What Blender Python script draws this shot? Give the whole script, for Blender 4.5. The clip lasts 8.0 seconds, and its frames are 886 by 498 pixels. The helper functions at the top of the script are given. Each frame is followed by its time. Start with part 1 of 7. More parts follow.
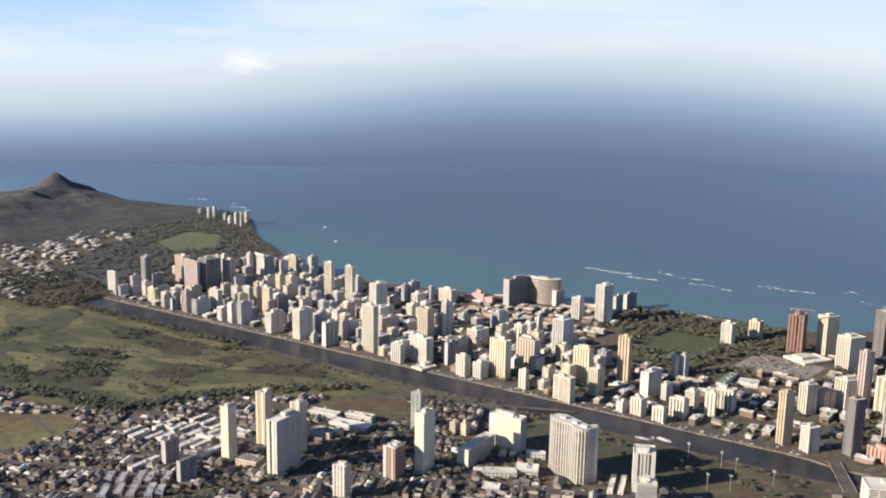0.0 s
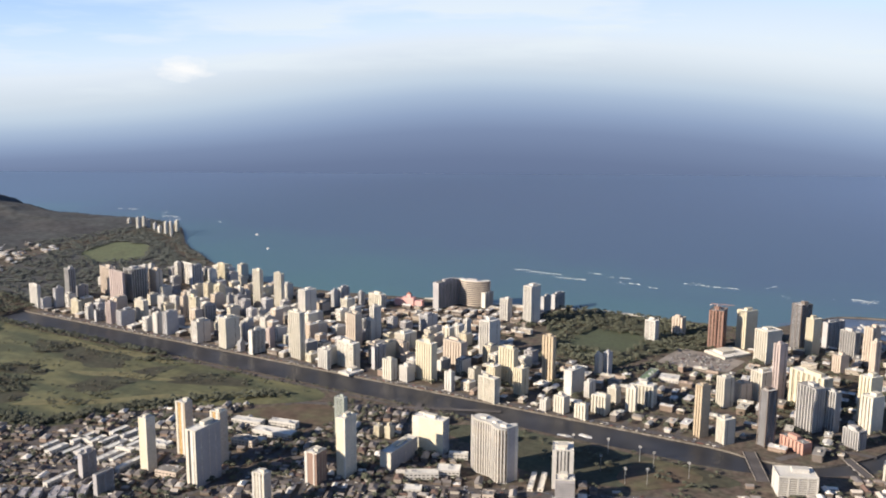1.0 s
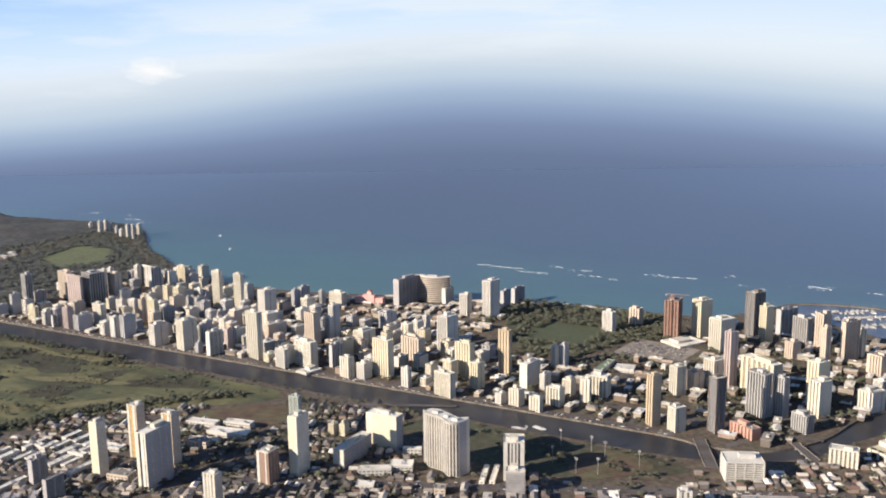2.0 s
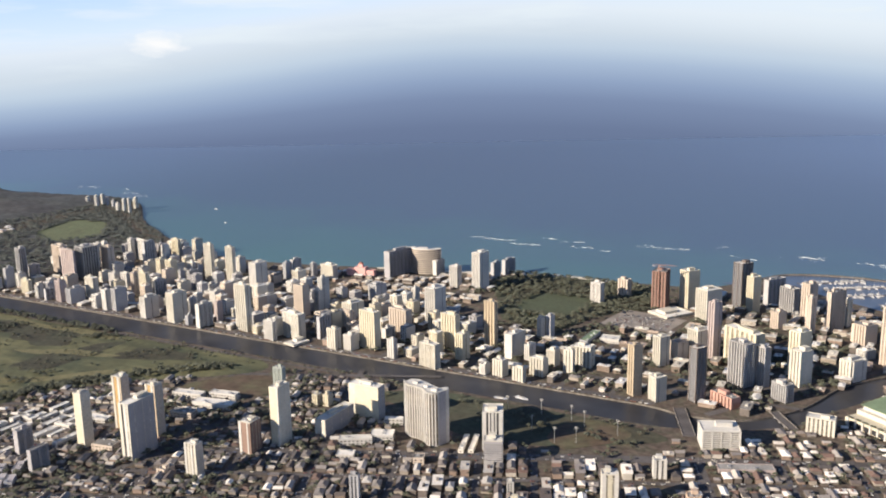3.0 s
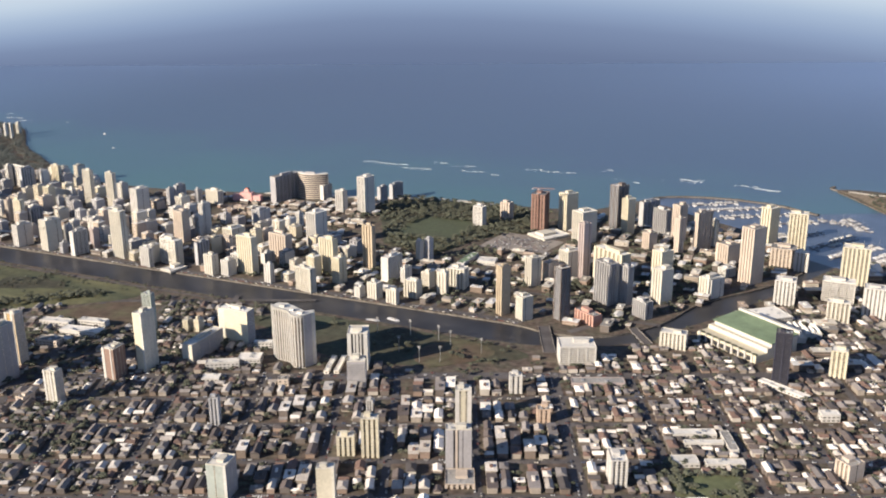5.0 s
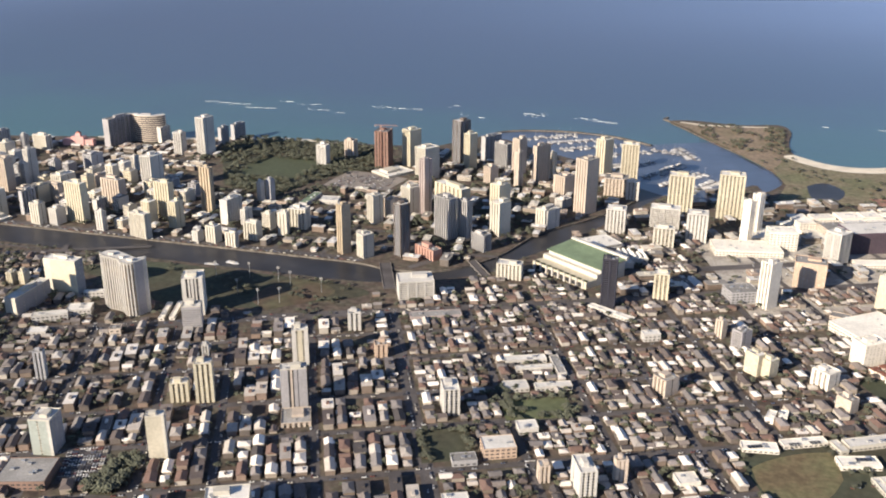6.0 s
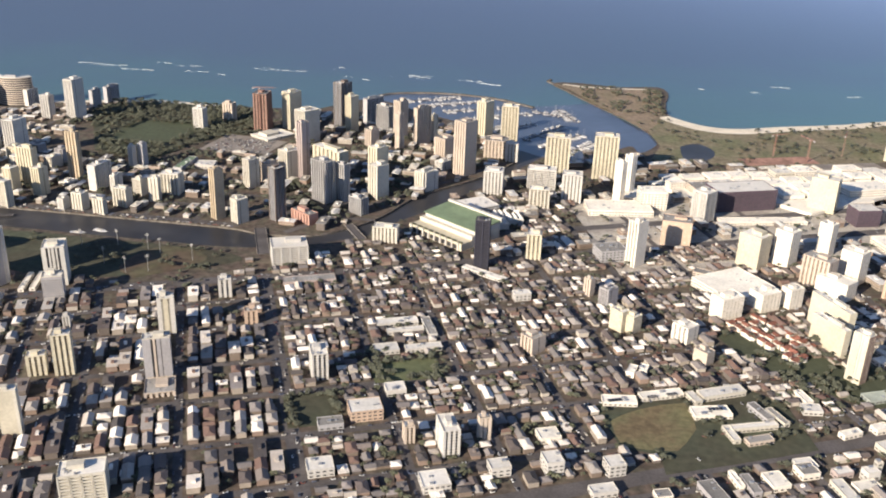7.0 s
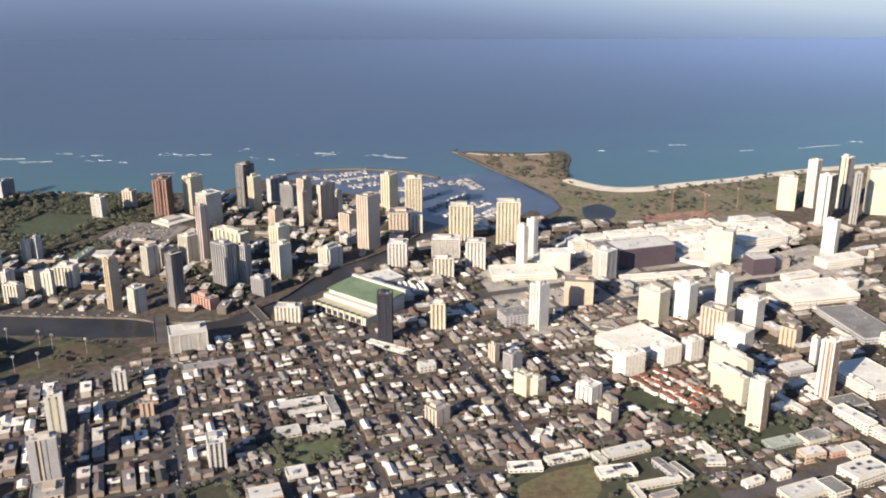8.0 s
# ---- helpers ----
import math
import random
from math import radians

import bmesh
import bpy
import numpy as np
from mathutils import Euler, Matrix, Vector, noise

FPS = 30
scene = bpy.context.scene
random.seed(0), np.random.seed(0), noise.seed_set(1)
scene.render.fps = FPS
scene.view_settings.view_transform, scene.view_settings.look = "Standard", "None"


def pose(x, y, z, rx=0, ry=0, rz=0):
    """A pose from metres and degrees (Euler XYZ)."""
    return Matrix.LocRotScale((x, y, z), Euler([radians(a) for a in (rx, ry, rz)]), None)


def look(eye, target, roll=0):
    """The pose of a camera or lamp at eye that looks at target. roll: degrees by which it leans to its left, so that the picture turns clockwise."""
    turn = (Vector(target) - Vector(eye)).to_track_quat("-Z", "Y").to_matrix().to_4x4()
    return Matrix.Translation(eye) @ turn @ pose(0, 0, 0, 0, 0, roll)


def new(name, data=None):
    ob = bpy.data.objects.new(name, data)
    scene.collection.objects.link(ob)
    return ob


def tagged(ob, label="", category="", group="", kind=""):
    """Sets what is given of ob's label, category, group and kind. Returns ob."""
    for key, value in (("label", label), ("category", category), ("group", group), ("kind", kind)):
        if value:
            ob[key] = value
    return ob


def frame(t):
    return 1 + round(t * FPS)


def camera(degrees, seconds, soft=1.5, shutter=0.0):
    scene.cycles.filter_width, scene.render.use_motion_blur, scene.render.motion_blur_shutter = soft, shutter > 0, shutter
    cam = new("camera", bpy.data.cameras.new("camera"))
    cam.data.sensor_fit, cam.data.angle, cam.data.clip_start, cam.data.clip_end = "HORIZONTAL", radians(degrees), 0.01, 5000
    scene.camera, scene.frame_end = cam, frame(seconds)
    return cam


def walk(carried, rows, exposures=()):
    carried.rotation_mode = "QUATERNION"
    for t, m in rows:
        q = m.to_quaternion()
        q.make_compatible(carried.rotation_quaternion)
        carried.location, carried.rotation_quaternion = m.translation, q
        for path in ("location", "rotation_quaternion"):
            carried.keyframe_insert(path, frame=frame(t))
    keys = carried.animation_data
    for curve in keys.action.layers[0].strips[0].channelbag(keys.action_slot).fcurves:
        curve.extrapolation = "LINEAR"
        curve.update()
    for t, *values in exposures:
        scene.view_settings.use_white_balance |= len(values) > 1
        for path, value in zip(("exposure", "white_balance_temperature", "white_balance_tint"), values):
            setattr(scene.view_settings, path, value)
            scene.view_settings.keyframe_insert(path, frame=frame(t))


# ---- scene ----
cam = camera(51.0, 8.0, soft=2.0)
PATH = [
    (0, (0.47, -3.45, 528.23), (-267.25, 407.88, 432.66), 0.97),
    (0.5, (17.59, 3.02, 528.04), (-238.88, 421.44, 432.37), 1.00),
    (1, (34.84, 9.39, 527.86), (-207.71, 436.69, 435.23), 0.35),
    (1.5, (52.23, 15.64, 527.68), (-178.39, 450.02, 437.52), -0.62),
    (3, (105.21, 33.74, 527.13), (-127.51, 462.73, 418.46), -1.03),
    (3.5, (123.14, 39.55, 526.94), (-111.5, 466.27, 413.56), -1.90),
    (4, (141.22, 45.25, 526.76), (-87.26, 473.75, 407.68), -2.00),
    (5.3, (188.84, 59.56, 526.28), (19.69, 502.91, 368.71), 0.14),
    (5.5, (196.25, 61.69, 526.21), (43.22, 508.71, 362.63), 0.25),
    (6, (214.86, 66.95, 526.02), (96.67, 518.6, 347.01), 0.52),
    (6.5, (233.62, 72.1, 525.84), (146.95, 525.11, 332.78), 1.29),
    (7, (252.51, 77.14, 525.66), (187.27, 532.36, 329.41), 2.01),
    (7.5, (271.53, 82.07, 525.47), (224.28, 544.41, 341.06), 1.79),
    (8, (290.69, 86.88, 525.29), (260.87, 559.73, 365.53), -0.14),
]
walk(cam, [(t, look(eye, target, roll)) for t, eye, target, roll in PATH], exposures=((0.0, 1.0), (8.0, 1.0)))

# ---- world, sun, exposure ----
SUN_TO = Vector((-0.59, -0.81, 0.0)).normalized()
SUN_UP = radians(22)
world = bpy.data.worlds.new("sky_over_the_sea")
scene.world = world
world.use_nodes = True
wn, wl = world.node_tree.nodes, world.node_tree.links
wn.clear()


def wnode(kind, **values):
    n = wn.new(kind)
    for key, value in values.items():
        n.inputs[key].default_value = value
    return n


def ramp_of(nodes, stops, mode="LINEAR"):
    n = nodes.new("ShaderNodeValToRGB")
    n.color_ramp.interpolation = mode
    els = n.color_ramp.elements
    while len(els) < len(stops):
        els.new(0.5)
    for e, (p, c) in zip(els, stops):
        e.position, e.color = p, (*c, 1.0)
    return n


w_out = wn.new("ShaderNodeOutputWorld")
w_co = wn.new("ShaderNodeTexCoord")
w_sep = wn.new("ShaderNodeSeparateXYZ")
wl.new(w_co.outputs["Generated"], w_sep.inputs[0])
sky = wn.new("ShaderNodeTexSky")
sky.sky_type, sky.sun_disc = "NISHITA", False
sky.sun_elevation = SUN_UP
sky.sun_rotation = math.atan2(SUN_TO.x, SUN_TO.y)
sky.altitude, sky.air_density, sky.dust_density = 500.0, 0.5, 0.05
bg_sky = wnode("ShaderNodeBackground", Strength=0.10)
wl.new(sky.outputs[0], bg_sky.inputs["Color"])
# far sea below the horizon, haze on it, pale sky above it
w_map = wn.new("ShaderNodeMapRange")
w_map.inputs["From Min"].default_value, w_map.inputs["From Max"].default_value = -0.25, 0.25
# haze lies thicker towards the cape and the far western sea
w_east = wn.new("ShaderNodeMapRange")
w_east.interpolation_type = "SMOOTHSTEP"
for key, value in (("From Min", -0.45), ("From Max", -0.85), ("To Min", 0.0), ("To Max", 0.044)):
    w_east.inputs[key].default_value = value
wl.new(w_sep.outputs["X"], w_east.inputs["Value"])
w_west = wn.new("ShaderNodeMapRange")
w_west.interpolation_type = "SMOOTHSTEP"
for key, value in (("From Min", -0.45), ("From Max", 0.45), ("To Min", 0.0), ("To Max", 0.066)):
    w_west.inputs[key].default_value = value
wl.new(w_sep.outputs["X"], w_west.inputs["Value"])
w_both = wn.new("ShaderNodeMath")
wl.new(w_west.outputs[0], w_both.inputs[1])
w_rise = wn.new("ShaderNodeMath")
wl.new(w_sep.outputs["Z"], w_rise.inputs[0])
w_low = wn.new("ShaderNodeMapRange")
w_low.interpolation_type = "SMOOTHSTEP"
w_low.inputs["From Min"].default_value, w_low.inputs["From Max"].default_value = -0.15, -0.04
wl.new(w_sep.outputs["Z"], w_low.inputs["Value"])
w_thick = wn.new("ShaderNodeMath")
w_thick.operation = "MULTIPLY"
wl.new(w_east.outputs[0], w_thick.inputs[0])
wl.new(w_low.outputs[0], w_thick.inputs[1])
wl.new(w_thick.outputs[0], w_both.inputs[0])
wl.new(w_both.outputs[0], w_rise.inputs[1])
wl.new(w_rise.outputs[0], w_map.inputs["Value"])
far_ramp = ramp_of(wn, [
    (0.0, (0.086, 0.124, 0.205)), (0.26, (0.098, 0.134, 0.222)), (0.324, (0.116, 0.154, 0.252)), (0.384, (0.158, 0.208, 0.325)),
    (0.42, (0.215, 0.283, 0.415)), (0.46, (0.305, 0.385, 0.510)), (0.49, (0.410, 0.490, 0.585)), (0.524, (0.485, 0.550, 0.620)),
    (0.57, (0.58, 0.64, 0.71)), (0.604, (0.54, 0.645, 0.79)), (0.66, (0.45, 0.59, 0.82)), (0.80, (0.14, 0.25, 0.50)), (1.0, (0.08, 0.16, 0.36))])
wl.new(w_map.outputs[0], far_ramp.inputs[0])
# streaks of cloud: noise stretched along the horizon
w_scale = wn.new("ShaderNodeVectorMath")
w_scale.operation = "MULTIPLY"
w_scale.inputs[1].default_value = (4.5, 4.5, 34.0)
wl.new(w_co.outputs["Generated"], w_scale.inputs[0])
w_noise = wnode("ShaderNodeTexNoise", Scale=1.0, Detail=5.0, Roughness=0.55)
wl.new(w_scale.outputs[0], w_noise.inputs["Vector"])
w_cloud = ramp_of(wn, [(0.44, (0, 0, 0)), (0.58, (1, 1, 1))])
wl.new(w_noise.outputs[0], w_cloud.inputs[0])
w_band = ramp_of(wn, [(0.505, (0, 0, 0)), (0.55, (0.5, 0.5, 0.5)), (0.60, (0.9, 0.9, 0.9)), (0.70, (0.5, 0.5, 0.5)), (1.0, (0.1, 0.1, 0.1))])
wl.new(w_map.outputs[0], w_band.inputs[0])
w_mul = wn.new("ShaderNodeMath")
w_mul.operation = "MULTIPLY"
wl.new(w_cloud.outputs[0], w_mul.inputs[0])
wl.new(w_band.outputs[0], w_mul.inputs[1])
w_mix = wn.new("ShaderNodeMix")
w_mix.data_type = "RGBA"
# a thin bright veil of cloud thickens towards the west
w_veil = wn.new("ShaderNodeMapRange")
w_veil.interpolation_type = "SMOOTHSTEP"
for key, value in (("From Min", -0.50), ("From Max", -0.10), ("To Min", 0.0), ("To Max", 0.75)):
    w_veil.inputs[key].default_value = value
wl.new(w_sep.outputs["X"], w_veil.inputs["Value"])
w_thin = wn.new("ShaderNodeMath")
w_thin.operation = "MULTIPLY"
wl.new(w_veil.outputs[0], w_thin.inputs[0])
wl.new(w_band.outputs[0], w_thin.inputs[1])
w_all = wn.new("ShaderNodeMath")
w_all.operation = "MAXIMUM"
wl.new(w_mul.outputs[0], w_all.inputs[0])
wl.new(w_thin.outputs[0], w_all.inputs[1])
wl.new(w_all.outputs[0], w_mix.inputs[0])
wl.new(far_ramp.outputs[0], w_mix.inputs[6])
w_mix.inputs[7].default_value = (0.62, 0.68, 0.72, 1.0)
# one small white puff low over the sea
w_off = wn.new("ShaderNodeVectorMath")
w_off.operation = "SUBTRACT"
wl.new(w_co.outputs["Generated"], w_off.inputs[0])
w_off.inputs[1].default_value = (-0.707, 0.707, 0.002)
w_flat = wn.new("ShaderNodeVectorMath")
w_flat.operation = "MULTIPLY"
w_flat.inputs[1].default_value = (30.0, 30.0, 66.0)
wl.new(w_off.outputs[0], w_flat.inputs[0])
w_curl = wnode("ShaderNodeTexNoise", Scale=1.6, Detail=4.0)
wl.new(w_flat.outputs[0], w_curl.inputs["Vector"])
w_len = wn.new("ShaderNodeVectorMath")
w_len.operation = "LENGTH"
wl.new(w_flat.outputs[0], w_len.inputs[0])
w_rag = wn.new("ShaderNodeMath")
w_rag.operation = "MULTIPLY_ADD"
w_rag.inputs[1].default_value = 1.6
wl.new(w_curl.outputs[0], w_rag.inputs[0])
wl.new(w_len.outputs["Value"], w_rag.inputs[2])
w_puff = ramp_of(wn, [(0.0, (1, 1, 1)), (1.0, (0, 0, 0))])
w_near = wn.new("ShaderNodeMapRange")
w_near.inputs["From Min"].default_value, w_near.inputs["From Max"].default_value = 0.95, 1.7
wl.new(w_rag.outputs[0], w_near.inputs["Value"])
wl.new(w_near.outputs[0], w_puff.inputs[0])
w_mix2 = wn.new("ShaderNodeMix")
w_mix2.data_type = "RGBA"
wl.new(w_puff.outputs[0], w_mix2.inputs[0])
wl.new(w_mix.outputs[2], w_mix2.inputs[6])
w_mix2.inputs[7].default_value = (0.74, 0.745, 0.75, 1.0)
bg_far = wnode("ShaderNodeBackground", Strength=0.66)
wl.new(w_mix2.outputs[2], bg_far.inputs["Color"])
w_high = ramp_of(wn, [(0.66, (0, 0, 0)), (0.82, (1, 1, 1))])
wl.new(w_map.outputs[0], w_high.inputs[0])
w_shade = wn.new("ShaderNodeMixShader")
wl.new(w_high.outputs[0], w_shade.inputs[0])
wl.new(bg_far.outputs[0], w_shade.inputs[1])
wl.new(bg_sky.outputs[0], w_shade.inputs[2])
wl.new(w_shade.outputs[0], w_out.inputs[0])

sun_data = bpy.data.lights.new("sun", "SUN")
sun_data.energy, sun_data.angle, sun_data.color = 4.8, radians(0.5), (1.0, 0.87, 0.70)
sun = new("sun", sun_data)
sun.matrix_world = look((0, 0, 900), Vector((0, 0, 900)) - Vector((SUN_TO.x * math.cos(SUN_UP), SUN_TO.y * math.cos(SUN_UP), math.sin(SUN_UP))))


# ---- materials ----
def material(name, color, rough=0.8, grain=0.5, spread=0.25, stain=0.02, stain_spread=0.2, vary=0.0, island=0.0, tones=None, bump=0.0, metal=0.0, spec=0.4, second=None, drift=(1.0, 1.0, 1.0)):
    """Procedural surface: fine grain, broad stains, piece to piece variation. grain and stain are noise scales per metre."""
    m = bpy.data.materials.new(name)
    m.use_nodes = True
    nodes, links = m.node_tree.nodes, m.node_tree.links
    bsdf = nodes["Principled BSDF"]
    bsdf.inputs["Roughness"].default_value = rough
    bsdf.inputs["Metallic"].default_value = metal
    bsdf.inputs["Specular IOR Level"].default_value = spec
    geo = nodes.new("ShaderNodeNewGeometry")

    def noise_of(scale, detail):
        n = nodes.new("ShaderNodeTexNoise")
        n.inputs["Scale"].default_value, n.inputs["Detail"].default_value = scale, detail
        links.new(geo.outputs["Position"], n.inputs["Vector"])
        return n

    def scaled(value, low, high):
        r = nodes.new("ShaderNodeMapRange")
        r.inputs["From Min"].default_value, r.inputs["From Max"].default_value = 0.3, 0.7
        r.inputs["To Min"].default_value, r.inputs["To Max"].default_value = low, high
        r.clamp = True
        links.new(value, r.inputs["Value"])
        return r.outputs[0]

    def times(a, b):
        k = nodes.new("ShaderNodeMath")
        k.operation = "MULTIPLY"
        links.new(a, k.inputs[0])
        links.new(b, k.inputs[1])
        return k.outputs[0]

    fine, broad = noise_of(grain, 4.0), noise_of(stain, 3.0)
    value = times(scaled(fine.outputs[0], 1 - spread, 1 + spread), scaled(broad.outputs[0], 1 - stain_spread, 1 + stain_spread))
    random_out = None
    if island:
        random_out = geo.outputs["Random Per Island"]
    elif vary or tones:
        random_out = nodes.new("ShaderNodeObjectInfo").outputs["Random"]
    amount = island or vary
    if random_out is not None and amount:
        r = nodes.new("ShaderNodeMapRange")
        r.inputs["To Min"].default_value, r.inputs["To Max"].default_value = 1 - amount, 1 + amount
        links.new(random_out, r.inputs["Value"])
        value = times(value, r.outputs[0])
    mix = nodes.new("ShaderNodeVectorMath")
    mix.operation = "SCALE"
    links.new(value, mix.inputs["Scale"])
    if tones:
        pick = ramp_of(nodes, [(i / len(tones), c) for i, c in enumerate(tones)], "CONSTANT")
        links.new(random_out, pick.inputs[0])
        links.new(pick.outputs[0], mix.inputs[0])
    elif second:
        # a second ground colour in drifts of its own
        far = nodes.new("ShaderNodeVectorMath")
        far.operation = "MULTIPLY"
        far.inputs[1].default_value = drift
        links.new(geo.outputs["Position"], far.inputs[0])
        patch = nodes.new("ShaderNodeTexNoise")
        patch.inputs["Scale"].default_value, patch.inputs["Detail"].default_value = stain, 5.0
        links.new(far.outputs[0], patch.inputs["Vector"])
        two = ramp_of(nodes, [(0.40, color), (0.60, second)])
        links.new(patch.outputs[0], two.inputs[0])
        links.new(two.outputs[0], mix.inputs[0])
    else:
        mix.inputs[0].default_value = color
    links.new(mix.outputs[0], bsdf.inputs["Base Color"])
    if bump:
        b = nodes.new("ShaderNodeBump")
        b.inputs["Distance"].default_value = bump
        links.new(fine.outputs[0], b.inputs["Height"])
        links.new(b.outputs[0], bsdf.inputs["Normal"])
    return m


def glazing(name, dark, light, cell=(2.6, 2.6, 3.0), rough=0.25):
    """Windows and their curtains, room by room."""
    m = bpy.data.materials.new(name)
    m.use_nodes = True
    nodes, links = m.node_tree.nodes, m.node_tree.links
    bsdf = nodes["Principled BSDF"]
    bsdf.inputs["Roughness"].default_value = rough
    co = nodes.new("ShaderNodeTexCoord")
    div = nodes.new("ShaderNodeVectorMath")
    div.operation = "DIVIDE"
    div.inputs[1].default_value = cell
    links.new(co.outputs["Object"], div.inputs[0])
    flo = nodes.new("ShaderNodeVectorMath")
    flo.operation = "FLOOR"
    links.new(div.outputs[0], flo.inputs[0])
    wn_ = nodes.new("ShaderNodeTexWhiteNoise")
    links.new(flo.outputs[0], wn_.inputs["Vector"])
    pick = ramp_of(nodes, [(0.0, dark), (0.55, tuple(0.5 * (a + b) for a, b in zip(dark, light))), (0.8, light)], "CONSTANT")
    links.new(wn_.outputs["Value"], pick.inputs[0])
    links.new(pick.outputs[0], bsdf.inputs["Base Color"])
    return m


WALL = {
    "wht": (0.485, 0.462, 0.430), "crm": (0.500, 0.467, 0.401), "yel": (0.508, 0.459, 0.352), "gld": (0.500, 0.450, 0.340),
    "tan": (0.467, 0.393, 0.328), "brn": (0.434, 0.352, 0.254), "pnk": (0.385, 0.319, 0.303), "gry": (0.360, 0.352, 0.360),
    "blu": (0.378, 0.364, 0.357), "red": (0.410, 0.240, 0.195), "org": (0.455, 0.340, 0.260), "drk": (0.140, 0.112, 0.098),
    # brt is white paint lifted further, with the western glare put into its colour
    "blk": (0.028, 0.028, 0.042), "grn": (0.315, 0.343, 0.315), "con": (0.231, 0.140, 0.112), "slb": (0.308, 0.294, 0.301), "prp": (0.085, 0.060, 0.078), "choc": (0.210, 0.140, 0.112), "amb": (0.364, 0.238, 0.098), "brt": (0.67, 0.62, 0.545), "lem": (0.50, 0.455, 0.36)}
ALIKE = {"twn": "crm", "mos": "crm", "htl": "wht", "crw": "wht", "strp": "yel", "grd": "wht", "wlo": "wht"}
WALL_MAT = {k: material("painted_concrete_" + k, c, 0.85, 0.35, 0.10, 0.03, 0.10, vary=0.05, bump=0.05) for k, c in WALL.items()}
GLASS = glazing("window_glass", (0.03, 0.034, 0.042), (0.16, 0.145, 0.125))
GLASS_WARM = glazing("shaded_lanai", (0.05, 0.04, 0.032), (0.20, 0.16, 0.115), rough=0.6)
GLASS_PALE = glazing("blinds_behind_small_panes", (0.34, 0.30, 0.24), (0.58, 0.52, 0.42), rough=0.5)
GLASS_DARK = glazing("dark_curtain_wall", (0.025, 0.025, 0.03), (0.06, 0.058, 0.06), rough=0.35)
ROOF_PALE = material("pale_roof_membrane", (0.624, 0.600, 0.560), 0.9, 0.3, 0.10, 0.03, 0.12, vary=0.10)
# white roofs of the western blocks, also lifted in colour for the glare
ROOF_WHITE = material("white_roof_coating", (0.75, 0.71, 0.635), 0.85, 0.3, 0.12, 0.03, 0.15, vary=0.08)
ROOF_GREY = material("grey_roof_gravel", (0.230, 0.221, 0.212), 0.95, 0.6, 0.2, 0.04, 0.25, vary=0.2)
METAL = material("galvanised_metal", (0.5, 0.5, 0.5), 0.45, 1.0, 0.1, 0.1, 0.1, metal=0.7)
PALE_TONES = [(0.615, 0.600, 0.570), (0.495, 0.465, 0.413), (0.600, 0.555, 0.480), (0.225, 0.210, 0.195), (0.555, 0.540, 0.525), (0.360, 0.285, 0.232)]
ROOF_TONES = [(0.232, 0.21, 0.201), (0.131, 0.106, 0.0988), (0.7, 0.642, 0.58), (0.0788, 0.0695, 0.0686), (0.179, 0.116, 0.0947), (0.36, 0.323, 0.293), (0.116, 0.0946, 0.0902), (0.245, 0.218, 0.209), (0.2, 0.169, 0.154), (0.158, 0.101, 0.083), (0.47, 0.42, 0.37), (0.158, 0.143, 0.14), (0.68, 0.622, 0.56), (0.8, 0.738, 0.665)]
WALL_TONES = [(0.32, 0.276, 0.232), (0.185, 0.144, 0.116), (0.443, 0.402, 0.35), (0.136, 0.113, 0.0995), (0.233, 0.172, 0.138), (0.111, 0.0943, 0.0846)]
HOUSE_ROOF = material("shingle_or_sheet_roof", (0.4, 0.4, 0.4), 0.85, 0.8, 0.18, 0.05, 0.15, tones=ROOF_TONES)
EAST_TONES = [(0.184, 0.169, 0.164), (0.0966, 0.0801, 0.0757), (0.46, 0.432, 0.405), (0.0644, 0.0587, 0.059), (0.133, 0.089, 0.0748), (0.248, 0.223, 0.207), (0.0874, 0.073, 0.0704), (0.156, 0.138, 0.132), (0.115, 0.102, 0.101), (0.35, 0.316, 0.286), (0.589, 0.552, 0.51), (0.193, 0.174, 0.163)]
HOUSE_WALL = material("painted_house_wall", (0.5, 0.5, 0.5), 0.85, 0.8, 0.12, 0.05, 0.15, tones=WALL_TONES)
MANY_ROOF = material("mixed_small_roofs", (0.4, 0.4, 0.4), 0.85, 0.8, 0.18, 0.05, 0.15, island=0.12, tones=ROOF_TONES)
MANY_WALL = material("mixed_house_walls", (0.5, 0.5, 0.5), 0.85, 0.8, 0.12, 0.05, 0.15, island=0.12, tones=WALL_TONES)
EAST_ROOF = material("weathered_dark_small_roofs", (0.3, 0.3, 0.3), 0.85, 0.8, 0.18, 0.05, 0.15, island=0.12, tones=EAST_TONES)
PALE_MANY_ROOF = material("mixed_pale_roofs", (0.6, 0.6, 0.6), 0.85, 0.8, 0.12, 0.05, 0.12, island=0.1, tones=PALE_TONES)
TOWN = material("yards_and_paving", (0.110, 0.081, 0.066), 0.95, 0.12, 0.45, 0.05, 0.3, second=(0.074, 0.065, 0.048))
ASPHALT = material("worn_asphalt", (0.090, 0.081, 0.081), 0.9, 0.4, 0.2, 0.03, 0.3)
PAVING = material("pale_concrete_paving", (0.230, 0.204, 0.183), 0.9, 0.4, 0.2, 0.03, 0.25)
LAWN = material("dry_lawn", (0.070, 0.066, 0.044), 0.95, 0.12, 0.25, 0.012, 0.35, second=(0.048, 0.055, 0.035))
ROUGH_GRASS = material("golf_rough", (0.116, 0.114, 0.058), 0.95, 0.06, 0.22, 0.011, 0.25, second=(0.052, 0.060, 0.034), drift=(0.5, 1.5, 1.0))
FAIRWAY = material("fairway_grass", (0.158, 0.146, 0.076), 0.95, 0.08, 0.2, 0.014, 0.25, second=(0.120, 0.112, 0.058))
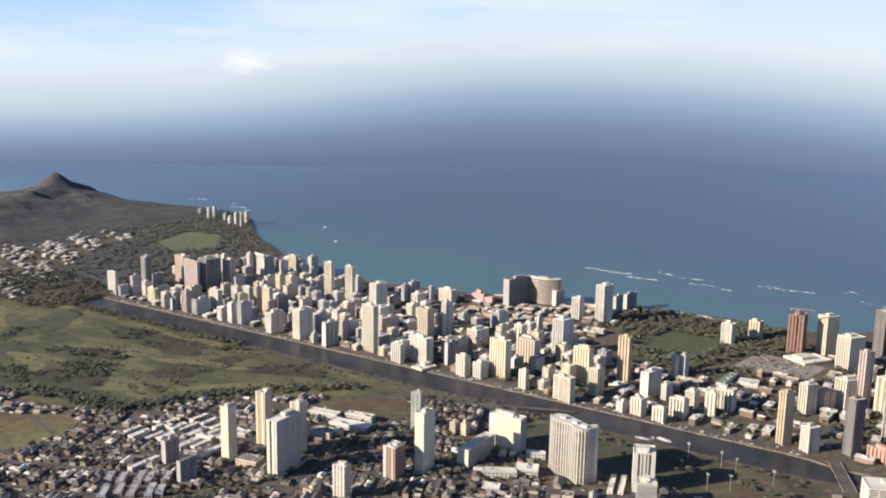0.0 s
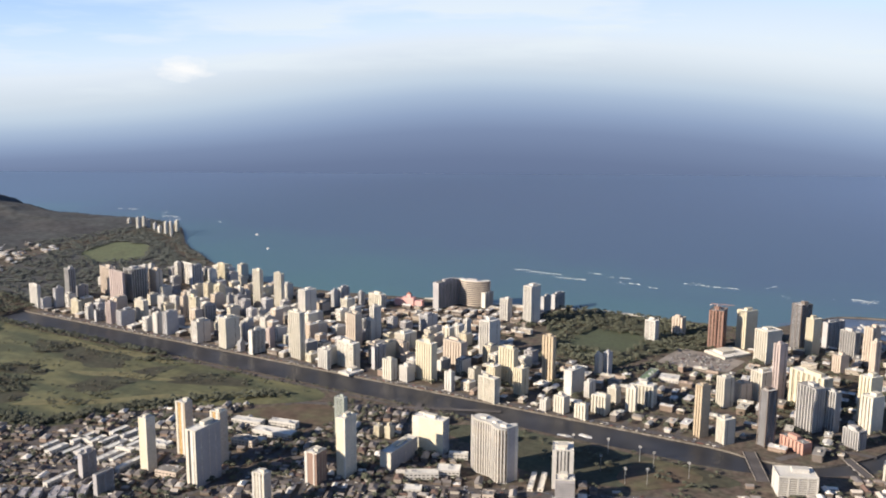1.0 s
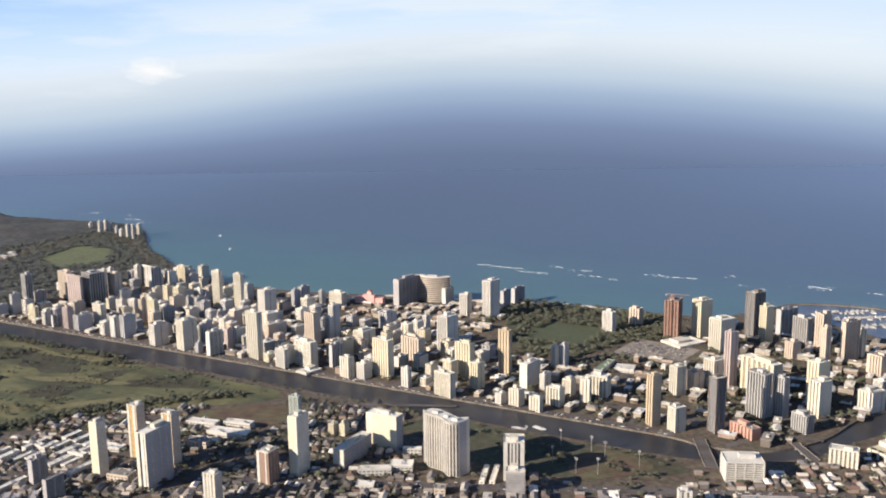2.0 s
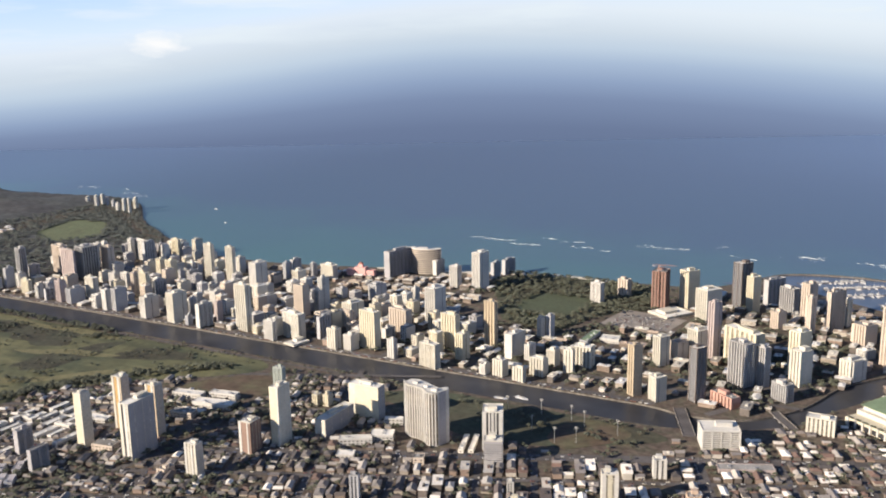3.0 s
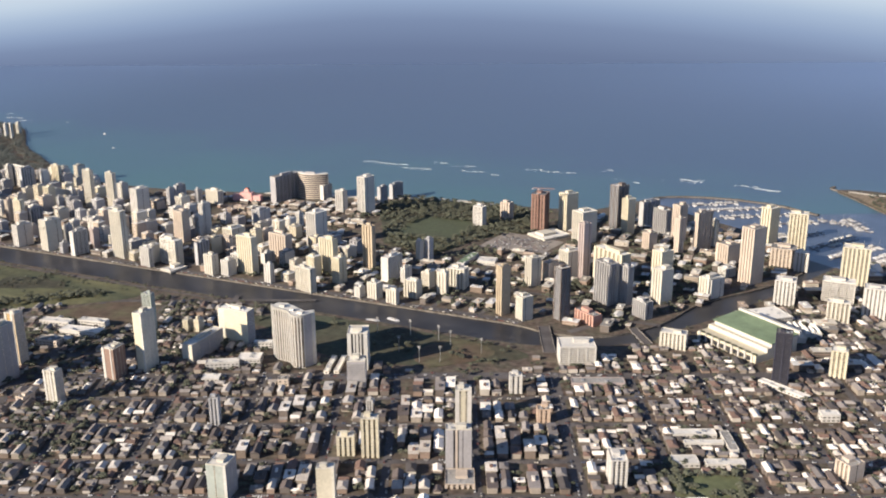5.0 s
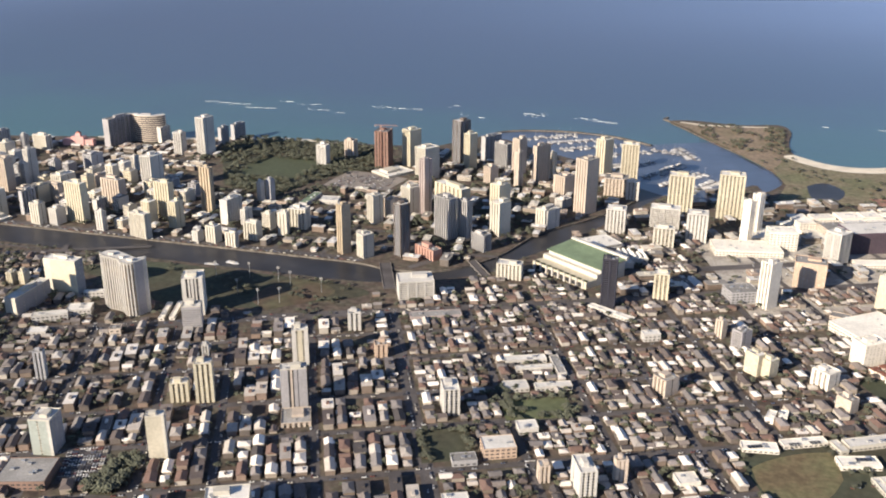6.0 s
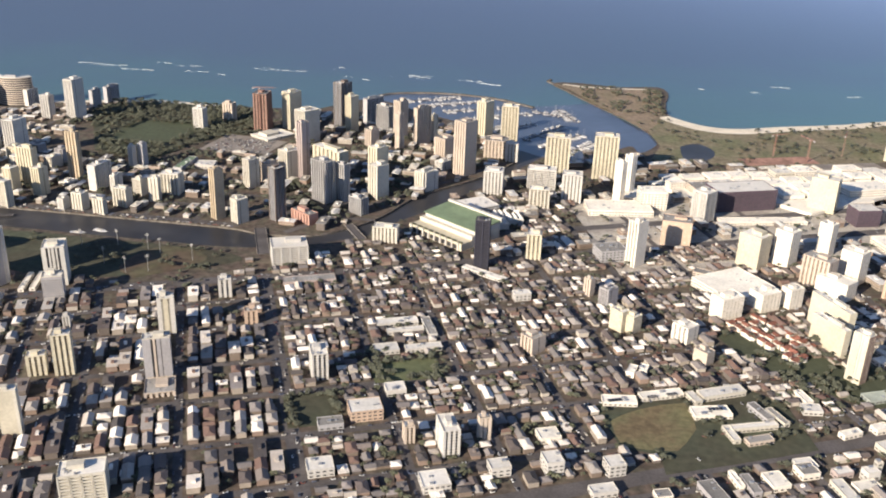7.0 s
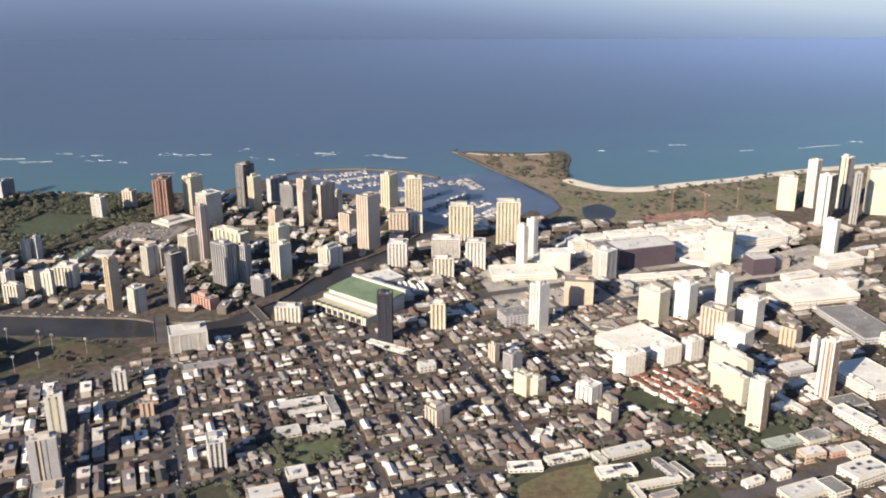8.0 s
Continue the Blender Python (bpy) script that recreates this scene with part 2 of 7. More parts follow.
GREEN_FIELD = material("sports_turf", (0.056, 0.064, 0.037), 0.95, 0.2, 0.15, 0.02, 0.2)
DRY_FIELD = material("brown_playing_field", (0.108, 0.074, 0.052), 0.95, 0.08, 0.25, 0.016, 0.3, second=(0.080, 0.074, 0.042))
OLIVE_FIELD = material("olive_brown_field", (0.128, 0.096, 0.060), 0.95, 0.08, 0.2, 0.01, 0.3, second=(0.118, 0.112, 0.050))
SCHOOL_FIELD = material("tan_school_turf", (0.168, 0.128, 0.072), 0.95, 0.2, 0.25, 0.03, 0.3, second=(0.118, 0.108, 0.056))
# blue-grey of the distance haze is put into the scrub colour
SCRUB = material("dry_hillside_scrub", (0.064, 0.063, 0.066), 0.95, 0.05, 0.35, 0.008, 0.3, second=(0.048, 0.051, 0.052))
SAND = material("beach_sand", (0.66, 0.59, 0.48), 0.95, 0.5, 0.1, 0.03, 0.15)
ROCK = material("breakwater_rock", (0.13, 0.115, 0.10), 0.95, 0.3, 0.4, 0.05, 0.3)
FOAM = material("breaking_foam", (0.493, 0.544, 0.578), 0.7, 0.2, 0.1, 0.05, 0.1)
BARK = material("tree_bark", (0.10, 0.075, 0.05), 0.95, 1.0, 0.3, 0.1, 0.2)
LEAF = material("tree_foliage", (0.076, 0.080, 0.056), 0.9, 0.35, 0.3, 0.02, 0.3, island=0.18)
# paler copy of the foliage below the crater, distance haze put into its colour
LEAF_HAZED = material("hazed_grey_green_foliage", (0.090, 0.098, 0.086), 0.95, 0.35, 0.2, 0.02, 0.2, island=0.05)
LEAF_TREE = material("tree_crown_foliage", (0.084, 0.088, 0.056), 0.9, 0.35, 0.35, 0.02, 0.3, vary=0.25)
DRY_PARK = material("sandy_seaside_turf", (0.225, 0.188, 0.124), 0.95, 0.12, 0.3, 0.014, 0.3, second=(0.115, 0.114, 0.064))
PARK_TURF = material("mown_park_grass", (0.118, 0.132, 0.070), 0.95, 0.12, 0.25, 0.014, 0.3, second=(0.088, 0.104, 0.054))
BEACH_LAWN = material("watered_beach_lawn", (0.068, 0.080, 0.046), 0.95, 0.15, 0.2, 0.02, 0.25, second=(0.054, 0.066, 0.038))
HEADLAND = material("dry_headland_turf", (0.270, 0.205, 0.148), 0.95, 0.12, 0.3, 0.02, 0.25, second=(0.160, 0.130, 0.086))
HARBOUR = material("harbour_water", (0.070, 0.085, 0.120), 0.3, 0.03, 0.15, 0.008, 0.2, spec=0.4)
CANAL = material("canal_water", (0.040, 0.040, 0.045), 0.40, 0.02, 0.2, 0.005, 0.3, spec=0.12)
CAR_TONES = [(0.75, 0.75, 0.74), (0.05, 0.05, 0.06), (0.45, 0.46, 0.48), (0.17, 0.06, 0.05), (0.62, 0.58, 0.50), (0.08, 0.10, 0.16), (0.22, 0.22, 0.23)]
CAR_PAINT = material("car_paint", (0.5, 0.5, 0.5), 0.3, 1.0, 0.02, 0.5, 0.05, tones=CAR_TONES, spec=0.6)
MANY_CARS = material("many_car_paints", (0.5, 0.5, 0.5), 0.3, 1.0, 0.02, 0.5, 0.05, island=0.05, tones=CAR_TONES, spec=0.6)
HULL = material("white_hull", (0.496, 0.496, 0.504), 0.4, 0.5, 0.05, 0.2, 0.08, vary=0.4)
RED_TILE = material("red_clay_tile", (0.205, 0.085, 0.060), 0.85, 0.8, 0.3, 0.1, 0.3, vary=0.35)
GREEN_ROOF = material("olive_green_metal_roof", (0.17, 0.225, 0.135), 0.6, 0.3, 0.1, 0.05, 0.2)
GREEN_PALE = material("pale_green_sheet_roof", (0.40, 0.43, 0.36), 0.6, 0.3, 0.1, 0.05, 0.2)
SLATE = material("pale_slate_roof", (0.36, 0.335, 0.345), 0.8, 0.5, 0.15, 0.05, 0.2, vary=0.15)
CRANE_RED = material("crane_red_paint", (0.27, 0.15, 0.12), 0.6, 0.6, 0.1, 0.1, 0.15)


def sea_material():
    m = bpy.data.materials.new("sea_water")
    m.use_nodes = True
    nodes, links = m.node_tree.nodes, m.node_tree.links
    bsdf = nodes["Principled BSDF"]
    bsdf.inputs["Roughness"].default_value = 0.38
    bsdf.inputs["IOR"].default_value = 1.33
    bsdf.inputs["Specular IOR Level"].default_value = 0.5
    geo = nodes.new("ShaderNodeNewGeometry")
    sep = nodes.new("ShaderNodeSeparateXYZ")
    links.new(geo.outputs["Position"], sep.inputs[0])
    n = nodes.new("ShaderNodeTexNoise")
    n.inputs["Scale"].default_value, n.inputs["Detail"].default_value = 0.004, 5.0
    links.new(geo.outputs["Position"], n.inputs["Vector"])
    # off-shore distance: the coast falls back towards the cape on the far side
    lean = nodes.new("ShaderNodeMath")
    lean.operation = "MULTIPLY_ADD"
    lean.inputs[1].default_value = -0.4
    west = nodes.new("ShaderNodeMath")
    west.operation = "MAXIMUM"
    west.inputs[1].default_value = 0.0
    links.new(sep.outputs["X"], west.inputs[0])
    links.new(west.outputs[0], lean.inputs[0])
    links.new(sep.outputs["Y"], lean.inputs[2])
    wob = nodes.new("ShaderNodeMath")
    wob.operation = "MULTIPLY_ADD"
    wob.inputs[1].default_value = 700.0
    links.new(n.outputs[0], wob.inputs[0])
    links.new(lean.outputs[0], wob.inputs[2])
    span = nodes.new("ShaderNodeMapRange")
    span.inputs["From Min"].default_value, span.inputs["From Max"].default_value = 2150.0, 5200.0
    links.new(wob.outputs[0], span.inputs["Value"])
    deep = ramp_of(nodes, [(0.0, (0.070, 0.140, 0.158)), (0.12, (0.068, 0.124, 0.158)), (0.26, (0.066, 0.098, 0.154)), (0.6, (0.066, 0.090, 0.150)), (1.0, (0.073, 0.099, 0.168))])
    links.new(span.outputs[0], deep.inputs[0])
    # haze far out west and past the cape, put into the base colour
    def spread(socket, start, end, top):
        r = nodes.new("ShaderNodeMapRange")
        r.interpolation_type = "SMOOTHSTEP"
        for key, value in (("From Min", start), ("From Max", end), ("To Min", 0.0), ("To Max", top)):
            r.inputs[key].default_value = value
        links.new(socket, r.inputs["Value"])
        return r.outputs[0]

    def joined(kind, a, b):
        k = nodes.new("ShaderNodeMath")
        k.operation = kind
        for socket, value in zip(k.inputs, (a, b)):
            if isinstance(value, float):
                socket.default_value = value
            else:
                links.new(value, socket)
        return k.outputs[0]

    west_haze = joined("MULTIPLY", spread(sep.outputs["Y"], 2700.0, 4900.0, 1.0), joined("ADD", spread(sep.outputs["X"], -1700.0, 2400.0, 1.25), spread(sep.outputs["X"], 900.0, 3200.0, 0.75)))
    haze_gain = joined("ADD", joined("ADD", west_haze, spread(sep.outputs["X"], -2000.0, -3700.0, 0.55)), joined("ADD", spread(sep.outputs["X"], 300.0, 1900.0, 0.38), 1.0))
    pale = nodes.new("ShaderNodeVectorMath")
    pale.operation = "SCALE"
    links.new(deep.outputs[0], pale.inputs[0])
    links.new(haze_gain, pale.inputs["Scale"])
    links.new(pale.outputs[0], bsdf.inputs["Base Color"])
    fine = nodes.new("ShaderNodeTexNoise")
    fine.inputs["Scale"].default_value, fine.inputs["Detail"].default_value = 0.06, 4.0
    links.new(geo.outputs["Position"], fine.inputs["Vector"])
    b = nodes.new("ShaderNodeBump")
    b.inputs["Distance"].default_value, b.inputs["Strength"].default_value = 1.2, 0.35
    links.new(fine.outputs[0], b.inputs["Height"])
    links.new(b.outputs[0], bsdf.inputs["Normal"])
    return m


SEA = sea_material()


# ---- building blocks ----
class Solid:
    """Collects boxes, prisms and roofs into one mesh."""

    def __init__(self):
        self.v, self.f = [], []

    def add(self, verts, faces, m=None):
        k = len(self.v)
        self.v.extend([tuple(m @ Vector(p)) for p in verts] if m is not None else [tuple(p) for p in verts])
        self.f.extend([tuple(i + k for i in f) for f in faces])

    def box(self, x0, y0, z0, x1, y1, z1, m=None):
        self.add([(x0, y0, z0), (x1, y0, z0), (x1, y1, z0), (x0, y1, z0), (x0, y0, z1), (x1, y0, z1), (x1, y1, z1), (x0, y1, z1)],
                 [(0, 3, 2, 1), (4, 5, 6, 7), (0, 1, 5, 4), (1, 2, 6, 5), (2, 3, 7, 6), (3, 0, 4, 7)], m)

    def prism(self, outline, z0, z1, m=None):
        n = len(outline)
        self.add([(x, y, z0) for x, y in outline] + [(x, y, z1) for x, y in outline],
                 [tuple(range(n - 1, -1, -1)), tuple(range(n, 2 * n))] + [(i, (i + 1) % n, n + (i + 1) % n, n + i) for i in range(n)], m)

    def gable(self, w, d, z0, rise, over=0.5, m=None):
        a, b = w / 2 + over, d / 2 + over
        t = 0.25
        self.add([(-a, -b, z0), (a, -b, z0), (a, b, z0), (-a, b, z0), (0, -b, z0 + rise), (0, b, z0 + rise),
                  (-a, -b, z0 - t), (a, -b, z0 - t), (a, b, z0 - t), (-a, b, z0 - t)],
                 [(0, 4, 5, 3), (4, 1, 2, 5), (6, 9, 8, 7), (0, 3, 9, 6), (1, 7, 8, 2), (6, 7, 1, 4, 0), (9, 3, 5, 2, 8)], m)

    def hip(self, w, d, z0, rise, over=0.6, m=None):
        a, b = w / 2 + over, d / 2 + over
        k = max(0.0, b - a)
        self.add([(-a, -b, z0), (a, -b, z0), (a, b, z0), (-a, b, z0), (0, -k - 0.3, z0 + rise), (0, k + 0.3, z0 + rise)],
                 [(0, 1, 4), (1, 2, 5, 4), (2, 3, 5), (3, 0, 4, 5), (0, 3, 2, 1)], m)

    def mesh(self, name, mat):
        me = bpy.data.meshes.new(name)
        me.from_pydata(self.v, [], self.f)
        me.update()
        me.materials.append(mat)
        return me


def part(name, solid, mat, parent=None, label=""):
    ob = new(name, solid if isinstance(solid, bpy.types.Mesh) else solid.mesh(name, mat))
    if parent is not None:
        ob.parent = parent
    return tagged(ob, label=label)


def thing(name, label, category, x=0.0, y=0.0, z=0.0, rot=0.0, group="", kind=""):
    ob = new(name)
    ob.empty_display_size = 1.0
    ob.matrix_world = pose(x, y, z, 0, 0, rot)
    return tagged(ob, label, category, group, kind)


def one_box(x0, y0, z0, x1, y1, z1):
    s = Solid()
    s.box(x0, y0, z0, x1, y1, z1)
    return s


def smooth(points, steps=6):
    """A rounded line through control points."""
    out = []
    n = len(points)
    for i in range(n - 1):
        p0, p1, p2, p3 = points[max(i - 1, 0)], points[i], points[i + 1], points[min(i + 2, n - 1)]
        for s in range(steps):
            t = s / steps
            out.append(tuple(0.5 * (2 * b + (c - a) * t + (2 * a - 5 * b + 4 * c - d) * t * t + (3 * b - a - 3 * c + d) * t ** 3) for a, b, c, d in zip(p0, p1, p2, p3)))
    return out + [points[-1]]


def sheet(name, outline, z, mat, label, category="", thick=0.0, kind="structure"):
    """A flat piece of ground with the given outline, with an edge where it has thickness."""
    bm = bmesh.new()
    face = bm.faces.new([bm.verts.new((x, y, z)) for x, y in outline])
    if face.normal.z < 0:
        bmesh.ops.reverse_faces(bm, faces=[face])
    if thick:
        edges = bmesh.ops.extrude_edge_only(bm, edges=list(face.edges))
        for v in [g for g in edges["geom"] if isinstance(g, bmesh.types.BMVert)]:
            v.co.z -= thick
    bmesh.ops.triangulate(bm, faces=[f for f in bm.faces if len(f.verts) > 4])
    bm.normal_update()
    me = bpy.data.meshes.new(name)
    bm.to_mesh(me)
    bm.free()
    me.materials.append(mat)
    return tagged(new(name, me), label, category or name.replace("_", " "), kind=kind)


def rect(cx, cy, w, d, rot=0.0):
    c, s = math.cos(radians(rot)), math.sin(radians(rot))
    return [(cx + c * x - s * y, cy + s * x + c * y) for x, y in ((-w / 2, -d / 2), (w / 2, -d / 2), (w / 2, d / 2), (-w / 2, d / 2))]


TAKEN = []


def take(cx, cy, w, d, rot=0.0):
    TAKEN.append((cx, cy, w / 2, d / 2, math.cos(radians(rot)), math.sin(radians(rot)), math.hypot(w, d) / 2))


def is_free(x, y, r):
    for cx, cy, hw, hd, c, s, far in TAKEN:
        dx, dy = x - cx, y - cy
        if abs(dx) > far + r or abs(dy) > far + r:
            continue
        if abs(c * dx + s * dy) < hw + r and abs(-s * dx + c * dy) < hd + r:
            return False
    return True


def inside(x, y, outline):
    hit = False
    j = len(outline) - 1
    for i in range(len(outline)):
        (xi, yi), (xj, yj) = outline[i], outline[j]
        if (yi > y) != (yj > y) and x < (xj - xi) * (y - yi) / (yj - yi) + xi:
            hit = not hit
        j = i
    return hit


# ---- ground and water ----
CANAL_NEAR, CANAL_FAR, CANAL_END = 1228.0, 1299.0, -1776.0
far_bank = smooth([(CANAL_END, CANAL_FAR), (-1000, CANAL_FAR), (-350, CANAL_FAR), (-240, 1297), (-187, 1286), (-119, 1297), (-67, 1343), (-33, 1399), (5, 1503), (83, 1606), (143, 1722), (140, 1818)], 5)
harbour = smooth([(140, 1818), (100, 1900), (17, 1967), (-87, 2033), (-155, 2092), (-229, 2112), (-274, 2050), (-314, 1992)], 3)
coast_east = smooth([(-314, 1992), (-406, 1980), (-522, 1969), (-650, 1971), (-740, 1946), (-883, 1905), (-980, 1897), (-1059, 1866), (-1309, 1805), (-1487, 1801), (-1569, 1811), (-1781, 1911), (-1872, 1967), (-2060, 2085), (-2190, 2205), (-2325, 2320), (-2480, 2375), (-2653, 2340), (-2790, 2280), (-2919, 2230), (-3100, 2250), (-3300, 2200), (-3460, 2000), (-3560, 1700), (-3800, 1300), (-4648, 1100)], 5)
coast_west = smooth([(1233, 2347), (980, 2257), (831, 2178), (693, 2123), (588, 2077), (515, 2087), (456, 2144), (452, 2258), (465, 2366), (442, 2433), (348, 2407), (247, 2424), (184, 2403), (221, 2330), (277, 2229), (354, 2102), (399, 2009), (415, 1923), (378, 1847), (357, 1888), (282, 1768), (228, 1750), (195, 1776)], 5)
near_bank = smooth([(195, 1776), (159, 1697), (93, 1555), (33, 1443), (-9, 1376), (-39, 1316), (-113, 1263), (-182, 1237), (-240, CANAL_NEAR), (-350, CANAL_NEAR), (-1000, CANAL_NEAR), (CANAL_END, CANAL_NEAR)], 5)
land = [(-4648, -2200), (4300, -2200), (4300, 3300), (2650, 2900)] + coast_west + near_bank[1:] + far_bank + harbour[1:] + coast_east[1:]
sheet("ground", land, 2.0, TOWN, "city ground of dark yards, paving and dry soil", "ground", thick=4.0)
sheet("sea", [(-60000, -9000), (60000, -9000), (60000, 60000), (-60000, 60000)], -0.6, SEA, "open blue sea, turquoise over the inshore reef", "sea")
sheet("canal_water", near_bank + far_bank, -0.1, CANAL, "dark still water of a straight city canal", "water")
sheet("harbour_water", [(150, 1725), (235, 1745), (420, 1850), (420, 1925), (400, 2010), (280, 2225), (150, 2160), (60, 2210), (-60, 2225), (-185, 2195), (-300, 2060), (-100, 1990), (120, 1840)], -0.3, HARBOUR, "dark blue sheltered water of a small-craft harbour", "water")




def bank_wall(name, points, label):
    """A low concrete wall along the water's edge."""
    s = Solid()
    for (x0, y0), (x1, y1) in zip(points, points[1:]):
        d = Vector((x1 - x0, y1 - y0))
        s.box(0, -0.3, 0, d.length, 0.3, 2.7, pose(x0, y0, 0, 0, 0, math.degrees(math.atan2(d.y, d.x))))
    tagged(new(name, s.mesh(name, ROCK)), label, "canal wall", kind="structure")


bank_wall("canal_wall", far_bank, "low weathered brown-grey wall along a canal")


# ---- towers ----
LOOKS = {"brt": "bright white", "wht": "white", "crm": "cream", "yel": "pale yellow", "gld": "golden ochre", "tan": "tan", "brn": "brown", "pnk": "dusky pink", "gry": "grey",
         "blu": "blue-grey", "red": "terracotta red", "org": "peach", "drk": "dark brown", "blk": "black glass", "grn": "pale green", "con": "unfinished red-brown",
         "slb": "grey", "prp": "dark purple", "choc": "dark red-brown", "twn": "cream", "mos": "patterned cream", "htl": "white", "crw": "white", "strp": "yellow-and-white striped", "grd": "white gridded", "wlo": "white"}
UPRIGHT = {"brt", "yel", "gld", "brn", "twn", "strp", "pnk", "tan", "con", "crw", "blu", "org", "red"}
RNG = random.Random(7)
PIER_MESH = {}


def pier_mesh(w, d, h, key):
    k = (round(w, 1), round(d, 1), round(h), key)
    if k not in PIER_MESH:
        PIER_MESH[k] = one_box(-k[0] / 2, -k[1] / 2, 0, k[0] / 2, k[1] / 2, k[2]).mesh("pier", WALL_MAT[key])
    return PIER_MESH[k]


def pier(parent, x, y, w, d, h, key):
    ob = part("pier", pier_mesh(w, d, h, key), None, parent)
    ob.location = (x, y, 0)


def tower(x, y, w, d, h, rot, style):
    """A high-rise: recessed lanais between upright piers or floor bands, plain side walls, roof with parapet and plant rooms."""
    key = ALIKE.get(style, style)
    wall = WALL_MAT[key]
    draw = random.Random(int(x * 13 + y * 7))
    upright = style in UPRIGHT or (style in ("wht", "crm", "gry") and draw.random() < 0.7)
    plain = rot not in (0, -13, -34) and x > 200 and y < 1800 and style in ("yel", "crm", "wht", "brt", "org", "tan") and draw.random() < 0.5
    tall = "tall " if h > 75 else "mid-rise " if h < 40 else ""
    facade = "with plain walls and small windows" if plain else "with upright piers and recessed lanais" if upright else "with banded balconies"
    use = "hotel" if style in ("htl", "mos", "strp") else "office" if style in ("blk", "drk") else "apartment"
    t = thing(use + "_tower", f"{tall}{LOOKS[style]} {use} tower {facade}", "building", x, y, 2.0, rot)
    take(x, y, w, d, rot)
    n = max(2, int(h / 3.0))
    a, b = w / 2, d / 2
    deep = 2.2
    if plain:
        plain_walls(t, a, b, h, n, wall)
        tower_roof(t, a, b, h, w, d, key, wall)
        return t
    glass = GLASS_DARK if style in ("blk", "drk", "blu") else GLASS_WARM if style in ("yel", "gld", "brn", "tan", "org", "red", "con", "crm") else GLASS
    part("glazing", one_box(-a + deep, -b + deep, 0, a - deep, b - deep, h - 1.5), glass, t, "recessed windows and lanai doors")
    # floor bands, three metres apart and too fine to single out far off
    bands = Solid()
    band_mat = WALL_MAT["gry"] if style == "drk" else wall
    inset = 1.6 if style == "blu" else 1.3 if upright else 0.0
    thick = 0.6 if style == "drk" else 0.5 if style == "blu" else 0.95 if upright else 1.4
    close = math.hypot(x - 200, y - 60) < 1180
    if close:
        bands.box(-a + inset, -b + inset, -thick, a - inset, b - inset, 0)
        band = bands.mesh("floor_band", band_mat)
        for i in range(1, n + 1):
            part("floor_band", band, None, t).location = (0, 0, h * i / n)
    else:
        for i in range(1, n + 1):
            bands.box(-a + inset, -b + inset, h * i / n - thick, a - inset, b - inset, h * i / n)
        tagged(part("banding", bands, band_mat, t), kind="stuff")
    # plain walls close the short sides, some with a stack of small windows
    closed = style not in ("blk", "drk", "grd", "con", "blu") and d < 2.2 * w
    if closed:
        for side in (-1, 1):
            x0, x1 = sorted((side * (a - 1.0), side * (a + 0.15)))
            shut = part("side_wall", one_box(x0, -b - 0.15, 0, x1, b + 0.15, h + 0.3), wall, t)
            if draw.random() < 0.6:
                q, s = draw.choice((-0.45, 0.0, 0.4)) * b, Solid()
                for i in range(n):
                    s.box(side * (a + 0.15) - 0.06, q - 1.1, h * i / n + 1.0, side * (a + 0.15) + 0.06, q + 1.1, h * i / n + 2.4)
                tagged(part("fenestration", s, GLASS, shut), kind="stuff")
    elif style in ("slb", "htl", "wht", "gry", "crm"):
        for y0, y1 in ((-b - 0.15, -b + 1.0), (b - 1.0, b + 0.15)):
            part("end_wall", one_box(-a - 0.15, y0, 0, a + 0.15, y1, h + 0.3), wall, t)
    joined = None if math.hypot(x - 100, y - 50) < 1500 else Solid()
    for half, other, along in ((a, b, 0), (b, a, 1)):
        if along and closed:
            continue
        step = 5.0 if style == "blu" else 6.5 if upright else 11.0
        count = max(2 if upright else 1, min(6, round(2 * half / step)))
        pw = min(1.7 if style == "blu" else 2 * half / count * draw.uniform(0.36, 0.56) if upright else 1.6, half * 0.6)
        for i in range(count + 1):
            q = -half + pw / 2 + (2 * half - pw) * i / count
            for side in (-1, 1):
                if along and i in (0, count):
                    continue
                o = side * (other - 1.15)
                px, py, pd, pe = (o, q, 2.3, pw) if along else (q, o, pw, 2.3)
                if joined is not None:
                    joined.box(px - pd / 2, py - pe / 2, 0, px + pd / 2, py + pe / 2, h)
                else:
                    pier(t, px, py, pd, pe, h, key)
    if joined is not None:
        tagged(part("ribbing", joined, wall, t), kind="stuff")
    tower_roof(t, a, b, h, w, d, key, wall)
    if style == "mos":
        s = Solid()
        for i in range(10):
            for j in range(n):
                if RNG.random() < 0.5:
                    qx, qz = -a + w * (i + 0.2) / 10, h * (j + 0.15) / n
                    s.box(qx, -b - 0.25, qz, qx + w * 0.06, -b + 0.2, qz + h / n * 0.7)
        tagged(part("relief", s, WALL_MAT["wht"], t), kind="stuff")
    return t


def plain_walls(t, a, b, h, n, wall):
    """Smooth plastered walls with small windows set in rows."""
    part("wall", one_box(-a, -b, 0, a, b, h), wall, t)
    s = Solid()
    for i in range(n):
        z = h * i / n + 1.0
        for half, other, along in ((a, b, 0), (b, a, 1)):
            count = max(2, int(half / 2.6))
            for k in range(count):
                if RNG.random() < 0.12:
                    continue
                q, e = -half + (k + 0.5) * 2 * half / count, half / count * 0.42
                for side in (-1, 1):
                    o = side * other
                    if along:
                        s.box(o - 0.1, q - e, z, o + 0.1, q + e, z + 1.3)
                    else:
                        s.box(q - e, o - 0.1, z, q + e, o + 0.1, z + 1.3)
    tagged(part("fenestration", s, GLASS_PALE, t), kind="stuff")


